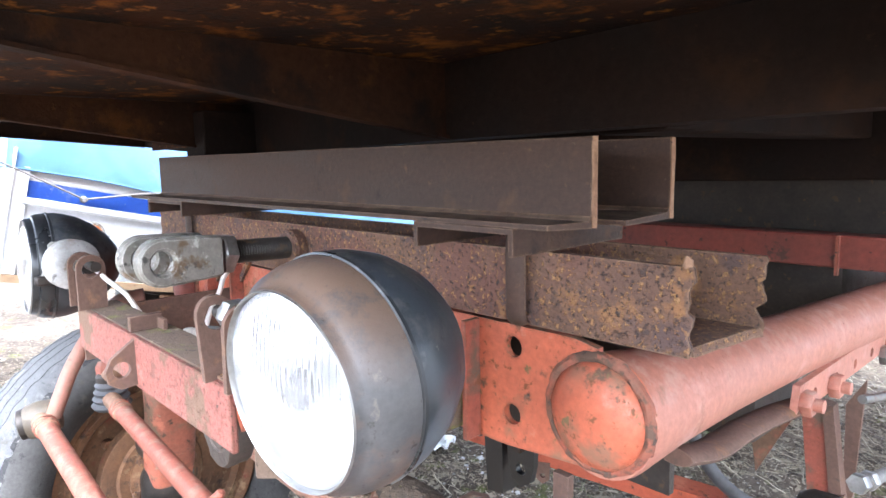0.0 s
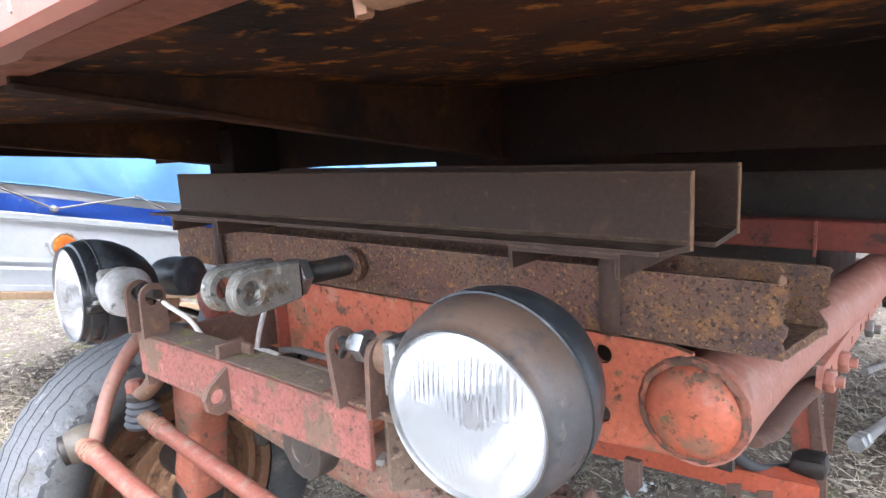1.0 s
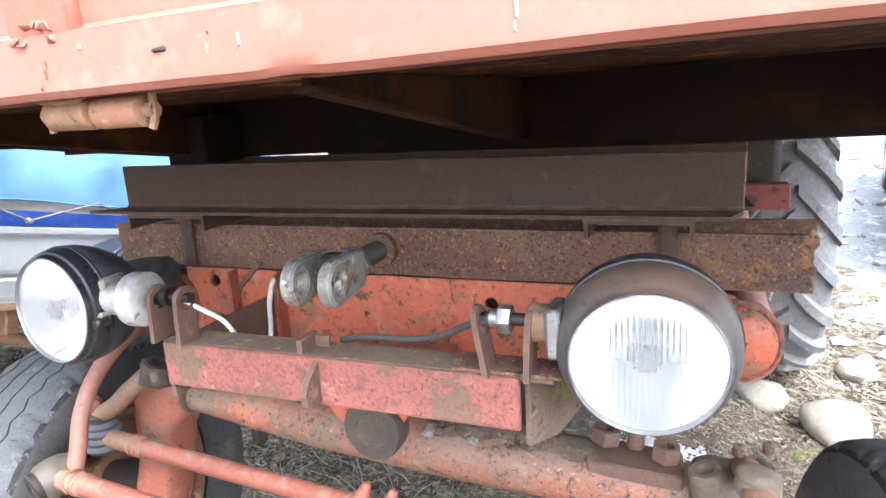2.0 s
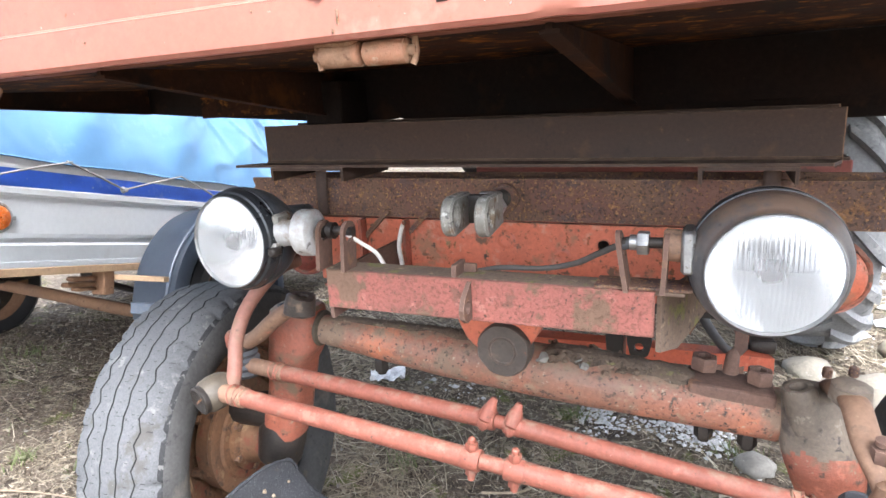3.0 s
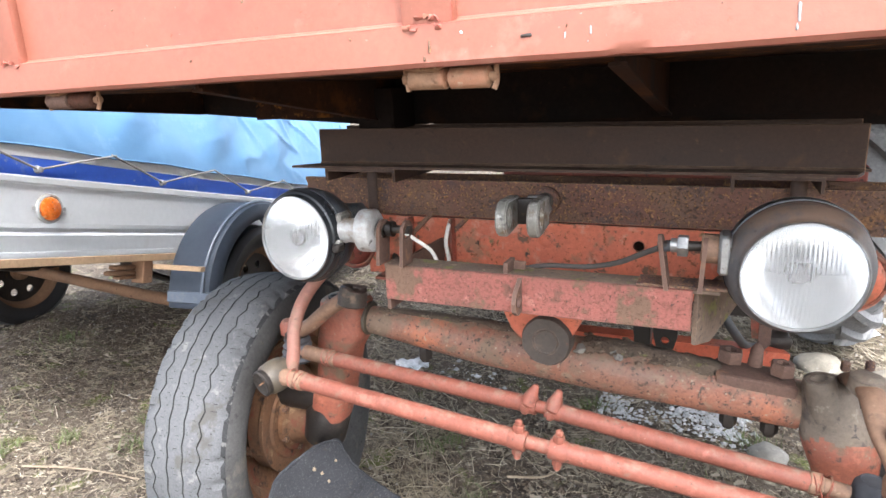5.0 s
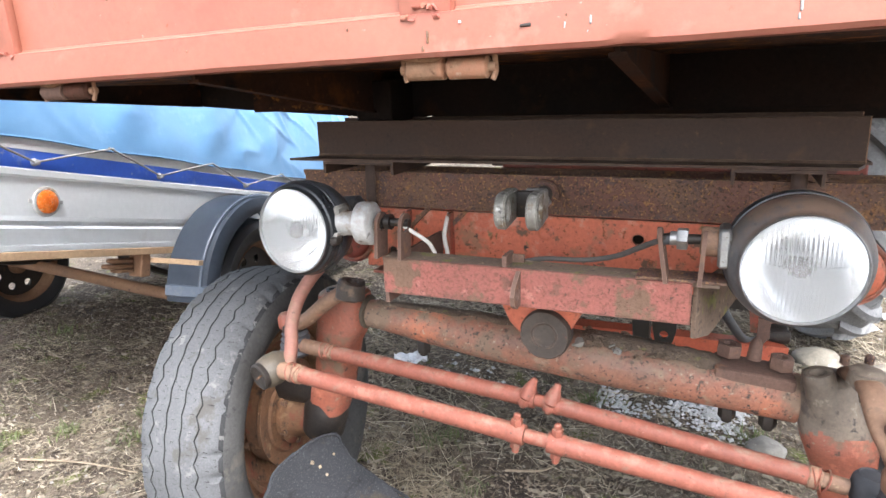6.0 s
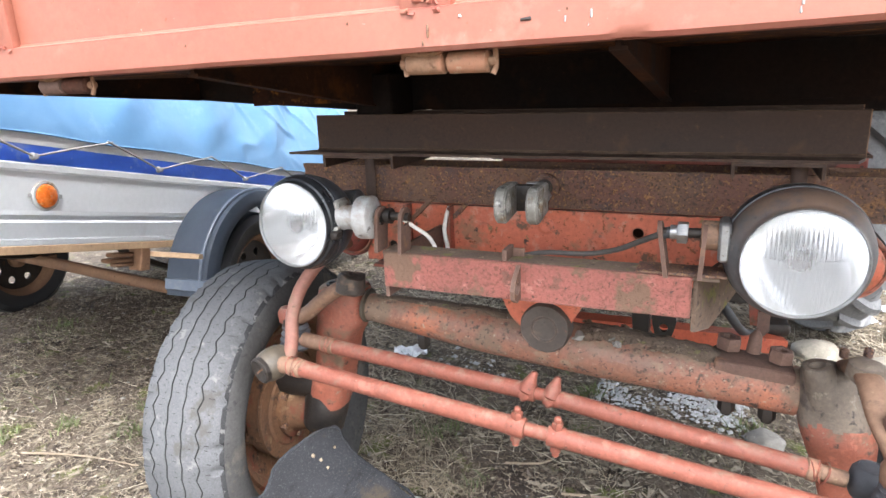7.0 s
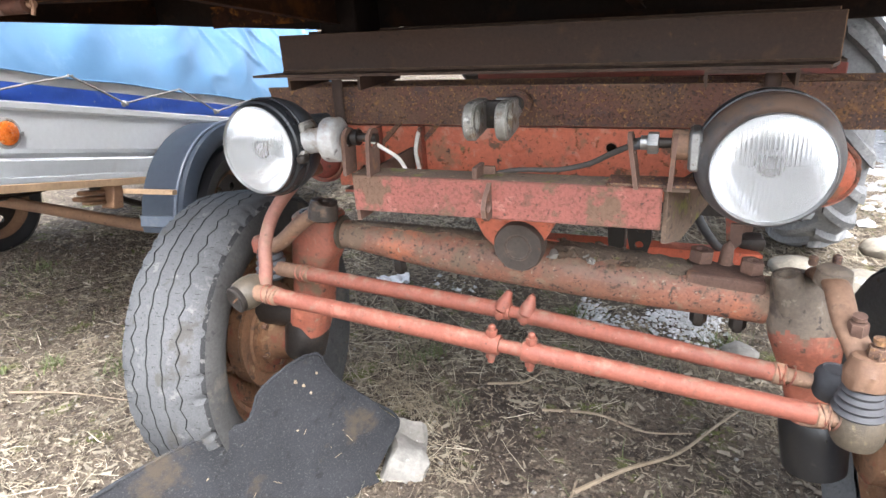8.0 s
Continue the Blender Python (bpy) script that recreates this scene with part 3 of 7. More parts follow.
# ---- ground ----
def ground_z(x, y):
    """Height of the soil: nearly level, a little lower under the far front wheel, with small lumps."""
    low = -0.055 / (1 + math.exp(-max(-20, min(20, (x - 0.55) * 9))))
    near = 1 / (1 + ((x + 0.2) / 6) ** 4 + ((y - 1) / 8) ** 4)
    lumps = 0.035 * noise.noise((x * 1.1, y * 1.1, 0.3)) + 0.014 * noise.noise((x * 4.5, y * 4.5, 2.0)) + 0.008 * noise.noise((x * 14, y * 14, 5.0)) + 0.006 * noise.noise((x * 33, y * 33, 8.0))
    return low * near + lumps * near


def spread(a, b, step, far):
    vals, v = [], a
    while v <= b:
        vals.append(v)
        v += step
    g, v = step, b
    while v < far:
        g *= 1.25
        v += g
        vals.append(v)
    g, v = step, a
    while v > -far:
        g *= 1.25
        v -= g
        vals.insert(0, v)
    return vals


xs, ys = spread(-3.2, 2.2, 0.03, 900), spread(-1.0, 3.6, 0.03, 900)
verts = [(x, y, ground_z(x, y)) for y in ys for x in xs]
nx = len(xs)
faces = [(j * nx + i, j * nx + i + 1, (j + 1) * nx + i + 1, (j + 1) * nx + i) for j in range(len(ys) - 1) for i in range(nx - 1)]
gm = bpy.data.meshes.new("ground")
gm.from_pydata(verts, [], faces)
gm.materials.append(M["ground"])
for p in gm.polygons:
    p.use_smooth = True
tagged(new("ground", gm), "trampled brown soil with dry grass and straw", "ground", "", "structure")


# ---- tipper body over the front axle ----
SILL_TILT = 0.0145


def sill_z(x):
    return 1.1145 + SILL_TILT * x


tipper = thing("tipper_body", (0.05, 0.4, 1.02), "faded red steel tipper body with rusty underside and hinged side", "truck bed")
lean = Matrix.Translation((0, 0, 1.1145)) @ pose(0, 0, 0, 0, -math.degrees(math.atan(SILL_TILT)), 0) @ Matrix.Translation((0, 0, -1.1145))


def tip(name, bm, mat, parent=tipper, label="", angle=38):
    return part(name, bm, mat, parent, label, lean, angle)


# drop side: a folded lower band, a recessed sheet above it and upright stiffeners
XL, XR = -1.18, 1.22
sec = [(-0.430, 1.1150), (-0.4740, 1.1132), (-0.4775, 1.118), (-0.4774, 1.126), (-0.4765, 1.1562), (-0.4650, 1.1592), (-0.4625, 1.1618), (-0.4605, 1.56), (-0.4560, 1.56), (-0.4560, 1.165), (-0.440, 1.155)]
bm = bmesh.new()
cols = []
steps = 160
for i in range(steps + 1):
    x = XL + (XR - XL) * i / steps
    d = math.exp(-((x - 0.222) / 0.009) ** 2)
    w = 0.0016 * noise.noise((x * 5, 0.5, 0)) + 0.0007 * noise.noise((x * 19, 1.5, 0))
    cols.append([bm.verts.new((x, y + w + (0.0018 * d if z < 1.120 else 0), z + w * 0.6 + (0.0022 * d if z < 1.120 else 0))) for y, z in sec])
for a, b in zip(cols, cols[1:]):
    for k in range(len(sec)):
        j = (k + 1) % len(sec)
        bm.faces.new((a[k], a[j], b[j], b[k]))
bm.faces.new(cols[0])
bm.faces.new(cols[-1])
drop_side = tip("drop_side", bm, "panel_red", label="faded salmon red folded steel side panel", angle=30)
random.seed(9)
for x in (-0.651, 0.021, 0.693):
    b = block(x - 0.024, x + 0.024, -0.4760, -0.4600, 1.158, 1.56, 0.005, 2)
    for v in b.verts:
        if v.co.z < 1.17:
            v.co.z -= 0.004
            v.co.x = x + (v.co.x - x) * 1.25
    tip("stiffener", b, "panel_red", drop_side)
    for k in range(7):
        u, v = x + random.uniform(-0.03, 0.03), 1.157 + random.uniform(-0.006, 0.008)
        b = block(u - 0.004, u + 0.004, -0.4788 + 0.10 * (v - 1.157), -0.4745, v - 0.002, v + 0.002, 0.001)
        tip("weld_spatter", rough_up(b, 0.004, 160, 1, k), ("panel_red", "panel_red", "sill_under")[k % 3], drop_side)
# chips in the paint, a hole and a drip of white paint on the band
for x, z, w, h, mt in ((0.127, 1.137, 0.010, 0.0035, "dark_steel"), (0.359, 1.137, 0.0012, 0.016, "hull_dark"), (0.358, 1.126, 0.0004, 0.006, "hull_dark"),
                       (0.165, 1.134, 0.0002, 0.006, "hull_dark"), (0.189, 1.137, 0.0003, 0.008, "hull_dark"), (0.187, 1.127, 0.0003, 0.003, "hull_dark"), (0.167, 1.143, 0.0002, 0.003, "rust"), (0.06, 1.145, 0.001, 0.003, "paper"), (-0.07, 1.147, 0.001, 0.003, "rust"), (-0.30, 1.140, 0.001, 0.002, "rust"), (-0.21, 1.20, 0.002, 0.003, "rust"), (0.15, 1.19, 0.002, 0.002, "rust"), (-0.42, 1.21, 0.003, 0.002, "rust"), (0.30, 1.15, 0.001, 0.002, "rust"), (0.52, 1.128, 0.002, 0.002, "rust"), (0.024, 1.133, 0.001, 0.013, "rust"), (0.018, 1.122, 0.001, 0.006, "rust")):
    b = block(x - w / 2 - 0.0006, x + w / 2 + 0.0006, -0.4788, -0.4760, z - h / 2, z + h / 2, 0.0008)
    tip("paint_chip", rough_up(b, 0.0012, 300), mt, drop_side)

tip("sill_return", rough_up(block(XL, XR, -0.4600, -0.4285, 1.1132, 1.1146), 0.0004, 40, 0), "sill_under", drop_side, "rusty folded return under the side")
# hinges: two knuckles and a pin under the band
for x in (-0.56, 0.034, 0.612):
    h = thing("side_hinge", (x, -0.448, 1.10), "rusty welded steel hinge with pin under the side panel", "hinge", "side hinges")
    h["kind"] = ""
    h.parent = tipper
    h.matrix_parent_inverse = tipper.matrix_basis.inverted()
    zc = sill_z(x) - 0.0125
    for a, b, mt in ((-0.048, -0.003, "hinge" if x > -0.5 else "bracket"), (0.0, 0.046, "hinge" if x > -0.5 else "hinge_dark")):
        k = lathe([(0, 0.009), (0.002, 0.0118), (b - a - 0.002, 0.0118), (b - a, 0.009)], (x + a, -0.448, zc), (x + b, -0.448, zc), 18)
        o = part("knuckle", k, mt)
        o.parent, o.matrix_parent_inverse = h, (tipper.matrix_basis @ h.matrix_parent_inverse @ h.matrix_basis).inverted()
    k = join(rod((x - 0.056, -0.448, zc), (x + 0.054, -0.448, zc), 0.0055, 10), sweep([(x + 0.052, -0.448, zc + 0.012), (x + 0.053, -0.449, zc - 0.004), (x + 0.05, -0.45, zc - 0.013)], 0.003, 6, 3),
             sweep([(x - 0.054, -0.448, zc + 0.01), (x - 0.05, -0.449, zc - 0.013)], 0.003, 6, 3))
    o = part("pin", k, "hinge")
    o.parent, o.matrix_parent_inverse = h, (tipper.matrix_basis @ h.matrix_parent_inverse @ h.matrix_basis).inverted()
    k = join(block(x - 0.052, x - 0.004, -0.452, -0.436, zc + 0.006, zc + 0.0165, 0.003), sweep([(x - 0.05, -0.455, zc + 0.013), (x - 0.02, -0.457, zc + 0.010), (x - 0.004, -0.455, zc + 0.014)], 0.004, 8, 4))
    o = part("leaf", rough_up(k, 0.0015, 150), "hinge")
    o.parent, o.matrix_parent_inverse = h, (tipper.matrix_basis @ h.matrix_parent_inverse @ h.matrix_basis).inverted()

# floor and the frame under it, with shade put into their dark tones
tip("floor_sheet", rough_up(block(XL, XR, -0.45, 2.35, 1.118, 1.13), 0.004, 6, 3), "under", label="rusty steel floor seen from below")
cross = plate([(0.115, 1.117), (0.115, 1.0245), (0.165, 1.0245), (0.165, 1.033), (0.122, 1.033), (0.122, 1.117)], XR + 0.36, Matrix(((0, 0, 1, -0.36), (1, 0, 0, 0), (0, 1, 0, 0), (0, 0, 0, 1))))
tip("cross_beam", cross, "under_beam", label="rusty cross channel toned dark for shade")
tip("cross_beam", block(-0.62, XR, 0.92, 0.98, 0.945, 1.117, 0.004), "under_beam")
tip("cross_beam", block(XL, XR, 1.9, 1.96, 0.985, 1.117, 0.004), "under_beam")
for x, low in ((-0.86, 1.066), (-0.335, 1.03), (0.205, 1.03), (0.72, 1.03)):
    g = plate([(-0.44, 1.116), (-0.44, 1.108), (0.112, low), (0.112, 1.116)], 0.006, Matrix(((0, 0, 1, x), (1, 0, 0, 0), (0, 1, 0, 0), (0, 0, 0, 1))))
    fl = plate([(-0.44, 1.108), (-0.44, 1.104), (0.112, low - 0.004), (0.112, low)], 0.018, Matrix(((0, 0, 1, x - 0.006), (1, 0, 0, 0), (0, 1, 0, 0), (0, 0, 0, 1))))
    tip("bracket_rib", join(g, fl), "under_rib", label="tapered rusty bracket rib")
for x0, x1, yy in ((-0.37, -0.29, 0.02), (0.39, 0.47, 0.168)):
    tip("main_rail", block(x0, x1, yy, 2.3, 1.0205, 1.10, 0.003), "under_beam", label="longitudinal rail toned dark for shade, resting on the angle irons")
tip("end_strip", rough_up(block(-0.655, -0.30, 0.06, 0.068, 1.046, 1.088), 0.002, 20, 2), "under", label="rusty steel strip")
tip("tapered_beam", rough_up(plate([(-0.361, 1.024), (-0.725, 1.051), (-1.178, 1.091), (-1.178, 1.117), (-0.361, 1.117)], 0.007, Matrix(((1, 0, 0, 0), (0, 0, 1, 0.113), (0, 1, 0, 0), (0, 0, 0, 1)))), 0.0012, 12), "under_beam", label="cross beam toned dark for shade, tapering to its end")
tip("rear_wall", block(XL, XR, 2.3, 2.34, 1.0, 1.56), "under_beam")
for x in (XL, XR - 0.03):
    tip("end_wall", block(x, x + 0.03, -0.455, 2.3, 1.118, 1.56), "panel_red")

# ---- steel laid across the frame ----
def u_channel():
    t = 0.007
    bm = bmesh.new()
    y0, y1, z0, z1 = 0.012, 0.12, 0.850, 0.920
    n = 14

    def strip(rows):
        """rows: per station along the bar, a closed loop of points."""
        vs = [[bm.verts.new(p) for p in r] for r in rows]
        for a, b in zip(vs, vs[1:]):
            for k in range(len(a)):
                j = (k + 1) % len(a)
                bm.faces.new((a[k], a[j], b[j], b[k]))
        bm.faces.new(vs[0])
        bm.faces.new(vs[-1])

    levels = 18
    random.seed(4)
    tear_f = [0.0012 * math.sin(0.9 * k) + random.uniform(-0.0022, 0.0018) - (0.003 if k in (9, 10) else 0) for k in range(levels + 1)]
    tear_b = [0.0015 * math.sin(0.8 * k + 1) + random.uniform(-0.002, 0.002) - (0.005 if k in (5, 6) else 0.003 if k in (4, 7) else 0) for k in range(levels + 1)]
    for y, tear, xr, top in ((y0, tear_f, 0.578, z1), (y1 - t, tear_b, 0.592, z1 - 0.002)):
        rows = []
        for k in range(levels + 1):
            z = z0 + (top - z0) * k / levels
            rows.append([(-0.5 + 0.002 * math.sin(k), y, z), (0.0, y, z), (xr - 0.03, y, z), (xr + tear[k], y, z), (xr + tear[k] - 0.002, y + t, z), (xr - 0.03, y + t, z), (0.0, y + t, z), (-0.5, y + t, z)])
        strip(rows)
    rows = []
    for k in range(9):
        y = y0 + t + (y1 - y0 - 2 * t) * k / 8
        e = 0.578 + tear_f[0] + (0.592 + tear_b[0] - 0.578 - tear_f[0]) * k / 8 + random.uniform(-0.002, 0.002)
        rows.append([(-0.5, y, z0), (e, y, z0), (e - 0.003, y, z0 + t), (-0.5, y, z0 + t)])
    strip(rows)
    return bm


cb_thing = thing("channel_beam", (0.05, 0.06, 0.85), "rusty pitted steel channel with torn ends across the frame", "steel beam")
part("channel", u_channel(), "rust", cb_thing)
burr = rough_up(lathe([(0, 0.003), (0.004, 0.0042), (0.009, 0.003), (0.013, 0.001)], (0.573, 0.016, 0.916), (0.572, 0.014, 0.935), 8), 0.0018, 260)
part("torn_burr", burr, "rust_edge", cb_thing)
for x in (-0.335, 0.416):
    st = sweep([(x, 0.13, 0.945), (x, 0.06, 0.9435), (x, 0.012, 0.941), (x, 0.003, 0.930), (x, 0.002, 0.90), (x, 0.002, 0.862), (x, 0.006, 0.853)], 0.0115, 12, 5, 0.45)
    part("strap", st, "mill", cb_thing, "dark bent steel strap")
for x0, x1 in ((-0.418, -0.262), (0.320, 0.446)):
    sp = thing("packing_channel", ((x0 + x1) / 2, 0.05, 0.92), "short rusty channel offcut packed between beam and angle irons", "steel offcut", "packing pieces")
    bm = plate([(x0, 0.9205), (x0 + 0.005, 0.9205), (x0 + 0.005, 0.9395), (x1 - 0.005, 0.9395), (x1 - 0.005, 0.9205), (x1, 0.9205), (x1, 0.9448), (x0, 0.9448)], 0.17, Matrix(((1, 0, 0, 0), (0, 0, 1, -0.037), (0, 1, 0, 0), (0, 0, 0, 1))))
    part("offcut", bm, "mill", sp)


def angle_iron(x0, x1, y, z0, z1, flange, fl_x0, fl_x1, name_label):
    a = thing("angle_iron", ((x0 + x1) / 2, y, z0), name_label, "steel angle", "angle irons")
    t, n = 0.006, 24
    up, fl = [], []
    for i in range(n + 1):
        f = i / n
        x = x0 + (x1 - x0) * f
        w = 0.0007 * noise.noise((x * 6, y, 0))
        up.append(((x, y + w, z0), (x, y + w, z1 - 0.001 + w), (x, y + w + 0.001, z1 + w), (x, y + t + w, z1 + w), (x, y + t + w, z0)))
        xf_ = fl_x0 + (fl_x1 - fl_x0) * f
        fl.append(((xf_, y - flange, z0 + 0.0005), (xf_, y - flange, z0 + t - 0.001), (x, y - 0.004 + w, z0 + t), (x, y - 0.0003 + w, z0 + t + 0.004), (x, y - 0.0003 + w, z0)))
    for nm, loops in (("leg", up), ("flange", fl)):
        bm = bmesh.new()
        rows = [[bm.verts.new(p) for p in lp] for lp in loops]
        for a_, b_ in zip(rows, rows[1:]):
            for k in range(5):
                bm.faces.new((a_[k], a_[(k + 1) % 5], b_[(k + 1) % 5], b_[k]))
        bm.faces.new(rows[0])
        bm.faces.new(rows[-1])
        part(nm, bm, "mill", a)
    cut = rough_up(block(x1 - 0.0005, x1 + 0.0012, y, y + t, z0, z1), 0.0008, 160, 3)
    part("cut_edge", cut, "rust_edge", a, "rusty flame-cut end")
    return a


angle_iron(-0.450, 0.498, 0.0, 0.9452, 1.0195, 0.040, -0.495, 0.484, "brown mill-scaled steel angle lying on the rusty channel")
angle_iron(-0.455, 0.506, 0.113, 0.9452, 1.0195, 0.085, -0.455, 0.512, "brown steel angle with rusty cut end behind the first")

# ---- tow clevis on a threaded stud ----
clevis = thing("tow_clevis", (0.045, -0.1, 0.87), "worn galvanised fork clevis with nut on a threaded stud", "clevis")
CX, CY, CZ = 0.039, -0.187, 0.895


turn = Matrix.Translation((CX, CY, CZ)) @ pose(0, 0, 0, 0, 0, 5) @ Matrix.Translation((-CX, -CY, -CZ))


def cv(name, bm, mat, parent, label=""):
    return part(name, bm, mat, parent, label, turn)


def fork_cheek(x0, x1):
    out = []
    for k in range(17):
        a = math.pi / 2 + math.pi * k / 16
        out.append((CY + 0.028 * math.cos(a), CZ + 0.028 * math.sin(a)))
    out += [(CY + 0.05, CZ - 0.026), (CY + 0.074, CZ - 0.024), (CY + 0.074, CZ + 0.024), (CY + 0.05, CZ + 0.026)]
    return plate(out, x1 - x0, Matrix(((0, 0, 1, x0), (1, 0, 0, 0), (0, 1, 0, 0), (0, 0, 0, 1))), [(CY, CZ, 0.0138)], 0.003)


cv("cheek", fork_cheek(CX - 0.042, CX - 0.025), "cast_zinc", clevis)
cv("cheek", fork_cheek(CX + 0.006, CX + 0.024), "cast_zinc", clevis)
cv("yoke_bridge", block(CX - 0.0415, CX + 0.0235, CY + 0.058, CY + 0.0765, CZ - 0.0225, CZ + 0.0205, 0.005, 2), "dark_steel", clevis)
cv("nut", hexnut((CX, CY + 0.0765, CZ), (CX, CY + 0.094, CZ - 0.002), 0.026), "zinc", clevis, "weathered zinc hex nut")
rows, h = [], 0.0
while h < 0.112:
    rows += [(h, 0.0125), (h + 0.0019, 0.0150)]
    h += 0.0038
cv("threaded_stud", lathe(rows, (CX, CY + 0.088, CZ), (CX - 0.002, 0.012, 0.890), 20), "dark_steel", clevis, "dark rusty threaded stud")
cv("washer", lathe([(0, 0.022), (0.003, 0.0255), (0.018, 0.0255), (0.02, 0.022)], (CX - 0.002, -0.0085, 0.889), (CX - 0.002, 0.0115, 0.889), 24), "rust", clevis)

# ---- tractor: frame, front axle, wheels, lamps ----
tractor = thing("tractor_chassis", (0.05, 1.1, 0.0), "old red self-propelled tractor chassis with rusty front axle", "tractor")
TC = 0.05


def on(name, bm, mat, parent=tractor, label="", angle=38):
    return part(name, bm, mat, parent, label, None, angle)


XZ = lambda y: Matrix(((1, 0, 0, 0), (0, 0, 1, y), (0, 1, 0, 0), (0, 0, 0, 1)))
YZ = lambda x: Matrix(((0, 0, 1, x), (1, 0, 0, 0), (0, 1, 0, 0), (0, 0, 0, 1)))
XY = lambda z: Matrix.Translation((0, 0, z))

# two frame tubes with domed caps
for s in (1, -1):   # near and far tube
    x = TC + s * 0.447
    tb = lathe([(0, 0.050), (0.0, 0.0535), (0.006, 0.0545), (0.02, 0.0535), (0.08, 0.0485), (0.2, 0.0435), (0.4, 0.0405), (2.3, 0.0395)], (x, 0.016, 0.780), (x + s * 0.105, 2.35, 0.678), 40)
    # the far tube and its cap take the red darkened for shade
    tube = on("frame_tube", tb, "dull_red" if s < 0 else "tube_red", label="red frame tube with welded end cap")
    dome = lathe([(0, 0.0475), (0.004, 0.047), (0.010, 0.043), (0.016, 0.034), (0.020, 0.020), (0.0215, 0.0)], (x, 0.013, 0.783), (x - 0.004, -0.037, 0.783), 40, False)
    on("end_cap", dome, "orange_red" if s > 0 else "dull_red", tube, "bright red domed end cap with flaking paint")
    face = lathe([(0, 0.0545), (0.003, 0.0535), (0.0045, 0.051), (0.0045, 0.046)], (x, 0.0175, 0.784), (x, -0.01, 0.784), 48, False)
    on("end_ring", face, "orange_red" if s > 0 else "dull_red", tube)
    ring = lathe([(0.002, 0.0550), (0.0065, 0.0540), (0.0085, 0.0505), (0.007, 0.046)], (x, 0.0175, 0.784), (x, -0.01, 0.784), 64, False)
    on("weld_ring", rough_up(ring, 0.0022, 120), "weld", tube, "flaking dirty weld round the cap")

# pressed cross plate between the tubes
px = TC
holes = [(0.402, 0.824, 0.0105), (0.400, 0.756, 0.0105), (0.182, 0.812, 0.0095), (-0.302, 0.824, 0.0105), (-0.30, 0.756, 0.0105)]
cp = plate([(-0.36, 0.722), (0.39, 0.722), (0.496, 0.7315), (0.496, 0.841), (0.47, 0.846), (-0.36, 0.846)], 0.008, XZ(0.0145), holes)
cross_plate = on("cross_plate", cp, "orange_red", label="bright red pressed cross plate with bolt holes")
for x in (-0.255, -0.165, 0.356):
    on("plate_flange", block(x - 0.003, x + 0.003, -0.008, 0.0140, 0.722, 0.846, 0.001), "red", cross_plate)
for x, z in ((-0.1, 0.80), (0.115, 0.79), (0.02, 0.815)):
    on("stamped_boss", lathe([(0, 0.017), (0.003, 0.012), (0.003, 0.008), (0.001, 0.0)], (x, 0.0150, z), (x, 0.0, z), 20, False), "orange_red", cross_plate)
on("channel_seat", block(-0.36, 0.46, 0.028, 0.115, 0.838, 0.8496, 0.002), "red", cross_plate)
on("rear_plate", block(-0.40, 0.50, 0.14, 0.15, 0.66, 0.846), "dark_steel", cross_plate)
for x in (-0.21, -0.13):
    on("slant_stay", plate([(x, 0.86), (x + 0.012, 0.86), (x - 0.05, 0.80), (x - 0.062, 0.80)], 0.005, XZ(0.008)), "rust", cross_plate)

# lamp bar: an angle with brackets, end plates and lugs
def onb(name, bm, mat, parent=tractor, label="", angle=38):
    bm.transform(Matrix.Translation((0.0065, -0.0065, 0)))
    return on(name, bm, mat, parent, label, angle)


bar = onb("lamp_bar", block(-0.2, 0.2755, -0.2105, -0.204, 0.7535, 0.813, 0.0012), "bar_red", label="chalky red steel angle carrying the lamps")
onb("top_leg", block(-0.205, 0.31, -0.2035, -0.158, 0.8065, 0.8128, 0.0012), "moss", bar, "brown mossy top leg of the angle")
onb("top_rust_strip", block(0.20, 0.318, -0.206, -0.160, 0.8130, 0.8168, 0.001), "rust", bar)
onb("end_plate", plate([(-0.199, 0.728), (-0.135, 0.712), (0.02, 0.735), (0.02, 0.80), (-0.199, 0.806)], 0.006, Matrix(((0.28, 0, 0.96, 0.332), (0.96, 0, -0.28, 0.0), (0, 1, 0, 0), (0, 0, 0, 1)))), "moss", bar, "rusty mossy end plate")
onb("end_plate", plate([(-0.207, 0.735), (0.02, 0.735), (0.02, 0.806), (-0.207, 0.806)], 0.006, YZ(-0.2)), "bracket", bar)
onb("front_lug", plate([(-0.208, 0.758), (-0.208, 0.812), (-0.222, 0.802), (-0.236, 0.792), (-0.243, 0.778), (-0.240, 0.764), (-0.228, 0.756)], 0.007, YZ(0.028), [(-0.226, 0.778, 0.0095)]), "bracket", bar, "rusty lug with a hole")
onb("top_tab", join(block(0.004, 0.012, -0.207, -0.170, 0.813, 0.831, 0.001), block(0.004, 0.03, -0.176, -0.170, 0.813, 0.826, 0.001)), "bracket", bar)


def lamp_bracket(x, leanx, parent):
    out = [(u - 0.199, v) for u, v in rounded_lug(0.036, 0.075, 0.009, 0.018)]
    b = plate(out, 0.006, Matrix(((0, leanx, 1, x - leanx * 0.0), (1, 0, 0, 0), (0, 1, 0, 0.812), (0, 0, 0, 1))), [(-0.199, 0.055, 0.0115)])
    return onb("lamp_bracket", b, "bracket", parent, "rusty upright bracket with rounded top")


lamp_bracket(-0.169, 0.06, bar)
lamp_bracket(-0.212, 0.06, bar)
lamp_bracket(0.238, -0.16, bar)
lamp_bracket(0.281, 0.05, bar)


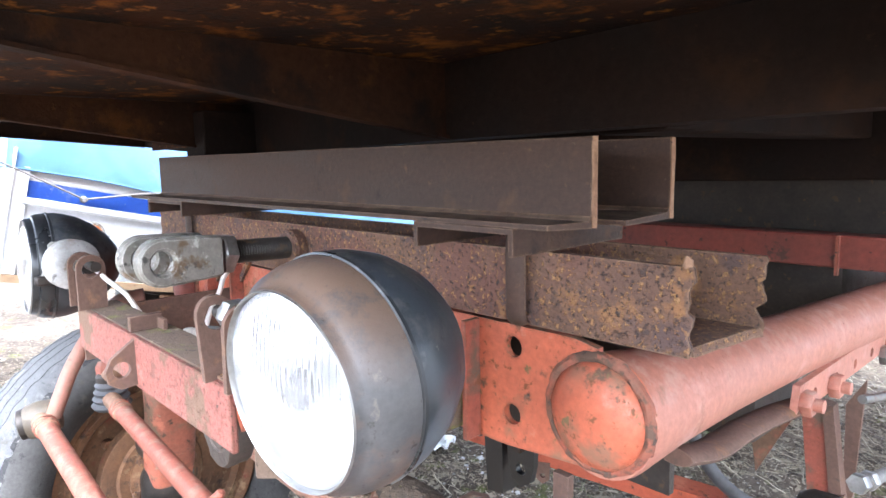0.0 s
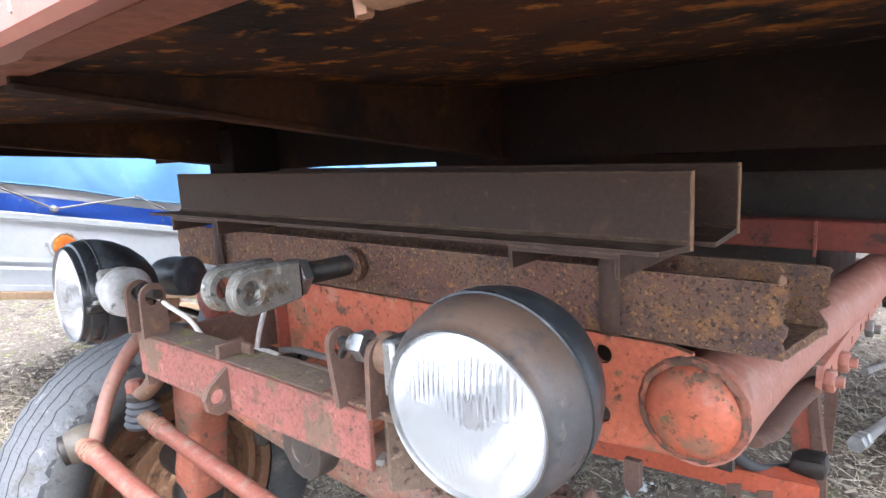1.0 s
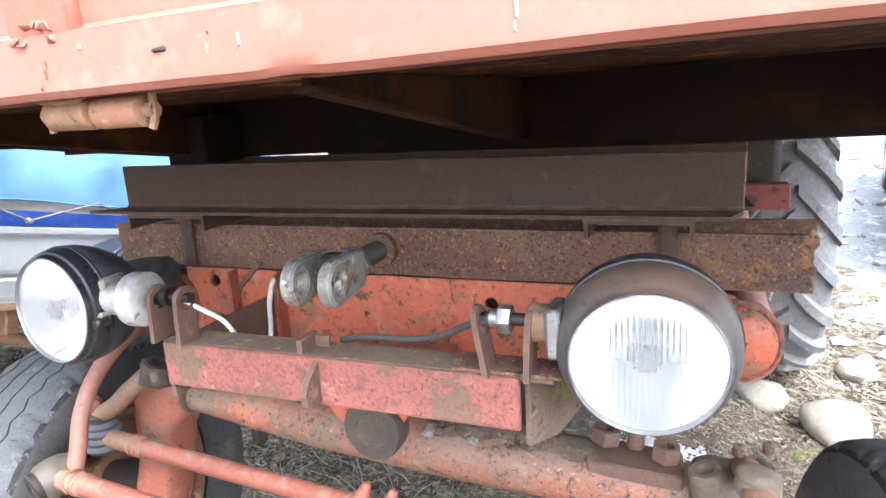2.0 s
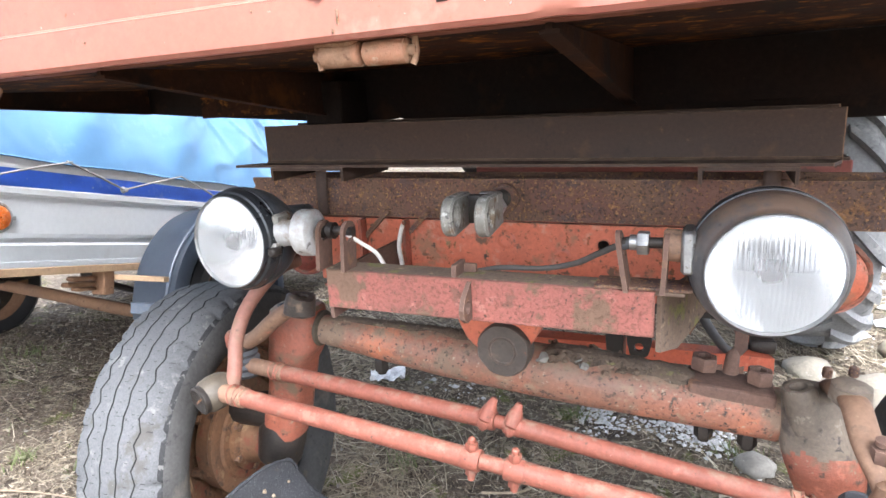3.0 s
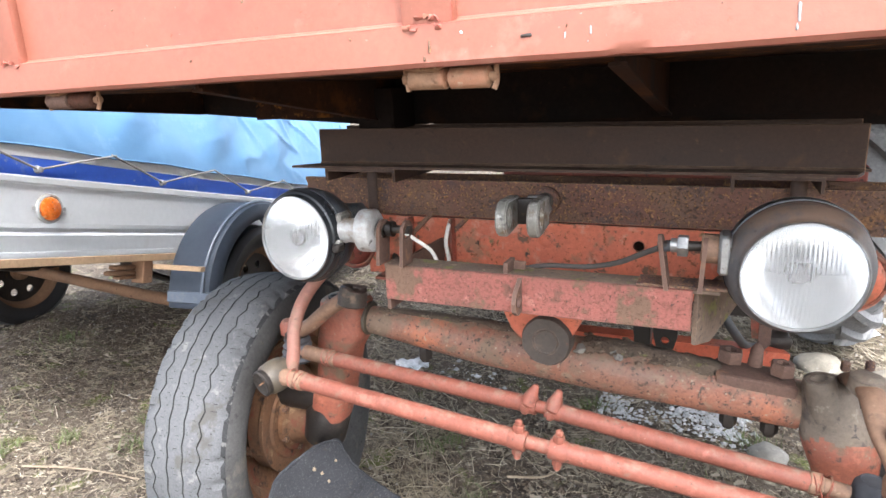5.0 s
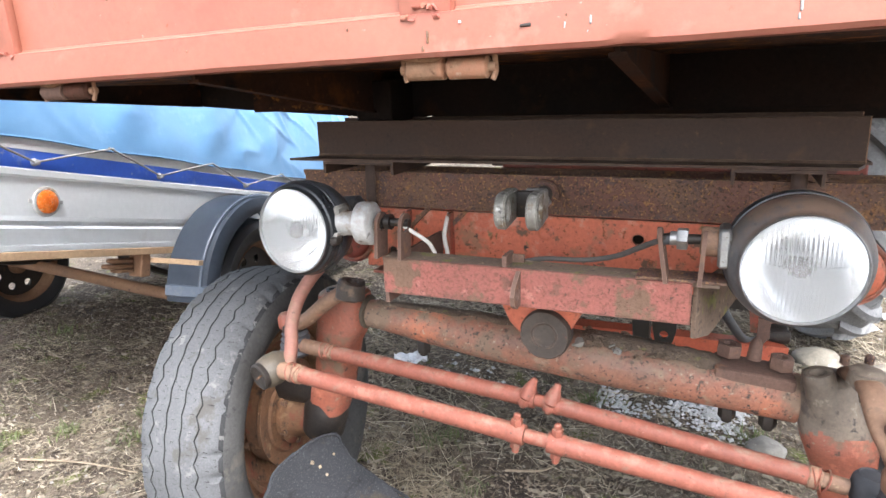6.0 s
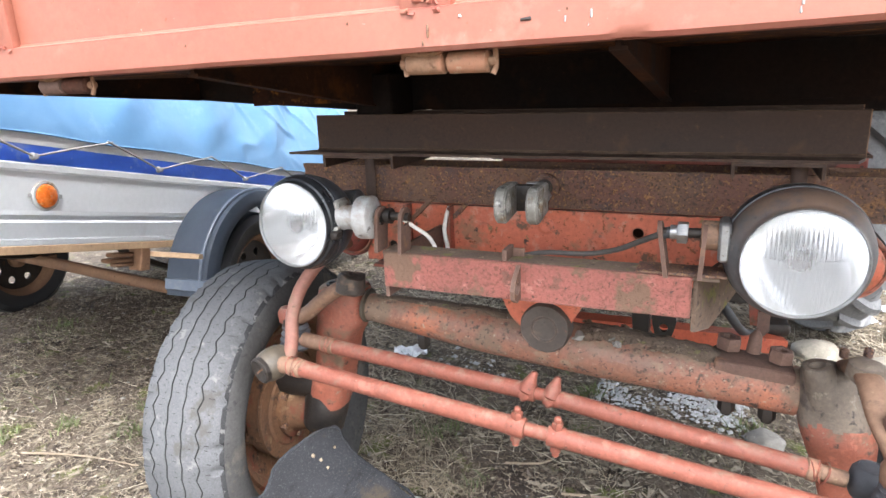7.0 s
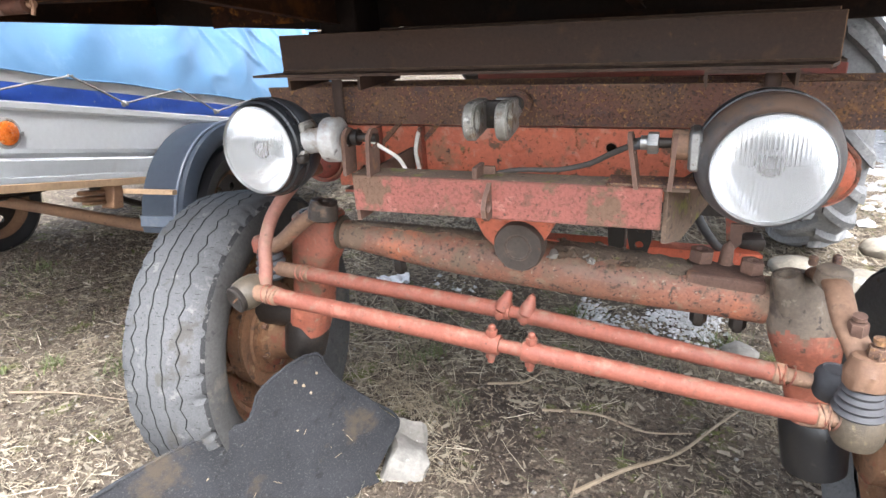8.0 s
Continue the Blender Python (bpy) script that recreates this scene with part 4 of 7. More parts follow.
def headlight(c, az_deg, down_deg, r, depth, rim_mat, rim_len, swell, label):
    """A round headlamp: fluted glass, silvered reflector with bulb, rim, bowl and its seam."""
    a, b = radians(az_deg), radians(down_deg)
    nrm = Vector((math.sin(a) * math.cos(b), -math.cos(a) * math.cos(b), -math.sin(b)))
    c = Vector(c)
    q = c + nrm
    R, back = r * swell, depth - rim_len
    lamp = on("headlight", lathe([(-rim_len - 0.002, R * 0.985), (-rim_len - 0.010, R), (-rim_len - 0.22 * back, R * 0.985), (-rim_len - 0.42 * back, R * 0.91), (-rim_len - 0.62 * back, R * 0.77),
                                  (-rim_len - 0.80 * back, R * 0.57), (-rim_len - 0.93 * back, R * 0.34), (-depth, 0.0)], c, q, 56, False), "black_paint", tractor, label)
    on("rim", lathe([(-0.010, r * 0.985), (0.002, r * 0.99), (0.003, r * 1.012), (0.0005, r * 1.03), (-0.003, r * 1.035), (-0.006, r + (R - r) * 0.30), (-rim_len * 0.32, r + (R - r) * 0.62), (-rim_len * 0.6, r + (R - r) * 0.85), (-rim_len, R * 0.992), (-rim_len - 0.004, R * 0.98)], c, q, 64, False), rim_mat, lamp, "dull worn metal rim")
    on("bezel", lathe([(-0.002, r * 0.985), (0.003, r * 0.99), (0.0042, r * 1.003), (0.003, r * 1.016), (-0.002, r * 1.02)], c, q, 64, False), "zinc", lamp, "thin bright ring round the glass")
    on("seam_ring", lathe([(-rim_len - 0.0005, R * 0.985), (-rim_len - 0.0015, R * 1.008), (-rim_len - 0.0045, R * 1.008), (-rim_len - 0.0055, R * 0.985)], c, q, 64, False), "lamp_rim_dark", lamp)
    # fluted glass
    bm = bmesh.new()
    mt, _ = axis_frame(c, q)
    up = (mt.inverted().to_3x3() @ Vector((0, 0, 1)))
    ua = math.atan2(up.y, up.x)
    rot = pose(0, 0, 0, 0, 0, math.degrees(ua) - 90)
    for thick, flip in ((0.0, False), (-0.004, True)):
        grid = {}
        N = 150 if flip else 48
        for i in range(N + 1):
            for j in range(N + 1):
                u, v = 2 * i / N - 1, 2 * j / N - 1
                m_ = max(abs(u), abs(v))
                l_ = math.hypot(u, v)
                if l_ > 1e-6:
                    u, v = u * m_ / l_, v * m_ / l_
                rr = math.hypot(u, v)
                z = 0.016 * (r / 0.09) * (1 - rr * rr) + thick
                if thick < 0:
                    fl = abs(((u * 13.5) % 1.0) - 0.5) * 2
                    band = 1.0 if v > 0.12 else 0.3
                    z += 0.0014 * fl * band * (1 - rr ** 4)
                grid[i, j] = bm.verts.new(mt @ rot @ Vector((u * r * 0.985, v * r * 0.985, z)))
        for i in range(N):
            for j in range(N):
                bm.faces.new((grid[i, j], grid[i + 1, j], grid[i + 1, j + 1], grid[i, j + 1]))
    lens = on("lens", bm, "glass", lamp, "clear fluted glass lens", 60)
    lens.visible_shadow = False
    prof = []
    for k in range(15):
        t = 1 - k / 14
        prof.append((-0.006 - (depth * 0.62) * (1 - t * t), r * 0.975 * t if t > 0 else 0.0))
    on("reflector", lathe(prof, c, q, 48, False), "chrome", lamp, "silvered bowl reflector", 80)
    hb = c - nrm * depth * 0.60
    on("bulb", lathe([(0, 0.008), (0.012, 0.009), (0.02, 0.011), (0.032, 0.009), (0.038, 0.0)], hb, hb + nrm, 16), "alu", lamp)
    sh = c - nrm * depth * 0.30
    on("bulb_shield", lathe([(0, r * 0.15), (0.006, r * 0.18), (0.012, r * 0.15), (0.016, 0.0)], sh, sh + nrm, 20), "dark_steel", lamp)
    return lamp, c, nrm


lamp_r, cr, nr = headlight((0.408, -0.2294, 0.8467), 5.1, 4.5, 0.0720, 0.150, "lamp_rim", 0.041, 1.235, "large round headlamp with brown worn rim and black bowl")
lamp_l, cl, nl = headlight((-0.347, -0.2445, 0.855), -4.1, -2.4, 0.0711, 0.130, "lamp_rim_dark", 0.024, 1.15, "round headlamp with chipped black enamel bowl")
# mounts
on("mount_stud", rod((0.232, -0.199, 0.870), (0.30, -0.199, 0.872), 0.0068, 14), "dark_steel", lamp_r)
on("mount_nut", join(hexnut((0.258, -0.199, 0.871), (0.272, -0.199, 0.871), 0.0155), rod((0.249, -0.199, 0.871), (0.258, -0.199, 0.871), 0.010, 12)), "zinc", lamp_r, "bright zinc nut")
on("mount_socket", lathe([(0, 0.017), (0.003, 0.020), (0.022, 0.020), (0.026, 0.017)], (0.288, -0.199, 0.870), (0.33, -0.197, 0.868), 20), "arm", lamp_r)
on("mount_bracket", join(block(0.310, 0.326, -0.222, -0.176, 0.838, 0.892, 0.004), block(0.316, 0.345, -0.21, -0.18, 0.86, 0.884, 0.004)), "zinc", lamp_r, "grey clamp bracket")
on("mount_boss", lathe([(0, 0.026), (0.004, 0.034), (0.008, 0.0355), (0.028, 0.0355), (0.033, 0.029), (0.033, 0.018), (0.030, 0.0)], (-0.238, -0.214, 0.868), (-0.188, -0.209, 0.869), 32), "alu", lamp_l, "bright cast aluminium mount boss")
on("mount_neck", lathe([(0, 0.024), (0.012, 0.020), (0.035, 0.021)], (-0.272, -0.214, 0.866), (-0.238, -0.214, 0.868), 20), "alu", lamp_l)
on("mount_stud", join(rod((-0.216, -0.2, 0.870), (-0.150, -0.2, 0.870), 0.007, 12), rod((-0.192, -0.2, 0.870), (-0.182, -0.2, 0.870), 0.013, 12), hexnut((-0.208, -0.2, 0.870), (-0.197, -0.2, 0.870), 0.0125)), "dark_steel", lamp_l)
on("mount_bracket", join(block(-0.276, -0.265, -0.230, -0.19, 0.838, 0.897, 0.004), hexnut((-0.274, -0.236, 0.848), (-0.262, -0.236, 0.848), 0.008)), "cast_zinc", lamp_l)
on("bowl_clip", block(-0.272, -0.258, -0.252, -0.230, 0.836, 0.850, 0.003), "dark_steel", lamp_l)

# wires
on("wire", sweep([(-0.186, -0.2, 0.866), (-0.168, -0.198, 0.866), (-0.148, -0.188, 0.851), (-0.131, -0.172, 0.832), (-0.124, -0.162, 0.812), (-0.122, -0.15, 0.790)], 0.0033, 8, 6), "wire_white", tractor, "white wire")
on("wire", sweep([(-0.170, 0.008, 0.842), (-0.166, -0.014, 0.832), (-0.166, -0.026, 0.805), (-0.150, -0.05, 0.778), (-0.148, -0.06, 0.750)], 0.004, 8, 6), "wire_white", tractor, "dirty white wire")
M["cable"] = surface("dusty_cable_sheath", (0.085, 0.073, 0.064), (0.05, 0.044, 0.04), 30, 0.7, 0, 0.1)
on("cable", sweep([(0.252, -0.199, 0.868), (0.236, -0.197, 0.866), (0.205, -0.178, 0.848), (0.17, -0.150, 0.826), (0.12, -0.132, 0.811), (0.06, -0.13, 0.808), (0.02, -0.128, 0.800)], 0.0042, 8, 6), "cable", tractor, "black cable")
on("wire", sweep([(-0.02, -0.128, 0.786), (0.03, -0.126, 0.790), (0.07, -0.130, 0.792), (0.11, -0.125, 0.790), (0.15, -0.118, 0.786)], 0.0035, 8, 5), "wire_tan", tractor, "tan wire behind the lamp bar")
on("wire_joint", sweep([(-0.035, -0.13, 0.788), (-0.012, -0.129, 0.792), (0.012, -0.128, 0.790)], 0.005, 8, 4), "wire_white", tractor, "taped wire joint")
on("horn", lathe([(0, 0.018), (0.004, 0.030), (0.03, 0.034), (0.075, 0.034), (0.08, 0.028), (0.085, 0.0)], (-0.40, -0.075, 0.846), (-0.32, -0.06, 0.850), 24), "black_paint", tractor, "black cylindrical horn")
on("cable_gland", lathe([(0, 0.005), (0.002, 0.0082), (0.014, 0.0082), (0.016, 0.006)], (0.238, -0.197, 0.868), (0.26, -0.2, 0.872), 12), "boot", tractor)

# pivot and axle beam
pivot = on("pivot_bracket", plate([(-0.035, 0.752), (0.135, 0.752), (0.10, 0.69), (0.07, 0.655), (0.03, 0.655), (-0.005, 0.69)], 0.13, XZ(-0.125)), "orange_red", label="red cast pivot bracket")
on("pivot_pin", rough_up(lathe([(0, 0.041), (0.004, 0.0425), (0.026, 0.0425), (0.030, 0.040), (0.030, 0.023), (0.0285, 0.022), (0.0285, 0.020), (0.030, 0.019), (0.030, 0.0)], (0.0575, -0.108, 0.678), (0.0565, -0.2, 0.678), 32), 0.0018, 60), "pivot_grease", pivot, "dark greasy pivot boss")
AL, AR = Vector((-0.352, -0.028, 0.634)), Vector((0.452, 0.018, 0.556))
ax = AR - AL
beam_rows = [(0.0, 0.0255), (0.004, 0.0275), (0.05, 0.030), (0.14, 0.0375), (0.26, 0.0435), (0.38, 0.0455), (0.50, 0.0455), (0.60, 0.044), (0.68, 0.0425), (0.70, 0.0415), (ax.length - 0.004, 0.0415), (ax.length, 0.038)]
axle = on("axle_beam", rough_up(lathe(beam_rows, AL, AR, 40), 0.0012, 30), "axle", label="rusty red tubular front axle beam caked with dirt")
ad = ax.normalized()


def along(d, up=0.0, fwd=0.0):
    return AL + ad * d + Vector((0, 0, up)) + Vector((0, -1, 0)) * fwd


pad = block(-0.062, 0.062, -0.034, 0.034, -0.012, 0.012, 0.003)
pad.transform(Matrix.Translation(along(0.735, 0.031)) @ ad.to_track_quat("X", "Z").to_matrix().to_4x4())
on("clamp_pad", rough_up(pad, 0.0012, 60), "bracket", axle, "rusty clamp pad on the beam")
for d, f, r in ((0.695, -0.012, 0.021), (0.775, 0.006, 0.0195)):
    p = along(d, 0.050, f)
    on("pad_bolt", lathe([(0, r * 0.94), (0.003, r), (0.019, r), (0.0215, r * 0.9), (0.0215, r * 0.52), (0.010, r * 0.5), (0.010, 0.0)], p, p + Vector((0.002, 0, 0.021)), 6, False), "bracket", axle, "rusty bolt head")
p = along(0.735, 0.052, -0.01)
on("grease_stub", lathe([(0, 0.012), (0.03, 0.010), (0.036, 0.006), (0.044, 0.0)], p, p + Vector((0.004, 0, 0.05)), 12), "bracket", axle)
for d in (0.13, 0.70, 0.765):
    p = along(d, -0.062)
    on("stop_bolt", join(hexnut(p, p + Vector((0, 0, 0.026)), 0.0145), rod(p - Vector((0, 0, 0.006)), p, 0.009, 12)), "dark_steel", axle, "dark greasy bolt end")

# crusts of dried dirt on the upper side of the axle
def crust(d0, d1, r, a0, a1, seed, bulge=0.004):
    bm = bmesh.new()
    mt, _ = axis_frame(AL, AR)
    up = mt.inverted().to_3x3() @ Vector((0, 0, 1))
    base = math.atan2(up.y, up.x)
    n, k = 40, 12
    rows = []
    for i in range(n + 1):
        f = i / n
        d = d0 + (d1 - d0) * f
        wob = noise.noise((d * 22, seed, 0))
        lo, hi = radians(a0 + 22 * wob), radians(a1 + 24 * noise.noise((d * 19, seed + 5, 2)))
        ring = []
        for j in range(k + 1):
            g = j / k
            a = base + lo + (hi - lo) * g
            edge = min(g, 1 - g, f * 3, (1 - f) * 3) * 4
            rr = r(d) - 0.001 + min(1, edge) * (bulge + 0.5 * bulge * noise.noise((d * 60, g * 7, seed)))
            ring.append(bm.verts.new(mt @ Vector((rr * math.cos(a), rr * math.sin(a), d))))
        rows.append(ring)
    for p_, q_ in zip(rows, rows[1:]):
        for j in range(k):
            bm.faces.new((p_[j], p_[j + 1], q_[j + 1], q_[j]))
    return bm


def axle_r(d):
    for (d0, r0), (d1, r1) in zip(beam_rows, beam_rows[1:]):
        if d0 <= d <= d1:
            return r0 + (r1 - r0) * (d - d0) / max(1e-6, d1 - d0)
    return beam_rows[-1][1]


on("dirt_crust", crust(0.44, 0.685, axle_r, -58, 40, 2.0, 0.0075), "dirt", axle, "dried brown dirt and moss on the beam")
on("dirt_crust", crust(0.02, 0.40, axle_r, -30, 30, 7.0, 0.0025), "dirt", axle, "dried brown dirt on the beam")
rng = random.Random(77)
for k in range(34):
    d_ = rng.uniform(0.445, 0.60)
    sz = rng.uniform(0.002, 0.0085) * (1.3 - abs(d_ - 0.47) * 5)
    p = along(d_, axle_r(d_) * 0.86 + rng.uniform(-0.004, 0.008), rng.uniform(-0.03, 0.045))
    b_ = bmesh.new()
    bmesh.ops.create_icosphere(b_, subdivisions=2, radius=sz)
    bmesh.ops.scale(b_, vec=(1.2, 1.0, 0.75), verts=b_.verts)
    b_.transform(Matrix.Translation(p))
    on("mud_clod", rough_up(b_, sz * 0.8, 0.9 / sz, 0, k), ("dirt", "dirt", "moss", "concrete")[k % 4], axle)


# knuckles
def loft(sections, n=32, power=3.2):
    """A cast body through rounded-square sections: rows of (centre x, centre y, z, half x, half y)."""
    bm = bmesh.new()
    rings = []
    for cx, cy, z, hx, hy in sections:
        ring = []
        for k in range(n):
            a = 2 * math.pi * k / n
            ca, sa = math.cos(a), math.sin(a)
            m_ = (abs(ca) ** power + abs(sa) ** power) ** (-1 / power)
            ring.append(bm.verts.new((cx + hx * m_ * ca, cy + hy * m_ * sa, z)))
        rings.append(ring)
    for a_, b_ in zip(rings, rings[1:]):
        for k in range(n):
            bm.faces.new((a_[k], a_[(k + 1) % n], b_[(k + 1) % n], b_[k]))
    bm.faces.new(rings[0])
    bm.faces.new(rings[-1])
    return bm


def stations(rows, per=6):
    """More sections, eased between the given ones."""
    out = []
    for a_, b_ in zip(rows, rows[1:]):
        for k in range(per):
            f = k / per
            out.append(tuple(u + (v - u) * f for u, v in zip(a_, b_)))
    return out + [rows[-1]]


def two_tone(bm, level, wobble, scale):
    """Second material on the faces under a wavering level: paint that shows below settled dust."""
    bm.faces.ensure_lookup_table()
    for f in bm.faces:
        p_ = f.calc_center_median()
        f.material_index = 1 if p_.z < level + wobble * noise.noise(p_ * scale) + 0.4 * wobble * noise.noise(p_ * scale * 3.1) else 0
    return bm


body = loft(stations([(-0.398, -0.026, 0.676, 0.044, 0.036), (-0.399, -0.026, 0.670, 0.051, 0.042), (-0.401, -0.026, 0.64, 0.0545, 0.046), (-0.405, -0.026, 0.60, 0.0535, 0.046), (-0.420, -0.026, 0.56, 0.045, 0.043), (-0.432, -0.026, 0.50, 0.0415, 0.042), (-0.448, -0.026, 0.44, 0.043, 0.043), (-0.462, -0.026, 0.39, 0.040, 0.04)], 4))
kn_l = on("steering_knuckle", rough_up(body, 0.002, 30), "knuckle_red", label="red cast steering knuckle with flaking dirty paint")
on("king_pin", lathe([(0, 0.0), (0.0, 0.014), (0.004, 0.014), (0.004, 0.009), (0.001, 0.008), (0.001, 0.0)], (-0.418, -0.040, 0.676), (-0.418, -0.040, 0.70), 20, False), "dark_steel", kn_l)
on("joint_ring", rough_up(lathe([(0, 0.026), (0.002, 0.034), (0.008, 0.035), (0.011, 0.030)], (-0.350, -0.027, 0.635), (-0.30, -0.024, 0.630), 32), 0.0012, 90), "ball", kn_l)
on("stub", lathe([(0, 0.034), (0.03, 0.04), (0.1, 0.036), (0.18, 0.03)], (-0.45, -0.02, 0.44), (-0.65, -0.01, 0.41), 24), "dark_steel", kn_l)
on("lower_cap", rough_up(lathe([(0, 0.03), (0.01, 0.046), (0.07, 0.050), (0.085, 0.044), (0.10, 0.040)], (-0.487, -0.026, 0.325), (-0.462, -0.026, 0.42), 28), 0.0015, 30), "dark_steel", kn_l, "dark greasy lower cap")

body = loft(stations([(0.484, -0.008, 0.618, 0.026, 0.030), (0.484, -0.008, 0.612, 0.034, 0.038), (0.490, -0.008, 0.575, 0.042, 0.044), (0.502, -0.008, 0.535, 0.053, 0.050), (0.511, -0.008, 0.50, 0.055, 0.052), (0.518, -0.008, 0.46, 0.046, 0.046), (0.526, -0.008, 0.42, 0.038, 0.040), (0.540, -0.008, 0.36, 0.042, 0.042)], 8), 48, 2.6)
two_tone(body, 0.528, 0.022, 28)
kn_r = on("steering_knuckle", rough_up(body, 0.003, 26), ("knuckle", "knuckle_red"), label="cast steering knuckle, grey with dust above and red below")
on("stub", lathe([(0, 0.034), (0.03, 0.04), (0.1, 0.036), (0.18, 0.03)], (0.54, -0.006, 0.385), (0.74, -0.006, 0.355), 24), "dark_steel", kn_r)
on("lower_cap", rough_up(lathe([(0, 0.030), (0.012, 0.052), (0.10, 0.056), (0.12, 0.048)], (0.558, -0.006, 0.245), (0.541, -0.006, 0.37), 28), 0.0015, 30), "black_gloss", kn_r, "black greasy lower cap")
on("pin_boss", rough_up(lathe([(0, 0.026), (0.03, 0.024), (0.062, 0.0225), (0.068, 0.020), (0.068, 0.0115), (0.045, 0.0105), (0.045, 0.0)], (0.484, -0.030, 0.565), (0.466, -0.034, 0.632), 24), 0.0015, 50), "knuckle", kn_r)
on("rear_boss", rough_up(lathe([(0, 0.030), (0.026, 0.029), (0.034, 0.025), (0.037, 0.015), (0.033, 0.0)], (0.526, 0.012, 0.580), (0.524, 0.012, 0.64), 28), 0.002, 45), "ball", kn_r, "dark greasy rear boss")


def ball_joint(c, axis, r, parent, mat="ball"):
    a = Vector(axis).normalized()
    c = Vector(c)
    j = on("ball_joint", lathe([(-r * 1.0, r * 0.55), (-r * 0.95, r * 0.8), (-r * 0.6, r * 0.98), (0, r * 1.05), (r * 0.6, r * 0.98), (r * 0.85, r * 0.80), (r * 0.92, r * 0.74), (r * 0.92, r * 0.70), (r * 0.84, r * 0.68), (r * 0.84, 0.0)], c, c + a, 24), mat, parent, "greasy ball joint")
    return j


def boot(c, axis, r, h, parent):
    a = Vector(axis).normalized()
    rows = []
    for k in range(9):
        f = k / 8
        rows.append((h * f, r * (1.0 - 0.28 * f) * (1.0 if k % 2 else 0.86)))
    return on("rubber_boot", lathe(rows, Vector(c), Vector(c) + a, 24), "boot", parent, "ribbed grey rubber boot")


# track rods with turnbuckle clamps
def track_rod(pl, pm, pr, gap, upright, r):
    pl, pm, pr = Vector(pl), Vector(pm), Vector(pr)
    d1, d2 = (pm - pl).normalized(), (pr - pm).normalized()
    t = on("track_rod", join(rod(pl, pm - d1 * gap, r, 24, 0.002), rod(pm - d1 * gap, pm + d2 * gap, r * 0.72, 18), rod(pm + d2 * gap, pr, r, 24, 0.002)), "rod_red", label="salmon painted track rod with clamped turnbuckle")
    for p, d in ((pm - d1 * (gap + 0.014), d1), (pm + d2 * (gap + 0.014), d2)):
        on("clamp", lathe([(0, r * 1.0), (0.002, r * 1.07), (0.026, r * 1.07), (0.028, r * 1.0)], p - d * 0.014, p + d * 0.014, 24), "rod_red", t)
        if upright:
            z_ = Vector((0.06, 0, 1)).normalized()
            bolt = join(rod(p - z_ * (r + 0.019), p + z_ * (r + 0.019), 0.0056, 12, 0.002), hexnut(p + z_ * (r - 0.001), p + z_ * (r + 0.011), 0.0092), hexnut(p - z_ * (r + 0.010), p - z_ * (r - 0.002), 0.0088))
        else:
            z_ = Vector((0.30 if d is d2 else 0.38, 0.42, 1)).normalized()
            q_ = p + Vector((-0.004, -r * 0.75, -r * 0.35))
            bolt = join(lathe([(-0.004, 0.0), (-0.004, 0.008), (0.001, 0.0105), (0.005, 0.0105), (0.006, 0.009), (0.010, 0.013), (0.026, 0.0125), (0.040, 0.007), (0.046, 0.0055), (0.049, 0.0)], q_, q_ + z_, 18, False), rod(q_ - z_ * 0.008, q_, 0.006, 10, 0.002))
        on("clamp_bolt", bolt, "rod_red", t)
    for p, d in ((pl, -d1), (pr, d2)):
        for q_ in range(4):
            ring_c = p + d * (0.004 + 0.006 * q_)
            tilt = Vector((d.x + 0.25 * math.sin(q_ * 2.1), d.y + 0.2 * math.cos(q_ * 1.7), d.z + 0.25 * math.sin(q_ * 3.3 + 1))).normalized()
            on("wire_turn", lathe([(-0.0016, r * 1.08), (0.0, r * 1.22), (0.0016, r * 1.08)], ring_c, ring_c + tilt, 18, False), "red", t)
        on("wire_binding", rough_up(join(rod(p + d * -0.004, p + d * 0.016, r * 1.12, 16, 0.003), rod(p + d * 0.012, p + d * 0.05, r * 0.85, 14)), 0.0018, 130), "arm", t, "rusty bound rod end")
    return t


rod_f = track_rod((-0.365, -0.238, 0.585), (0.073, -0.243, 0.551), (0.505, -0.215, 0.497), 0.018, True, 0.0153)
rod_b = track_rod((-0.372, -0.122, 0.578), (0.050, -0.136, 0.557), (0.455, -0.142, 0.512), 0.008, False, 0.0147)
ball_joint((-0.431, -0.234, 0.584), (-0.30, -0.92, -0.16), 0.0295, rod_f)
on("cap_ring", lathe([(0.018, 0.024), (0.022, 0.0255), (0.031, 0.0255), (0.033, 0.022), (0.031, 0.0185), (0.029, 0.0)], (-0.431, -0.234, 0.584), (-0.731, -1.154, 0.424), 28, False), "dark_steel", rod_f, "slotted steel cap")
slot = block(-0.016, 0.016, -0.0016, 0.0016, 0.0, 0.0025)
slot.transform(Matrix.Translation(Vector((-0.431, -0.234, 0.584)) + Vector((-0.30, -0.92, -0.16)).normalized() * 0.0285) @ Vector((-0.30, -0.92, -0.16)).to_track_quat("Z", "Y").to_matrix().to_4x4() @ pose(0, 0, 0, 0, 0, 35))
on("screw_slot", slot, "rust", rod_f)
boot((-0.468, -0.114, 0.562), (0.02, 0, 1), 0.036, 0.050, rod_b)
on("rod_eye", rod((-0.42, -0.238, 0.588), (-0.37, -0.238, 0.585), 0.016, 14), "arm", rod_f)
on("rod_eye", rod((-0.45, -0.12, 0.583), (-0.38, -0.122, 0.579), 0.015, 14), "arm", rod_b)
ball_joint((0.557, -0.205, 0.488), (0.0, 0.1, 1), 0.034, rod_f)
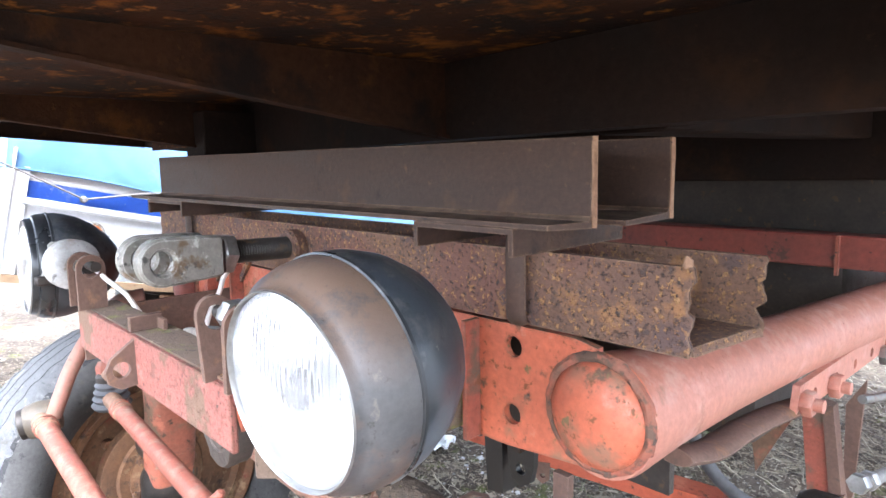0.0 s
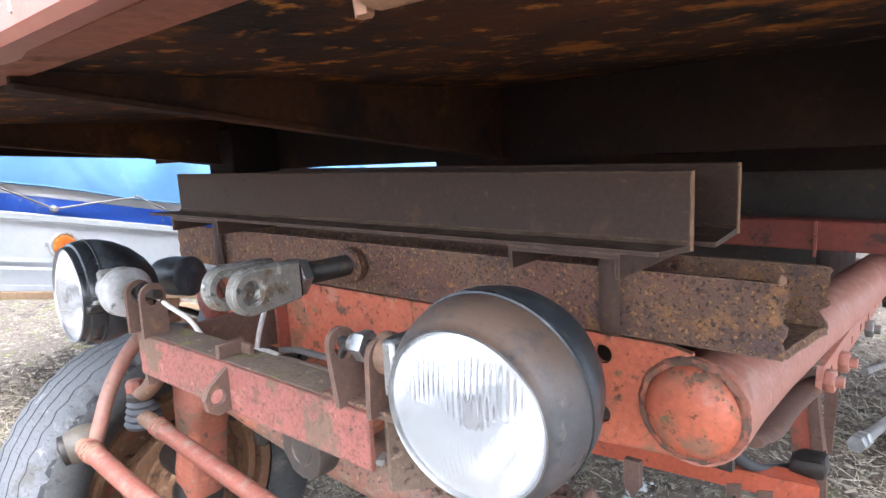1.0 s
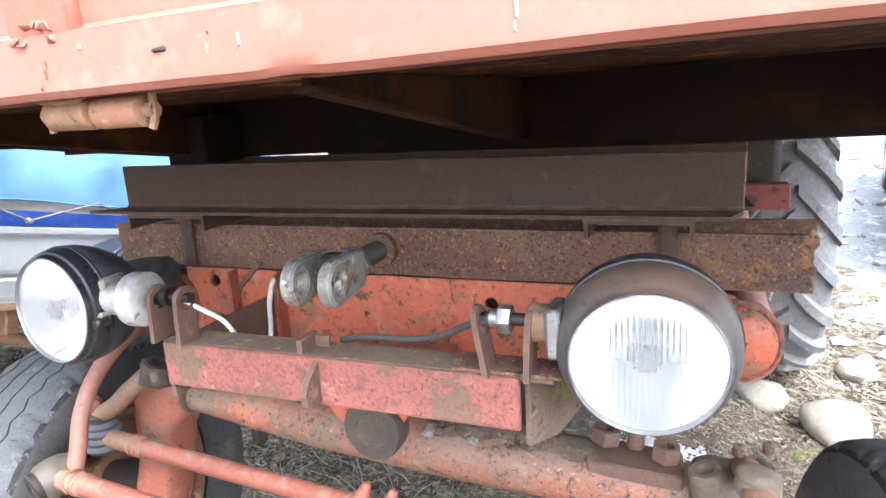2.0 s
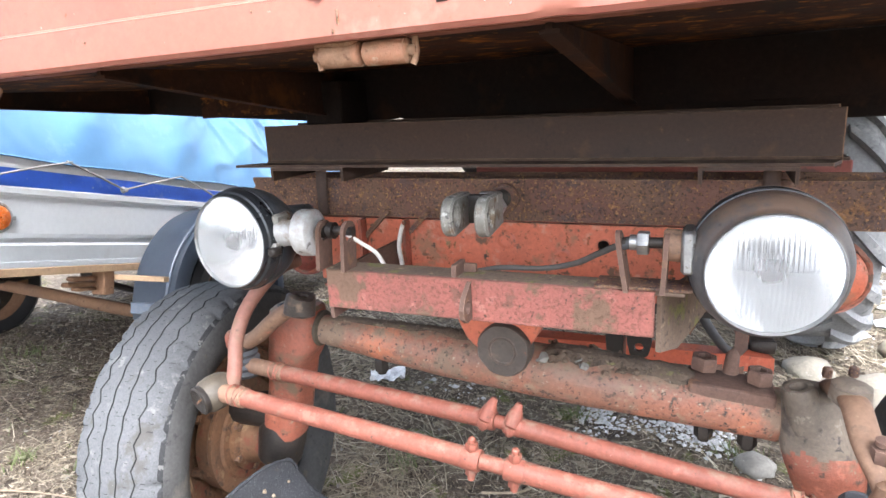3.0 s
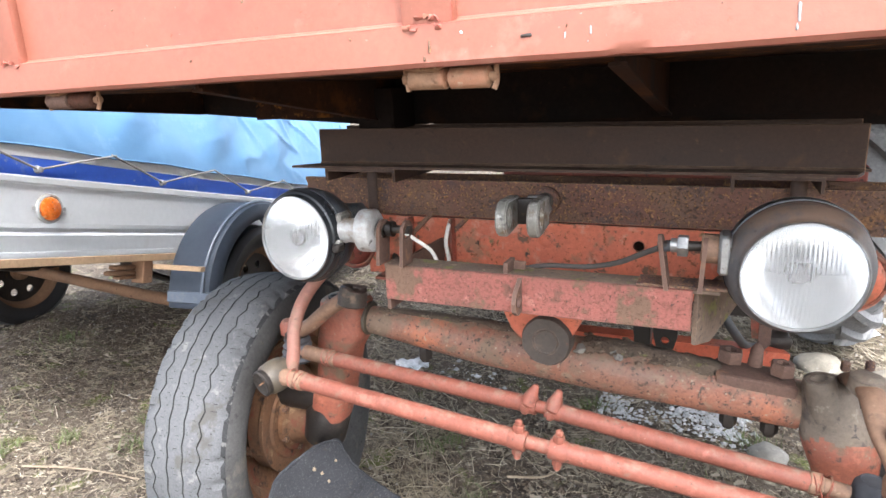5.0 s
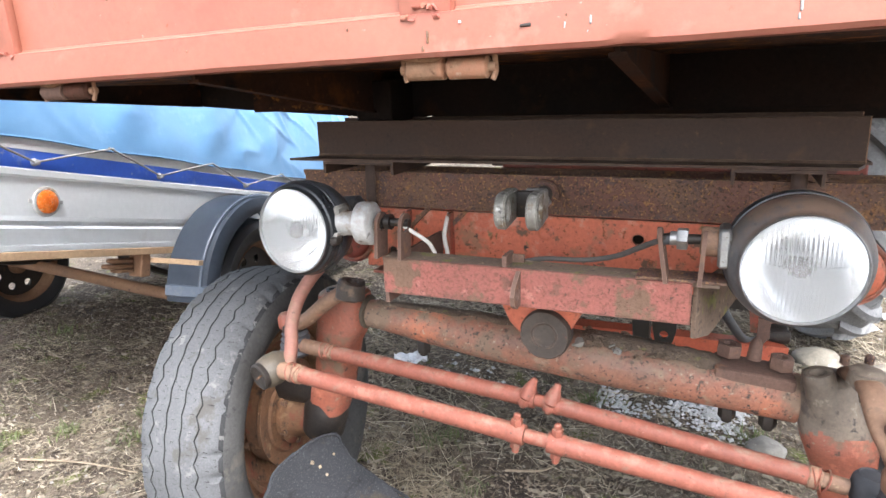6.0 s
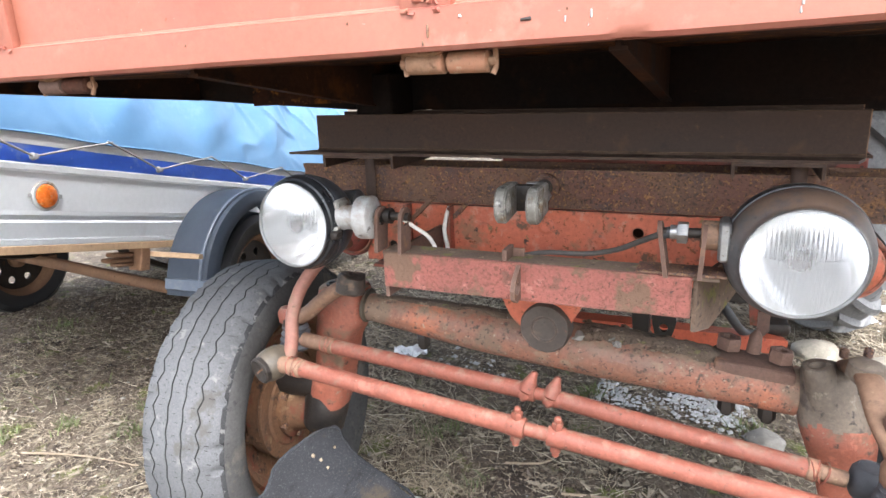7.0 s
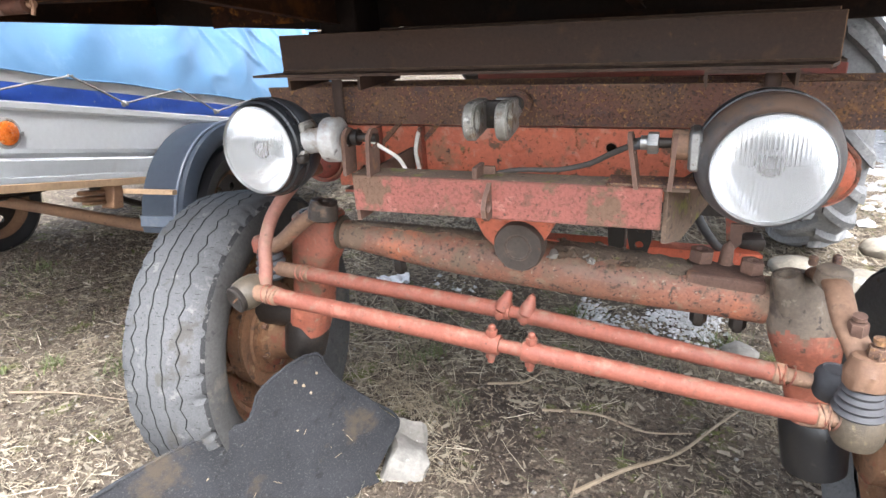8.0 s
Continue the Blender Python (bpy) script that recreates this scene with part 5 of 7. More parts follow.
boot((0.556, -0.204, 0.505), (0, 0.0, 1), 0.037, 0.042, rod_f)
ball_joint((0.535, -0.128, 0.500), (0.1, 0, 1), 0.026, rod_b, "boot")
# steering arms
on("steering_arm", sweep([(-0.402, -0.222, 0.592), (-0.405, -0.207, 0.625), (-0.414, -0.187, 0.662), (-0.410, -0.162, 0.705), (-0.388, -0.14, 0.745), (-0.36, -0.115, 0.778), (-0.345, -0.08, 0.785)], 0.0125, 14, 6), "rod_dusty", kn_l, "bent salmon steering arm")
on("steering_arm", sweep([(-0.470, -0.113, 0.618), (-0.432, -0.111, 0.640), (-0.396, -0.110, 0.670), (-0.36, -0.108, 0.695), (-0.335, -0.108, 0.704)], 0.0175, 14, 6, 0.85), "arm", kn_l, "ochre rusty arm")
on("arm_eye", rough_up(lathe([(0, 0.024), (0.004, 0.029), (0.036, 0.028), (0.040, 0.023), (0.040, 0.013), (0.034, 0.011), (0.034, 0.0)], (-0.331, -0.108, 0.690), (-0.326, -0.104, 0.74), 36), 0.007, 38), "pivot_grease", kn_l, "dark greasy arm eye")
on("arm_seat", rod((-0.470, -0.113, 0.606), (-0.470, -0.113, 0.626), 0.024, 16, 0.004), "dark_steel", kn_l)
on("arm_bolt", lathe([(0, 0.019), (0.022, 0.019), (0.030, 0.014), (0.033, 0.0)], (-0.482, -0.114, 0.616), (-0.485, -0.114, 0.66), 8), "rod_red", kn_l)
on("steering_arm", sweep([(0.515, 0.015, 0.612), (0.517, -0.05, 0.640), (0.522, -0.11, 0.648), (0.530, -0.16, 0.620), (0.546, -0.192, 0.590), (0.555, -0.204, 0.560)], 0.0185, 14, 6, 0.72), "arm", kn_r, "ochre rusty steering arm")
on("arm_eye", rough_up(lathe([(0, 0.022), (0.005, 0.027), (0.028, 0.028), (0.038, 0.024), (0.050, 0.022), (0.054, 0.016)], (0.556, -0.206, 0.546), (0.556, -0.204, 0.62), 28), 0.0045, 45), "arm", kn_r, "rusty cast eye")
on("arm_bolt", join(hexnut((0.560, -0.214, 0.598), (0.561, -0.214, 0.614), 0.013), rod((0.561, -0.214, 0.618), (0.561, -0.214, 0.626), 0.009, 12)), "rust", kn_r)
on("arm_bolt", join(hexnut((0.541, -0.180, 0.612), (0.540, -0.184, 0.632), 0.013), rod((0.540, -0.184, 0.636), (0.540, -0.185, 0.642), 0.009, 12)), "bracket", kn_r)
for p_ in ((0.505, 0.0, 0.634), (0.541, 0.018, 0.632)):
    on("boss_stud", rod(p_, (p_[0] + 0.001, p_[1], p_[2] + 0.016), 0.007, 10, 0.002), "rust", kn_r)
on("arm_head", rough_up(lathe([(0, 0.016), (0.006, 0.025), (0.030, 0.025), (0.036, 0.016)], (0.520, -0.085, 0.632), (0.524, -0.085, 0.69), 28), 0.004, 45), "knuckle", kn_r)


def front_wheel(c, axis, name_label, side="tyre_side"):
    """Ribbed front tyre on a rusty disc wheel. axis: towards the inner side."""
    c, a = Vector(c), Vector(axis).normalized()
    w = on("front_wheel", lathe([(-0.052, 0.215), (-0.050, 0.205), (-0.035, 0.198), (0.02, 0.198), (0.048, 0.205), (0.054, 0.215), (0.058, 0.222), (0.056, 0.226), (0.046, 0.218)], c, c + a, 56, False), "rim", tractor, name_label)
    mt = axis_frame(c, c + a)[0]
    SEG = 288
    rows = []   # (across, radius, zigzag share, material, notch)
    half, wide = 0.084, 1.09
    rows += [(-0.060, 0.222, 0, 1, 0), (-0.076, 0.236, 0, 1, 0), (-0.092, 0.262, 0, 1, 0), (-0.096, 0.288, 0, 1, 0), (-0.091, 0.312, 0, 1, 0), (-0.088, 0.319, 0, 3, 0), (-0.083, 0.327, 0, 0, 1), (-0.076, 0.3355, -0.5, 0, 1), (-0.069, 0.3385, -0.8, 0, 2)]
    grooves = (-0.048, -0.016, 0.016, 0.048)   # widened with the tread below
    crown = lambda s: 0.3455 - 0.0095 * (s / half) ** 2
    for g, zz in zip(grooves, (1.5, 0.5, 0.55, 1.6)):
        rows += [(g - 0.0014, crown(g), zz, 0, 0), (g - 0.0009, crown(g) - 0.006, zz, 2, 0), (g + 0.0009, crown(g) - 0.006, zz, 2, 0), (g + 0.0014, crown(g), zz, 2, 0)]
    rows += [(0.069, 0.3385, 0.8, 0, 2), (0.076, 0.3355, 0.5, 0, 1), (0.083, 0.327, 0, 0, 1), (0.088, 0.319, 0, 3, 0), (0.091, 0.312, 0, 1, 0), (0.096, 0.288, 0, 1, 0), (0.092, 0.262, 0, 1, 0), (0.076, 0.236, 0, 1, 0), (0.060, 0.222, 0, 1, 0)]
    bm = bmesh.new()
    rings = []
    for s, r, z, _, nt in rows:
        ring = []
        for k in range(SEG):
            th = 2 * math.pi * k / SEG
            ph = (k % 6)
            sh = 0.0030 * (1, 0.4, -0.3, -1, -0.3, 0.4)[ph] * z
            rr = r - ((0.011 if nt == 1 else 0.0035) if nt and k % 6 in (0, 1) and (k // 6) % 3 else 0.003 * abs(noise.noise((k * 0.9, s * 60, 0))) if nt == 1 else 0)
            ring.append(bm.verts.new(mt @ Vector((rr * math.cos(th), rr * math.sin(th), s * wide + sh))))
        rings.append(ring)
    for i, (a_, b_) in enumerate(zip(rings, rings[1:])):
        for k in range(SEG):
            f = bm.faces.new((a_[k], a_[(k + 1) % SEG], b_[(k + 1) % SEG], b_[k]))
            f.material_index = rows[i + 1][3]
    on("tyre", bm, ("tyre", side, "groove", "tyre_scuff"), w, "worn grey ribbed tyre", 45)
    sipes = bmesh.new()
    for g, ln_, n_, wd in ((-0.070, 0.015, 110, 0.0006), (-0.035, 0.008, 84, 0.0005), (0.0, 0.008, 84, 0.0005), (0.035, 0.008, 84, 0.0005), (0.070, 0.015, 110, 0.0006)):
        for k in range(n_):
            th = 2 * math.pi * (k + 0.3 * math.sin(k * 2.3 + g * 90)) / n_
            off_ = 0.004 * math.sin(k * 1.9 + g * 40)
            rr = crown(g) + 0.0002
            quad = [sipes.verts.new(mt @ Vector((rr * math.cos(th + e * wd / rr), rr * math.sin(th + e * wd / rr), g + off_ + f_ * ln_ / 2))) for e, f_ in ((-1, -1), (1, -1), (1, 1), (-1, 1))]
            sipes.faces.new(quad)
    bmesh.ops.solidify(sipes, geom=sipes.faces[:], thickness=0.0012)
    tagged(on("tread_sipes", sipes, "groove", w), "", "", "", "stuff")
    on("wheel_disc", lathe([(0.02, 0.199), (-0.004, 0.17), (-0.018, 0.13), (-0.022, 0.105), (-0.03, 0.06), (-0.036, 0.0)], c, c + a, 48, False), "rim", w, "rusty wheel disc")
    on("brake_drum", rough_up(lathe([(-0.015, 0.10), (0.0, 0.118), (0.030, 0.120), (0.036, 0.126), (0.044, 0.126), (0.046, 0.118), (0.043, 0.095), (0.048, 0.090), (0.048, 0.06)], c, c + a, 48, False), 0.0012, 30), "rim", w, "rusty brake drum")
    on("rim_lip", lathe([(0.030, 0.200), (0.040, 0.192), (0.034, 0.178), (0.018, 0.170), (0.010, 0.165)], c, c + a, 56, False), "rim", w)
    on("hub_drum", lathe([(-0.02, 0.06), (0.04, 0.070), (0.060, 0.073), (0.066, 0.058), (0.085, 0.054), (0.12, 0.05), (0.13, 0.034)], c, c + a, 36), "rim", w, "rusty wheel hub")
    for k in range(6):
        th = 2 * math.pi * k / 6 + 0.3
        p = mt @ Vector((0.115 * math.cos(th), 0.115 * math.sin(th), -0.02))
        on("wheel_nut", hexnut(p, p + a * 0.022, 0.012), "rim", w)
        p = mt @ Vector((0.067 * math.cos(th), 0.067 * math.sin(th), 0.055))
        on("hub_bolt", hexnut(p, p + a * 0.012, 0.008), "rust", w)
    return w


front_wheel((-0.639, 0.0, 0.342), (math.cos(radians(5.4)), math.sin(radians(5.4)), 0.03), "front wheel with grey ribbed tyre and rusty rim")
front_wheel((0.752, 0.02, 0.286), (-math.cos(radians(7.4)), -math.sin(radians(7.4)), 0.03), "front wheel with ribbed tyre, sunk in soft ground", "tyre_side_dusty")

# drilled rail under the frame tube, and the stays, strap, hose and pipes behind it
rail = on("drilled_rail", plate([(0.335, 0.700), (0.345, 0.735), (1.15, 0.722), (1.15, 0.682)], 0.008, YZ(0.545), [(0.40 + 0.085 * k, 0.712 - 0.002 * k, 0.0075) for k in range(8)]), "tube_red", label="red drilled rail welded under the tube")
for y, z, mt in ((0.356, 0.713, "tube_red"), (0.463, 0.706, "tube_red"), (0.711, 0.690, "zinc"), (0.942, 0.688, "dark_steel")):
    on("rail_bolt", join(hexnut((0.553, y, z), (0.566, y, z), 0.016), rod((0.566, y, z), (0.576, y, z), 0.008, 12)), mt, rail)
stay = on("side_stay", plate([(0.395, 0.511), (0.431, 0.532), (0.453, 0.333), (0.414, 0.336)], 0.03, XZ(0.880)), "red", label="rusty red stay hanging from the frame")
on("stay_edge", plate([(0.431, 0.532), (0.45, 0.529), (0.476, 0.339), (0.455, 0.331)], 0.03, XZ(0.875)), "bracket", stay)
on("stay_leg", plate([(0.462, 0.527), (0.493, 0.583), (0.483, 0.344), (0.467, 0.325)], 0.008, XZ(0.910)), "bracket", stay)
on("stay_foot", plate([(0.436, 0.331), (0.48, 0.366), (0.486, 0.235), (0.462, 0.222)], 0.012, XZ(0.865)), "bracket", stay, "rusty foot clamped round the strap")
gusset = on("gusset", plate([(0.272, 0.438), (0.364, 0.469), (0.29, 0.315)], 0.008, XZ(0.95)), "arm", stay, "tan rusty gusset")
# flat red strap on edge, sloping down towards the back, with its lugs
sa, sb = Vector((-0.06, 0.415, 0.468)), Vector((0.497, 0.698, 0.352))
side_ = (sb - sa).cross(Vector((0, 0, 1))).normalized()
bm = bmesh.new()
rows = []
for k in range(15):
    p = sa.lerp(sb, k / 14)
    h_ = 0.014 + 0.007 * k / 14
    rows.append([bm.verts.new(p + side_ * o + Vector((0, 0, v))) for o, v in ((0.005, -h_), (0.005, h_), (-0.045, h_ + 0.002), (-0.045, h_ - 0.006), (-0.005, h_ - 0.007), (-0.005, -h_))])
for a_, b_ in zip(rows, rows[1:]):
    for e in range(6):
        bm.faces.new((a_[e], a_[(e + 1) % 6], b_[(e + 1) % 6], b_[e]))
bm.faces.new(rows[0])
bm.faces.new(rows[-1])
strap = on("flat_strap", bm, "strap_red", stay, "bright red flat strap")
for f_ in (0.24, 0.76, 0.85):
    c_ = sa.lerp(sb, f_) + Vector((0, 0, -0.022))
    lug_ = plate([(-0.014, 0.012), (0.014, 0.012), (0.012, -0.022), (0.0, -0.030), (-0.012, -0.022)], 0.008, Matrix.Translation(c_) @ pose(0, 0, 0, 90, 0, 27), [(0.0, -0.014, 0.005)])
    on("strap_lug", lug_, "bracket", stay, "rusty lug with a hole")
on("hose", sweep([(0.315, 0.565, 0.575), (0.328, 0.58, 0.512), (0.358, 0.598, 0.455), (0.388, 0.655, 0.400), (0.415, 0.71, 0.376), (0.45, 0.74, 0.378), (0.485, 0.745, 0.392)], 0.0115, 14, 7), "hose", stay, "grey rubber hose")
on("grease_pad", rough_up(block(0.44, 0.50, 0.715, 0.77, 0.375, 0.408, 0.008, 2), 0.008, 30, 2), "dark_steel", stay, "black greasy clamp")
on("hydraulic_pipe", sweep([(0.57, 0.553, 0.541), (0.585, 0.78, 0.492), (0.60, 1.008, 0.442), (0.62, 1.5, 0.34)], 0.0095, 10, 6), "pipe", stay, "dirty grey pipe")
on("hydraulic_fitting", join(hexnut((0.569, 0.55, 0.542), (0.571, 0.57, 0.538), 0.0145), hexnut((0.572, 0.59, 0.533), (0.574, 0.605, 0.530), 0.0145)), "zinc", stay)
on("hydraulic_pipe", sweep([(0.58, 0.50, 0.683), (0.60, 0.64, 0.659), (0.62, 0.784, 0.635), (0.66, 1.2, 0.57)], 0.006, 10, 6), "pipe", stay)
lift = Matrix.Translation((0.215, 0.245, 0.55)) @ Matrix.Scale(1.3, 4) @ Matrix.Translation((-0.345, -0.09, -0.642))
for nm, bm_, mt_, lb in (("link_plate", plate([(0.322, 0.722), (0.366, 0.722), (0.365, 0.650), (0.360, 0.630), (0.346, 0.620), (0.333, 0.628), (0.328, 0.648)], 0.008, XZ(0.09), [(0.346, 0.642, 0.007)]), "black_gloss", "black link plate with a hole"),
                         ("link_block", join(plate([(0.290, 0.75), (0.322, 0.75), (0.324, 0.606), (0.300, 0.602)], 0.03, XZ(0.085)), block(0.29, 0.37, 0.0, 0.12, 0.715, 0.75, 0.004)), "black_gloss", ""),
                         ("link_bolt", hexnut((0.350, 0.078, 0.674), (0.350, 0.09, 0.674), 0.008), "dark_steel", "")):
    bm_.transform(lift)
    on(nm, bm_, mt_, stay, lb)
on("link_lug", plate([(0.385, 0.66), (0.405, 0.66), (0.405, 0.625), (0.395, 0.612), (0.385, 0.625)], 0.01, XZ(0.10)), "bracket", stay)

on("tube_arm", sweep([(0.525, 0.10, 0.725), (0.53, 0.16, 0.712), (0.53, 0.24, 0.708), (0.535, 0.33, 0.702), (0.545, 0.38, 0.700)], 0.018, 12, 6, 0.45), "bracket", stay, "brown curved arm under the tube")

# cross members and deck further back
# red darkened to stand for the shade under the body
on("rear_cross_beam", block(-0.36, 0.66, 0.90, 0.96, 0.788, 0.850, 0.004), "dull_red", label="red cross beam with shade in its colour")
on("rear_cross_rib", block(0.432, 0.438, 0.892, 0.902, 0.775, 0.85), "red")
on("engine_cover", block(-0.445, 0.645, 0.97, 1.6, 0.80, 1.04, 0.02), "dark_steel", label="dark sooty housing")
on("engine_block", rough_up(block(-0.40, 0.425, 0.985, 1.55, 0.60, 0.798, 0.02, 2), 0.004, 9, 2), "dark_steel", label="dark oily engine block")
on("oil_sump", rough_up(block(-0.05, 0.36, 0.745, 0.98, 0.462, 0.604, 0.02, 2), 0.006, 9, 2), "dark_steel", label="black oily sump")
on("deck_plate", block(-0.30, -0.20, -0.07, 0.012, 0.735, 0.741, 0.001), "red")


def rear_wheel(c, name_label):
    c = Vector(c)
    K = 0.92
    a = Vector((1, 0, 0))
    w = on("rear_wheel", lathe([(s_, r_ * K) for s_, r_ in ((-0.1, 0.30), (-0.1, 0.28), (0.0, 0.26), (0.1, 0.28), (0.1, 0.30))], c, c + a, 40, False), "red", tractor, name_label)
    on("tyre", lathe([(s_, r_ * K) for s_, r_ in ((-0.10, 0.30), (-0.135, 0.36), (-0.14, 0.44), (-0.125, 0.52), (-0.09, 0.555), (0, 0.57), (0.09, 0.555), (0.125, 0.52), (0.14, 0.44), (0.135, 0.36), (0.10, 0.30))], c, c + a, 64, False), "lug_tyre", w)
    n = 20
    for k in range(n):
        for s in (1, -1):
            th = 2 * math.pi * (k + (0.5 if s > 0 else 0)) / n
            bm = bmesh.new()
            sec_ = []
            for f in range(6):
                u = f / 5
                across = s * (0.004 + 0.132 * u)
                tt = th + 0.28 * u
                r0, r1 = K * (0.545 - 0.04 * u ** 3), K * (0.592 - 0.045 * u ** 3)
                wd = (0.034 + 0.010 * u) / 0.58
                ring = []
                for dt, r in ((-wd, r0), (-wd * 0.6, r1), (wd * 0.6, r1), (wd, r0)):
                    ring.append(bm.verts.new(c + Vector((across, r * math.cos(tt + dt), r * math.sin(tt + dt)))))
                sec_.append(ring)
            for p_, q_ in zip(sec_, sec_[1:]):
                for j in range(4):
                    bm.faces.new((p_[j], p_[(j + 1) % 4], q_[(j + 1) % 4], q_[j]))
            bm.faces.new(sec_[0])
            bm.faces.new(sec_[-1])
            on("tread_lug", bm, "lug_tyre", w)
    return w


rear_wheel((0.755, 2.0, 0.498), "large rear wheel with lugged dusty tyre")
on("rear_axle", rod((-0.5, 2.0, 0.498), (0.7, 2.0, 0.498), 0.07, 24), "red")


# ---- car trailer with laced tarpaulin ----
az, ti = radians(5.4), radians(-13)
tx = Vector((-math.sin(az) * math.cos(ti), math.cos(az) * math.cos(ti), math.sin(ti)))
tn = Vector((math.cos(az), math.sin(az), 0))
tz = tn.cross(tx)
TR = Matrix(((tx.x, tn.x, tz.x, -1.595), (tx.y, tn.y, tz.y, 0.622), (tx.z, tn.z, tz.z, 0.789), (0, 0, 0, 1)))
trailer = thing("car_trailer", TR @ Vector((0.4, -0.6, -0.72)), "grey aluminium car trailer with blue stripe, nose down on its drawbar", "trailer")


def tr(name, bm, mat, parent=trailer, label="", angle=38):
    return part(name, bm, mat, parent, label, TR, angle)


U0, U1, DEEP = -0.70, 1.75, -1.28


def body_shell(sec_rows, mat, name, label=""):
    """A side strip wrapped round the near corner: section rows of (outward, up)."""
    bm = bmesh.new()
    path = [((U1, 0), (0, 1)), ((U0 + 0.02, 0), (0, 1)), ((U0, -0.02), (-1, 0)), ((U0, DEEP), (-1, 0))]
    cols = []
    for (u, w), (du, dw) in path:
        cols.append([bm.verts.new((u + du * o, w + dw * o, v)) for o, v in sec_rows])
    for a, b in zip(cols, cols[1:]):
        for k in range(len(sec_rows) - 1):
            bm.faces.new((a[k], a[k + 1], b[k + 1], b[k]))
    geo = bmesh.ops.solidify(bm, geom=bm.faces[:], thickness=0.004)
    return tr(name, bm, mat, trailer, label)


body_shell([(0.0, 0.070), (0.0, 0.034)], "hull", "top_board")
body_shell([(0.001, 0.033), (0.001, -0.019)], "blue", "blue_stripe", "bright blue stripe")
body_shell([(0.001, -0.020), (0.010, -0.024), (0.010, -0.040), (0.001, -0.046)], "hull", "moulding")
body_shell([(0.0, -0.046), (0.0, -0.158), (-0.012, -0.172), (-0.012, -0.186), (0.0, -0.194), (0.0, -0.242)], "hull", "side_board", "pale grey ribbed aluminium side")
body_shell([(0.0, -0.242), (0.004, -0.245), (0.004, -0.259), (0.0, -0.262)], "hull", "moulding")
tr("corner_post", block(U0 - 0.012, U0 + 0.038, -0.04, 0.008, -0.262, 0.075, 0.003), "hull", label="pale grey corner post")
tr("corner_flange", block(U0 - 0.012, U0 - 0.006, -0.10, 0.014, -0.25, 0.125, 0.001), "hull")
tr("floor_plank", block(U0, U1, -0.03, 0.006, -0.287, -0.262, 0.002), "plank", label="pine floor plank edge")
tr("floor", block(U0 + 0.01, U1, DEEP, -0.03, -0.285, -0.265), "plank")
tr("far_wall", block(U0, U1, DEEP - 0.01, DEEP, -0.26, 0.11), "hull")
# reflector
amb = lathe([(0, 0.0), (0.014, 0.004), (0.013, 0.022), (0.009, 0.034), (0.0, 0.036)], (-0.46, 0.004, -0.114), (-0.46, 1.0, -0.114), 28, False)
amber = tr("side_reflector", amb, "amber", label="round orange side marker lamp")
tr("reflector_ring", lathe([(0, 0.046), (0.006, 0.044), (0.008, 0.038), (0.004, 0.034)], (-0.46, 0.002, -0.114), (-0.46, 1.0, -0.114), 28, False), "alu", amber)
tr("reflector_ears", block(-0.517, -0.403, 0.002, 0.005, -0.120, -0.108, 0.001), "alu", amber)
# tarpaulin
bm = bmesh.new()
nu, nv = 220, 44
grid = {}
for i in range(nu + 1):
    for j in range(nv + 1):
        u = U0 - 0.03 + (U1 - U0 + 0.03) * i / nu
        f = j / nv
        v = 0.066 + 0.003 * math.cos((u - 0.02) / 0.5 * 2 * math.pi) + 0.518 * f
        pull = math.exp(-f * 5)
        crease = 0.018 * noise.noise((u * 3.5 + f * 2.2, f * 2.0, 0.7)) + 0.010 * noise.noise((u * 9 - f * 4, f * 5, 3.1)) + 0.005 * pull * math.cos((u - 0.3) / 0.5 * 2 * math.pi + f * 3)
        near_eye = 0.02 + 0.5 * round((u - 0.27) / 0.5) + 0.25
        du = u - near_eye
        crease = 0.6 * crease + 0.030 * math.sin(7.5 * du / (f + 0.16) + 2.0 * near_eye) * math.exp(-(du / (0.10 + 0.30 * f)) ** 2) * max(0.0, min(1.0, (f - 0.06) * 5)) * (1 - 0.5 * f)
        fold = abs(noise.noise((u * 4.2 + f * 3.0, f * 1.5 + 4, 6.3)))
        crease += 0.014 * max(0.0, 1 - fold * 9) + 0.004 * max(0.0, 1 - abs(noise.noise((u * 8 - f * 5, f * 4, 1.9))) * 8)
        w = 0.006 - 0.16 * f ** 1.4 + crease * (0.25 + f)
        grid[i, j] = bm.verts.new((u, w, v))
for i in range(nu):
    for j in range(nv):
        bm.faces.new((grid[i, j], grid[i + 1, j], grid[i + 1, j + 1], grid[i, j + 1]))
top = []
for i in range(nu + 1):
    e = grid[i, nv].co
    top.append((bm.verts.new((e.x, -0.64, e.z + 0.08)), bm.verts.new((e.x, DEEP + 0.15, e.z - 0.02)), bm.verts.new((e.x, DEEP - 0.01, 0.08))))
for i in range(nu):
    bm.faces.new((grid[i, nv], grid[i + 1, nv], top[i + 1][0], top[i][0]))
    bm.faces.new((top[i][0], top[i + 1][0], top[i + 1][1], top[i][1]))
    bm.faces.new((top[i][1], top[i + 1][1], top[i + 1][2], top[i][2]))
ends = [grid[0, j] for j in range(nv + 1)] + list(top[0])
hubv = bm.verts.new((U0 - 0.03, -0.64, 0.07))
for a, b in zip(ends, ends[1:]):
    bm.faces.new((a, b, hubv))
tarp = part("tarpaulin", bm, "tarp", None, "", TR, 60)
tagged(tarp, "pale blue creased tarpaulin laced over the trailer", "tarpaulin")
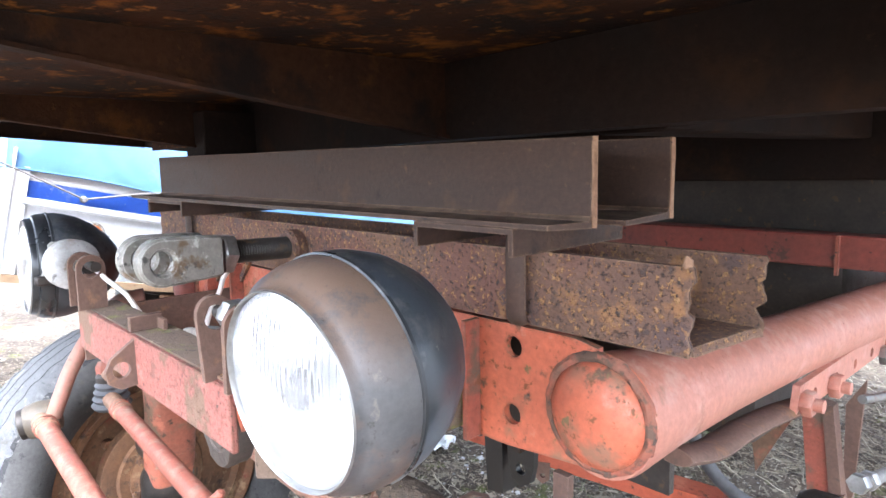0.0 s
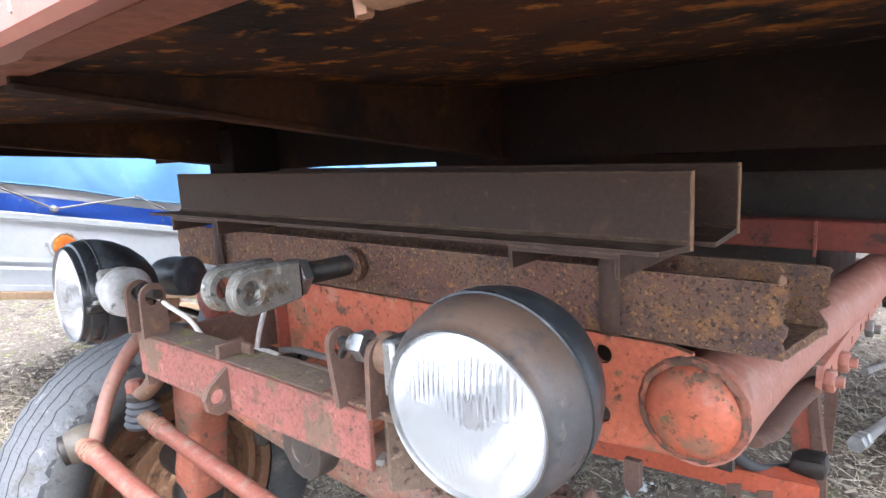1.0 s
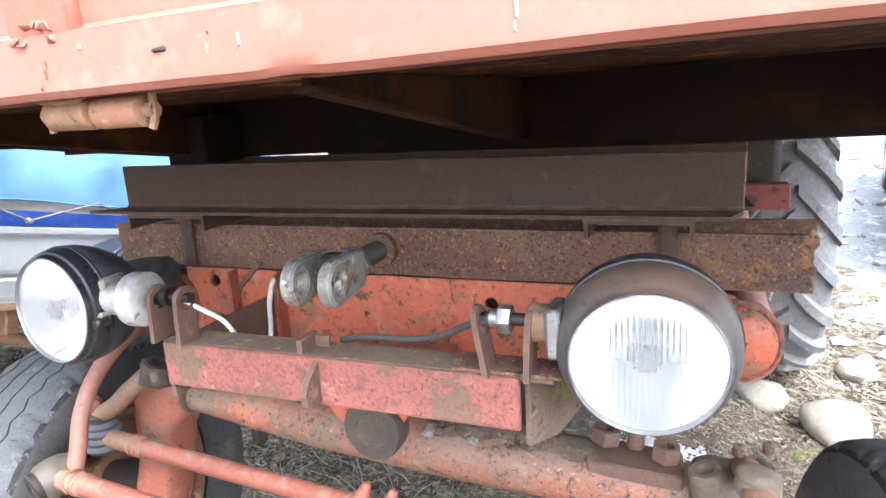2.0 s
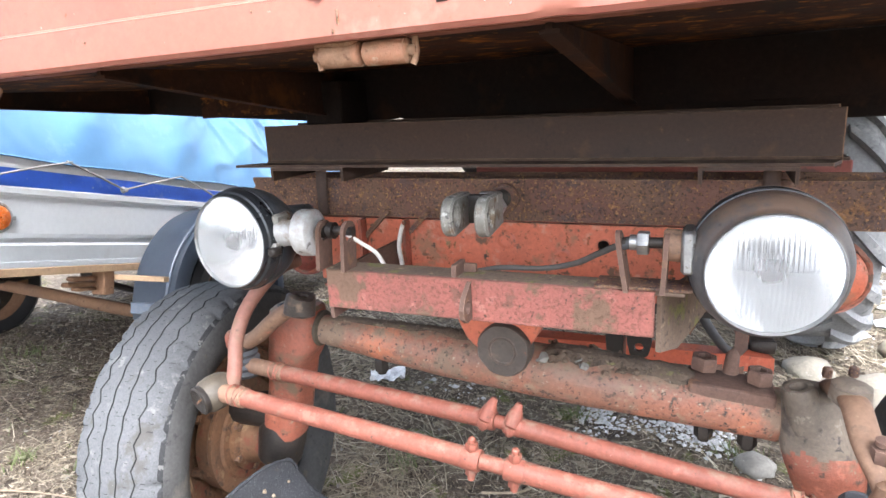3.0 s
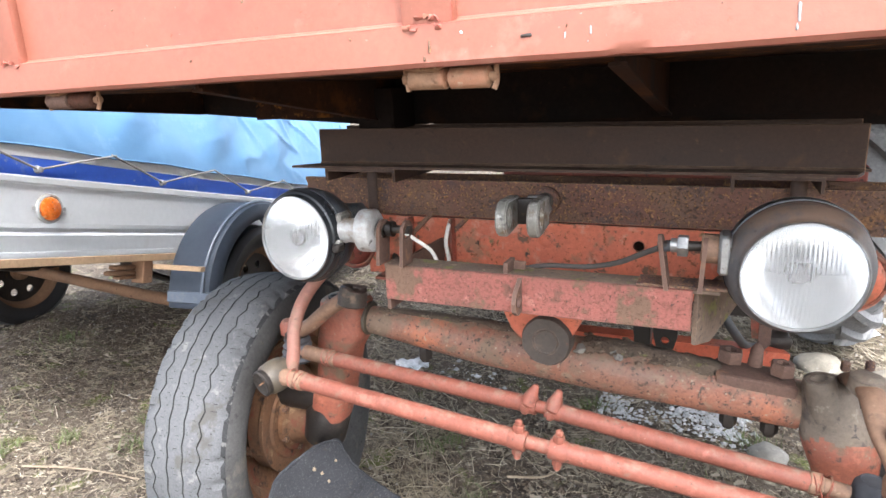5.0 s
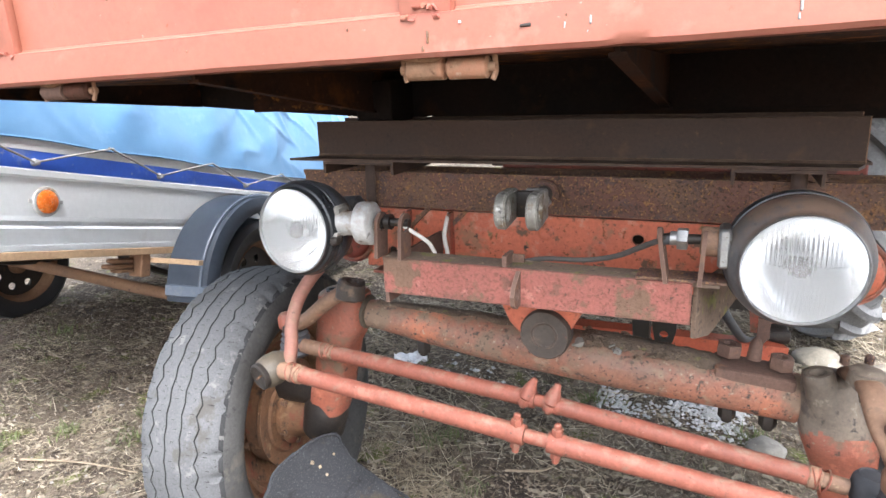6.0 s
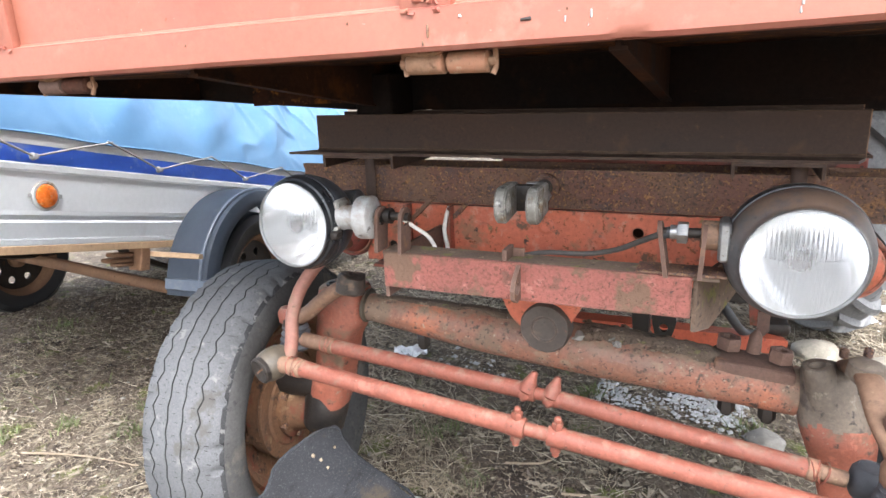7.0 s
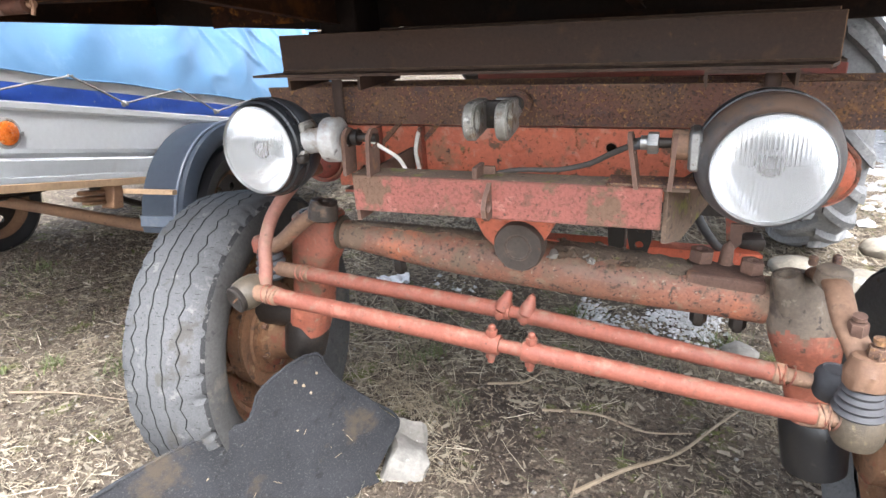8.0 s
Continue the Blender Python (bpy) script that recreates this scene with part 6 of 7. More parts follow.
part("hem", sweep([(U0 - 0.03 + (U1 - U0) * k / 24, 0.009, 0.066 + 0.003 * math.cos((U0 - 0.05 + (U1 - U0) * k / 24) / 0.5 * 2 * math.pi)) for k in range(25)], 0.0035, 6, 3), "tarp", tarp, "", TR)
# lacing: cord from hooks on the side to eyelets in the hem
for k in range(-1, 4):
    b = (0.0 + 0.5 * k + 0.02 * (k > 0), 0.008, 0.0)
    e0, e1 = (b[0] - 0.25, 0.024, 0.072), (b[0] + 0.27, 0.024, 0.072)
    part("lacing_cord", join(sweep([e0, ((e0[0] + b[0]) / 2, 0.02, 0.036), b], 0.0035, 6, 4), sweep([b, ((e1[0] + b[0]) / 2, 0.02, 0.038), e1], 0.0035, 6, 4)), "rope", tarp, "grey cord laced in a zigzag", TR)
    tr("cord_hook", lathe([(0, 0.012), (0.004, 0.012), (0.012, 0.006), (0.018, 0.009), (0.021, 0.0)], (b[0], 0.0, 0.0), (b[0], 1.0, 0.0), 12), "hull_dark")


def trailer_wheel(at, off):
    c = Vector((at, off, -0.425))
    a = Vector((0, 1, 0))
    w = tr("trailer_wheel", lathe([(-0.07, 0.185), (-0.09, 0.215), (-0.09, 0.25), (-0.07, 0.275), (0, 0.282), (0.07, 0.275), (0.09, 0.25), (0.09, 0.215), (0.07, 0.185)], c, c + a, 44, False), "car_dark", label="black trailer wheel")
    tr("rim", lathe([(0.078, 0.192), (0.07, 0.178), (0.04, 0.165), (0.02, 0.160)], c, c + a, 36, False), "axle_tube", w, "rusty rim edge")
    disc = plate([(0.161 * math.cos(2 * math.pi * k / 40), 0.161 * math.sin(2 * math.pi * k / 40)) for k in range(40)], 0.004, Matrix.Translation(c + a * 0.022) @ a.to_track_quat("Z", "Y").to_matrix().to_4x4(), [(0.115 * math.cos(k * math.pi / 4 + 0.2), 0.115 * math.sin(k * math.pi / 4 + 0.2), 0.018) for k in range(8)])
    tr("disc", disc, "dark_steel", w, "dark wheel disc with vent holes")
    tr("hub", lathe([(0.0, 0.05), (0.045, 0.048), (0.055, 0.03), (0.056, 0.0)], c, c + a, 24), "axle_tube", w)
    return w


trailer_wheel(0.40, 0.11)
trailer_wheel(0.52, -1.39)
tr("axle_tube", sweep([(0.48, -1.35, -0.405), (0.44, -0.9, -0.44), (0.40, -0.4, -0.485), (0.40, 0.05, -0.52)], 0.027, 14, 6), "axle_tube", label="rusty axle tube")
for off in (-0.10, -1.15):
    tr("leaf_spring", sweep([(-0.06, off, -0.30), (0.15, off, -0.37), (0.40, off, -0.40), (0.65, off, -0.37), (0.85, off, -0.30)], 0.025, 8, 6, 0.5), "dark_steel")
tr("spring_hanger", join(block(-0.075, -0.03, -0.06, 0.0, -0.368, -0.285, 0.004), block(-0.17, -0.076, -0.07, -0.03, -0.318, -0.302, 0.005), block(-0.19, -0.076, -0.07, -0.03, -0.337, -0.321, 0.005), block(-0.15, -0.076, -0.07, -0.03, -0.352, -0.340, 0.004)), "axle_tube")
tr("guard_batten", block(-0.03, -0.005, -0.04, 0.21, -0.318, -0.300, 0.002), "plank", label="pale wooden batten")
# mudguard
bm = bmesh.new()
cu, cv, gr = 0.40, -0.415, 0.36
prof = [(0.01, 0.0), (0.02, 0.004), (0.175, 0.004), (0.19, 0.0), (0.20, -0.02), (0.205, -0.045), (0.200, -0.06)]
rows = []
for k in range(33):
    th = radians(188 - 196 * k / 32)
    rows.append([bm.verts.new((cu + (gr + dr) * math.cos(th), o, cv + (gr + dr) * math.sin(th))) for o, dr in prof])
for a, b in zip(rows, rows[1:]):
    for k in range(len(prof) - 1):
        bm.faces.new((a[k], a[k + 1], b[k + 1], b[k]))
bmesh.ops.solidify(bm, geom=bm.faces[:], thickness=0.006)
mg = tr("mudguard", bm, "guard", label="dark blue-grey plastic mudguard")
for o in (0.165,):
    pts = [(cu + (gr + 0.006) * math.cos(radians(185 - 190 * k / 16)), o, cv + (gr + 0.006) * math.sin(radians(185 - 190 * k / 16))) for k in range(17)]
    tr("guard_ridge", sweep(pts, 0.008, 8, 3), "guard", mg)
tr("guard_flap", block(0.028, 0.044, 0.01, 0.2, -0.445, -0.40, 0.004), "guard", mg)
tr("drawbar", rod((1.7, -0.64, -0.31), (3.0, -0.64, -0.36), 0.035, 12), "axle_tube")


# ---- loose things on the ground ----
def drop_to(x, y):
    return ground_z(x, y)


# sheet of black roofing felt leaning on the wheel
A, D, C = Vector((-0.418, -0.111, 0.389)), Vector((-0.57, -0.365, 0.235)), Vector((-0.340, -0.028, 0.020))
nf = (D - A).cross(C - A).normalized()
poly = [(-0.408, -0.096, 0.377), (-0.397, -0.082, 0.345), (-0.380, -0.062, 0.294), (-0.345, -0.014, 0.222), (-0.301, 0.044, 0.130), (-0.324, 0.002, 0.065), (-0.340, -0.028, 0.020), (-0.325, -0.013, -0.05), (-0.52, -0.32, -0.04),
        (-0.70, -0.58, -0.03), (-0.72, -0.60, 0.22), (-0.636, -0.465, 0.270), (-0.552, -0.331, 0.293), (-0.499, -0.249, 0.285), (-0.486, -0.227, 0.304), (-0.477, -0.208, 0.341), (-0.437, -0.142, 0.376)]
bm = bmesh.new()
vs = [bm.verts.new(p) for p in poly]
for v in vs:
    v.co -= nf * (v.co - A).dot(nf)
f0 = bm.faces.new(vs)
bmesh.ops.triangulate(bm, faces=[f0])
bmesh.ops.subdivide_edges(bm, edges=bm.edges[:], cuts=5, use_grid_fill=True)
for v in bm.verts:
    v.co += nf * (0.010 * noise.noise(v.co * 5) + 0.004 * noise.noise(v.co * 17))
bmesh.ops.solidify(bm, geom=bm.faces[:], thickness=0.005)
felt = part("roofing_felt", bm, "felt", None)
part("torn_edge", rough_up(sweep([p_ - nf * ((p_ - A).dot(nf) - 0.002) for p_ in (Vector(q_) for q_ in poly[10:] + poly[:6])], 0.0035, 6, 6), 0.003, 90), "felt", felt, "frayed torn edge")
tagged(felt, "stiff black roofing felt sheet leaning against the front wheel", "sheet")


def boulder(name, c, size, mat, label, category, seed, group="", rough=0.18, flat=0.6, cuts=3):
    bm = bmesh.new()
    bmesh.ops.create_icosphere(bm, subdivisions=cuts, radius=1)
    for v in bm.verts:
        n1 = noise.noise(v.co * 1.3 + Vector((seed, 0, 0)))
        n2 = noise.noise(v.co * 3.1 + Vector((0, seed, 0)))
        v.co *= 1 + rough * 1.6 * n1 + rough * 0.6 * n2
        v.co.z *= flat
    bm.transform(Matrix.Translation((c[0], c[1], drop_to(c[0], c[1]) + size * flat * 0.55)) @ pose(0, 0, 0, 0, 0, seed * 40) @ Matrix.Scale(size, 4))
    return tagged(part(name, bm, mat, None, "", None, 50), label, category, group)


# broken concrete slab under the sheet
sl = rough_up(block(-0.36, -0.26, -0.01, 0.17, -0.03, 0.04, 0.012), 0.026, 14, 5, 2.0)
sl.transform(Matrix.Translation((-0.30, 0.08, 0.0)) @ pose(0, 0, 0, 6, 14, 24) @ Matrix.Translation((0.30, -0.08, 0)))
tagged(part("concrete_lump", sl, "concrete"), "broken grey concrete lump on the soil", "concrete")
boulder("stone", (0.70, 1.60), 0.085, "stone", "pale angular field stone beside the rear wheel", "stone", 1.0, "stones")
boulder("stone", (0.90, 1.42), 0.105, "stone", "rounded tan field stone beside the rear wheel", "stone", 2.0, "stones", 0.12, 0.75)
boulder("stone", (1.05, 1.9), 0.07, "stone", "small pale field stone on the soil", "stone", 3.0, "stones")
boulder("stone", (0.48, 0.78), 0.05, "concrete", "grey rubble piece on the soil", "stone", 4.0, "stones")
boulder("stone", (1.35, 2.3), 0.12, "snow", "whitish stone on wet ground", "stone", 5.0, "stones")
boulder("stone", (1.5, 1.9), 0.13, "snow", "whitish stone on wet ground", "stone", 6.0, "stones", 0.2, 0.4)
boulder("stone", (1.25, 1.55), 0.10, "snow", "whitish flat stone on wet ground", "stone", 7.0, "stones", 0.2, 0.35)

# crumpled paper
bm = bmesh.new()
bmesh.ops.create_grid(bm, x_segments=9, y_segments=7, size=0.5)
for v in bm.verts:
    v.co = Vector((v.co.x * 0.13, v.co.y * 0.085, 0.022 + 0.030 * noise.noise(v.co * 5.0) + 0.02 * abs(v.co.x)))
bm.transform(Matrix.Translation((-0.765, 0.955, drop_to(-0.765, 0.955) + 0.008)) @ pose(0, 0, 0, 0, 0, 25))
bmesh.ops.solidify(bm, geom=bm.faces[:], thickness=0.002)
tagged(part("paper_scrap", bm, "paper", None, "", None, 20), "crumpled white paper scrap lying on the soil", "litter")

# twigs
for pts, r in (([(0.12, 0.06), (0.22, 0.16), (0.33, 0.27), (0.42, 0.42), (0.47, 0.50)], 0.006), ([(-0.02, 0.34), (0.12, 0.37), (0.25, 0.33), (0.36, 0.36)], 0.004),
               ([(-1.6, -0.05), (-1.4, 0.0), (-1.2, 0.03)], 0.004), ([(0.05, -0.05), (0.11, 0.02), (0.12, 0.1)], 0.005), ([(-0.2, 0.42), (-0.1, 0.48), (-0.06, 0.58)], 0.004)):
    p3 = [(x, y, drop_to(x, y) + r + 0.004) for x, y in pts]
    tagged(part("twig", sweep(p3, r, 6, 5, 1.0, (r, r * 0.5)), "twig"), "thin dry grey twig lying on the soil", "twig", "twigs")


# ---- ground cover ----
BARE = ((-0.19, 0.40, 0.16), (0.03, 0.13, 0.24), (0.12, 0.28, 0.18), (0.30, 0.42, 0.16), (-2.3, 1.0, 0.28), (-0.25, -0.03, 0.12), (0.08, 0.23, 0.16), (-2.48, 0.91, 0.22), (-2.65, 0.91, 0.30))


def bare(x, y):
    """How far the soil lies open at a place, 0 to 1: damp trodden patches with ragged edges."""
    e = 0.35 * noise.noise((x * 7, y * 7, 9.0)) + 0.2 * noise.noise((x * 23, y * 23, 4.0))
    return max(max(0.0, min(1.0, 1.6 - 1.3 * math.hypot(x - bx, y - by) / br + e)) for bx, by, br in BARE)


def litter(name, count, region, mat, length, width, lift, label, category, seed, keep=None):
    rng = random.Random(seed)
    vs, fs = [], []
    for _ in range(count):
        x, y = rng.uniform(region[0], region[1]), rng.uniform(region[2], region[3])
        if keep and noise.noise((x * keep[0], y * keep[0], seed)) + 0.5 * noise.noise((x * keep[0] * 4, y * keep[0] * 4, seed)) + rng.gauss(0, 0.12) < keep[1]:
            continue
        if rng.random() < 0.88 * bare(x, y):
            continue
        a = rng.uniform(0, 2 * math.pi)
        ln, w = rng.uniform(*length), rng.uniform(*width)
        rise = rng.uniform(*lift)
        bend = rng.uniform(-0.4, 0.4)
        i0 = len(vs)
        px_, py_ = x, y
        for k in range(4):
            f = k / 3
            aa = a + bend * f
            z = ground_z(px_, py_) + 0.002 + rise * f * ln
            ox, oy = -math.sin(aa) * w / 2 * (1 - 0.7 * f), math.cos(aa) * w / 2 * (1 - 0.7 * f)
            vs += [(px_ + ox, py_ + oy, z), (px_ - ox, py_ - oy, z + w * 0.5)]
            px_ += math.cos(aa) * ln / 3
            py_ += math.sin(aa) * ln / 3
        fs += [(i0 + 2 * k, i0 + 2 * k + 1, i0 + 2 * k + 3, i0 + 2 * k + 2) for k in range(3)]
    me = bpy.data.meshes.new(name)
    me.from_pydata(vs, [], fs)
    me.materials.append(M[mat])
    return tagged(new(name, me), label, category, "", "stuff")


litter("dry_straw", 36000, (-2.8, 1.6, -0.7, 3.2), "straw", (0.015, 0.07), (0.001, 0.0032), (0.0, 0.35), "scattered dry brown straw and dead grass", "straw", 11, (1.25, 0.0))
litter("bleached_straw", 15000, (-2.8, 1.6, -0.7, 3.2), "straw_pale", (0.03, 0.14), (0.0012, 0.0028), (0.0, 0.3), "scattered bleached straw stalks", "straw", 12, (1.05, 0.08))
litter("grass_tufts", 3600, (-2.8, 1.6, -0.5, 3.0), "grass", (0.02, 0.07), (0.0015, 0.003), (0.4, 1.2), "thin green grass shoots", "grass", 13, (2.2, 0.28))


litter("chaff", 60000, (-2.6, 1.2, -0.7, 2.4), "straw", (0.006, 0.028), (0.001, 0.0035), (0.0, 0.25), "fine broken straw and chaff trodden into the soil", "straw", 14, (2.0, -0.25))
litter("leaf_litter", 15000, (-3.2, 1.2, -0.7, 2.6), "leaf", (0.010, 0.034), (0.004, 0.012), (-0.1, 0.35), "grey-brown scraps of dead leaf and stalk", "leaves", 16, (1.4, -0.2))
litter("pale_chaff", 13000, (-2.6, 1.2, -0.7, 2.4), "straw_pale", (0.005, 0.022), (0.001, 0.003), (0.0, 0.25), "bleached broken chaff trodden into the soil", "straw", 15, (1.7, -0.1))


def crumbs(name, count, region, mat, size, label, category, seed, keep=None, open_soil=False):
    rng = random.Random(seed)
    vs, fs = [], []
    base = [(1, 0, 0), (-1, 0, 0), (0, 1, 0), (0, -1, 0), (0, 0, 1), (0, 0, -1)]
    tri = [(0, 2, 4), (2, 1, 4), (1, 3, 4), (3, 0, 4), (2, 0, 5), (1, 2, 5), (3, 1, 5), (0, 3, 5)]
    for _ in range(count):
        x, y = rng.uniform(region[0], region[1]), rng.uniform(region[2], region[3])
        if keep and noise.noise((x * keep[0], y * keep[0], seed)) + rng.gauss(0, 0.16) < keep[1]:
            continue
        if open_soil and rng.random() > bare(x, y):
            continue
        s = size[0] + (size[1] - size[0]) * rng.random() ** 4
        a = rng.uniform(0, 6.28)
        z = ground_z(x, y) + s * 0.25
        i0 = len(vs)
        for bx, by, bz in base:
            k = s * rng.uniform(0.6, 1.2)
            vs.append((x + k * (bx * math.cos(a) - by * math.sin(a)), y + k * (bx * math.sin(a) + by * math.cos(a)), z + k * bz * 0.7))
        fs += [tuple(i0 + q for q in t) for t in tri]
    me = bpy.data.meshes.new(name)
    me.from_pydata(vs, [], fs)
    me.materials.append(M[mat])
    return tagged(new(name, me), label, category, "", "stuff")


crumbs("soil_clods", 46000, (-2.8, 1.6, -0.7, 3.2), "clod", (0.002, 0.012), "crumbly dark soil clods", "soil", 21, (1.5, -0.1))
crumbs("damp_soil", 60000, (-3.2, 0.6, -0.3, 1.8), "clod", (0.002, 0.011), "damp dark crumbly soil in trodden patches", "soil", 26, None, True)
crumbs("gravel", 3500, (-2.8, 1.8, -0.7, 3.4), "concrete", (0.003, 0.010), "scattered pale gravel", "gravel", 22)
crumbs("white_rubble", 11000, (-0.04, 0.50, 0.74, 1.12), "snow", (0.001, 0.013), "crushed white rubble on the soil", "rubble", 23, (3.6, 0.2))
crumbs("white_rubble", 260, (-0.75, -0.3, 0.9, 1.4), "snow", (0.004, 0.016), "crushed white rubble on the soil", "rubble", 24, (5, 0.0))
# bits of straw and earth fallen on the felt
rng = random.Random(31)
bits = bmesh.new()
for _ in range(22):
    p_ = A + (D - A) * rng.uniform(0.0, 0.9) + (C - A) * rng.uniform(0.05, 0.9)
    if rng.random() < 0.5:
        sz = 0.0012 + 0.005 * rng.random() ** 2.5
        b_ = rough_up(lathe([(-sz, 0), (-sz * 0.5, sz), (sz * 0.5, sz * 0.8), (sz, 0)], p_ + nf * 0.004, p_ + nf, 6, False), sz * 0.5, 300)
    else:
        q_ = Vector((rng.uniform(-1, 1), rng.uniform(-1, 1), rng.uniform(-1, 1)))
        q_ = (q_ - nf * q_.dot(nf)).normalized() * rng.uniform(0.01, 0.03)
        b_ = rod(p_ + nf * 0.006, p_ + q_ + nf * 0.007, 0.0008, 5)
    bits = join(bits, b_)
tagged(part("straw_bits", bits, "twig"), "bits of straw and earth lying on the felt", "straw", "", "stuff")

def tufts(spots_, seed):
    """Small clumps of green shoots."""
    rng_ = random.Random(seed)
    vs, fs = [], []
    for sx_, sy_, n_ in spots_:
        for _ in range(n_):
            x, y = sx_ + rng_.gauss(0, 0.022), sy_ + rng_.gauss(0, 0.022)
            a, ln, w = rng_.uniform(0, 6.28), rng_.uniform(0.02, 0.05), rng_.uniform(0.0015, 0.003)
            z, i0 = ground_z(x, y), len(vs)
            for k in range(4):
                f = k / 3
                r_ = ln * 0.7 * f * f
                ox, oy = -math.sin(a) * w * (1 - 0.8 * f), math.cos(a) * w * (1 - 0.8 * f)
                vs.extend([(x + math.cos(a) * r_ + ox, y + math.sin(a) * r_ + oy, z + ln * 0.8 * f), (x + math.cos(a) * r_ - ox, y + math.sin(a) * r_ - oy, z + ln * 0.8 * f)])
            fs.extend([(i0 + 2 * k, i0 + 2 * k + 1, i0 + 2 * k + 3, i0 + 2 * k + 2) for k in range(3)])
    me = bpy.data.meshes.new("grass_clumps")
    me.from_pydata(vs, [], fs)
    me.materials.append(M["grass"])
    tagged(new("grass_clumps", me), "small clumps of fresh green grass", "grass", "", "stuff")


def dead_tufts(spots_, seed):
    """Clumps of curled dead grass."""
    rng_ = random.Random(seed)
    vs, fs = [], []
    for sx_, sy_, n_, sp in spots_:
        for _ in range(n_):
            x, y = sx_ + rng_.gauss(0, sp), sy_ + rng_.gauss(0, sp)
            a, ln, w, curl = rng_.uniform(0, 6.28), rng_.uniform(0.025, 0.085), rng_.uniform(0.0004, 0.0011), rng_.uniform(-1.3, 1.3)
            z, i0 = ground_z(x, y), len(vs)
            px_, py_ = x, y
            for k in range(7):
                f = k / 6
                aa = a + curl * f
                h = z + 0.003 + 0.5 * ln * math.sin(math.pi * min(1.0, f * 0.9)) * (0.3 + 0.4 * abs(math.sin(curl * 3)))
                ox, oy = -math.sin(aa) * w * (1 - 0.6 * f), math.cos(aa) * w * (1 - 0.6 * f)
                vs.extend([(px_ + ox, py_ + oy, h), (px_ - ox, py_ - oy, h + w)])
                px_, py_ = px_ + math.cos(aa) * ln / 6, py_ + math.sin(aa) * ln / 6
            fs.extend([(i0 + 2 * k, i0 + 2 * k + 1, i0 + 2 * k + 3, i0 + 2 * k + 2) for k in range(6)])
    me = bpy.data.meshes.new("dead_grass")
    me.from_pydata(vs, [], fs)
    me.materials.append(M["straw"])
    tagged(new("dead_grass", me), "curled clumps of pale dead grass", "grass", "", "stuff")


dead_tufts([(-0.44, 0.50, 260, 0.10), (-0.32, 0.28, 200, 0.06), (-0.52, 0.40, 160, 0.07), (-0.10, 0.62, 120, 0.08), (-0.18, 0.05, 90, 0.03), (-1.35, -0.12, 170, 0.22), (-1.1, -0.2, 90, 0.12), (-1.55, 0.20, 60, 0.07), (0.35, 0.62, 120, 0.08), (0.62, 0.5, 80, 0.06), (-0.6, 0.72, 120, 0.10), (0.10, 0.50, 70, 0.08)], 53)
tufts([(-0.46, 0.49, 60), (-0.42, 0.53, 40), (-1.60, 0.10, 60), (-1.75, 0.0, 50), (-1.45, 0.30, 40), (0.445, 0.846, 70), (-0.046, 0.915, 45), (-2.45, 0.73, 60), (-0.9, -0.1, 40), (-0.75, 0.25, 30), (0.35, 0.55, 25), (-1.35, 0.15, 40), (-0.25, 0.3, 25), (0.62, 0.42, 60), (-1.1, 0.55, 30)], 51)

# wet slushy ground in the open beyond the tractor
vs, fs = [], []
NU, NV = 60, 90
for j in range(NV + 1):
    for i in range(NU + 1):
        y = 2.0 + 16.0 * (j / NV) ** 1.6
        x0 = 0.98 + 0.25 * noise.noise((y * 0.9, 4.0, 1.0)) - 0.10 * (y - 2.0)
        x = x0 + 12.0 * (i / NU) ** 1.5
        edge_ = min(1.0, 6 * i / NU, 6 * j / NV)
        vs.append((x, y, ground_z(x, y) - 0.012 + 0.018 * edge_ + 0.006 * edge_ * noise.noise((x * 2.5, y * 6, 0.4))))
fs = [(j * (NU + 1) + i, j * (NU + 1) + i + 1, (j + 1) * (NU + 1) + i + 1, (j + 1) * (NU + 1) + i) for j in range(NV) for i in range(NU)]
me = bpy.data.meshes.new("road")
me.from_pydata(vs, [], fs)
me.materials.append(M["wet"])
for p in me.polygons:
    p.use_smooth = True
tagged(new("road", me), "wet grey gravel with melting slush", "road", "", "structure")


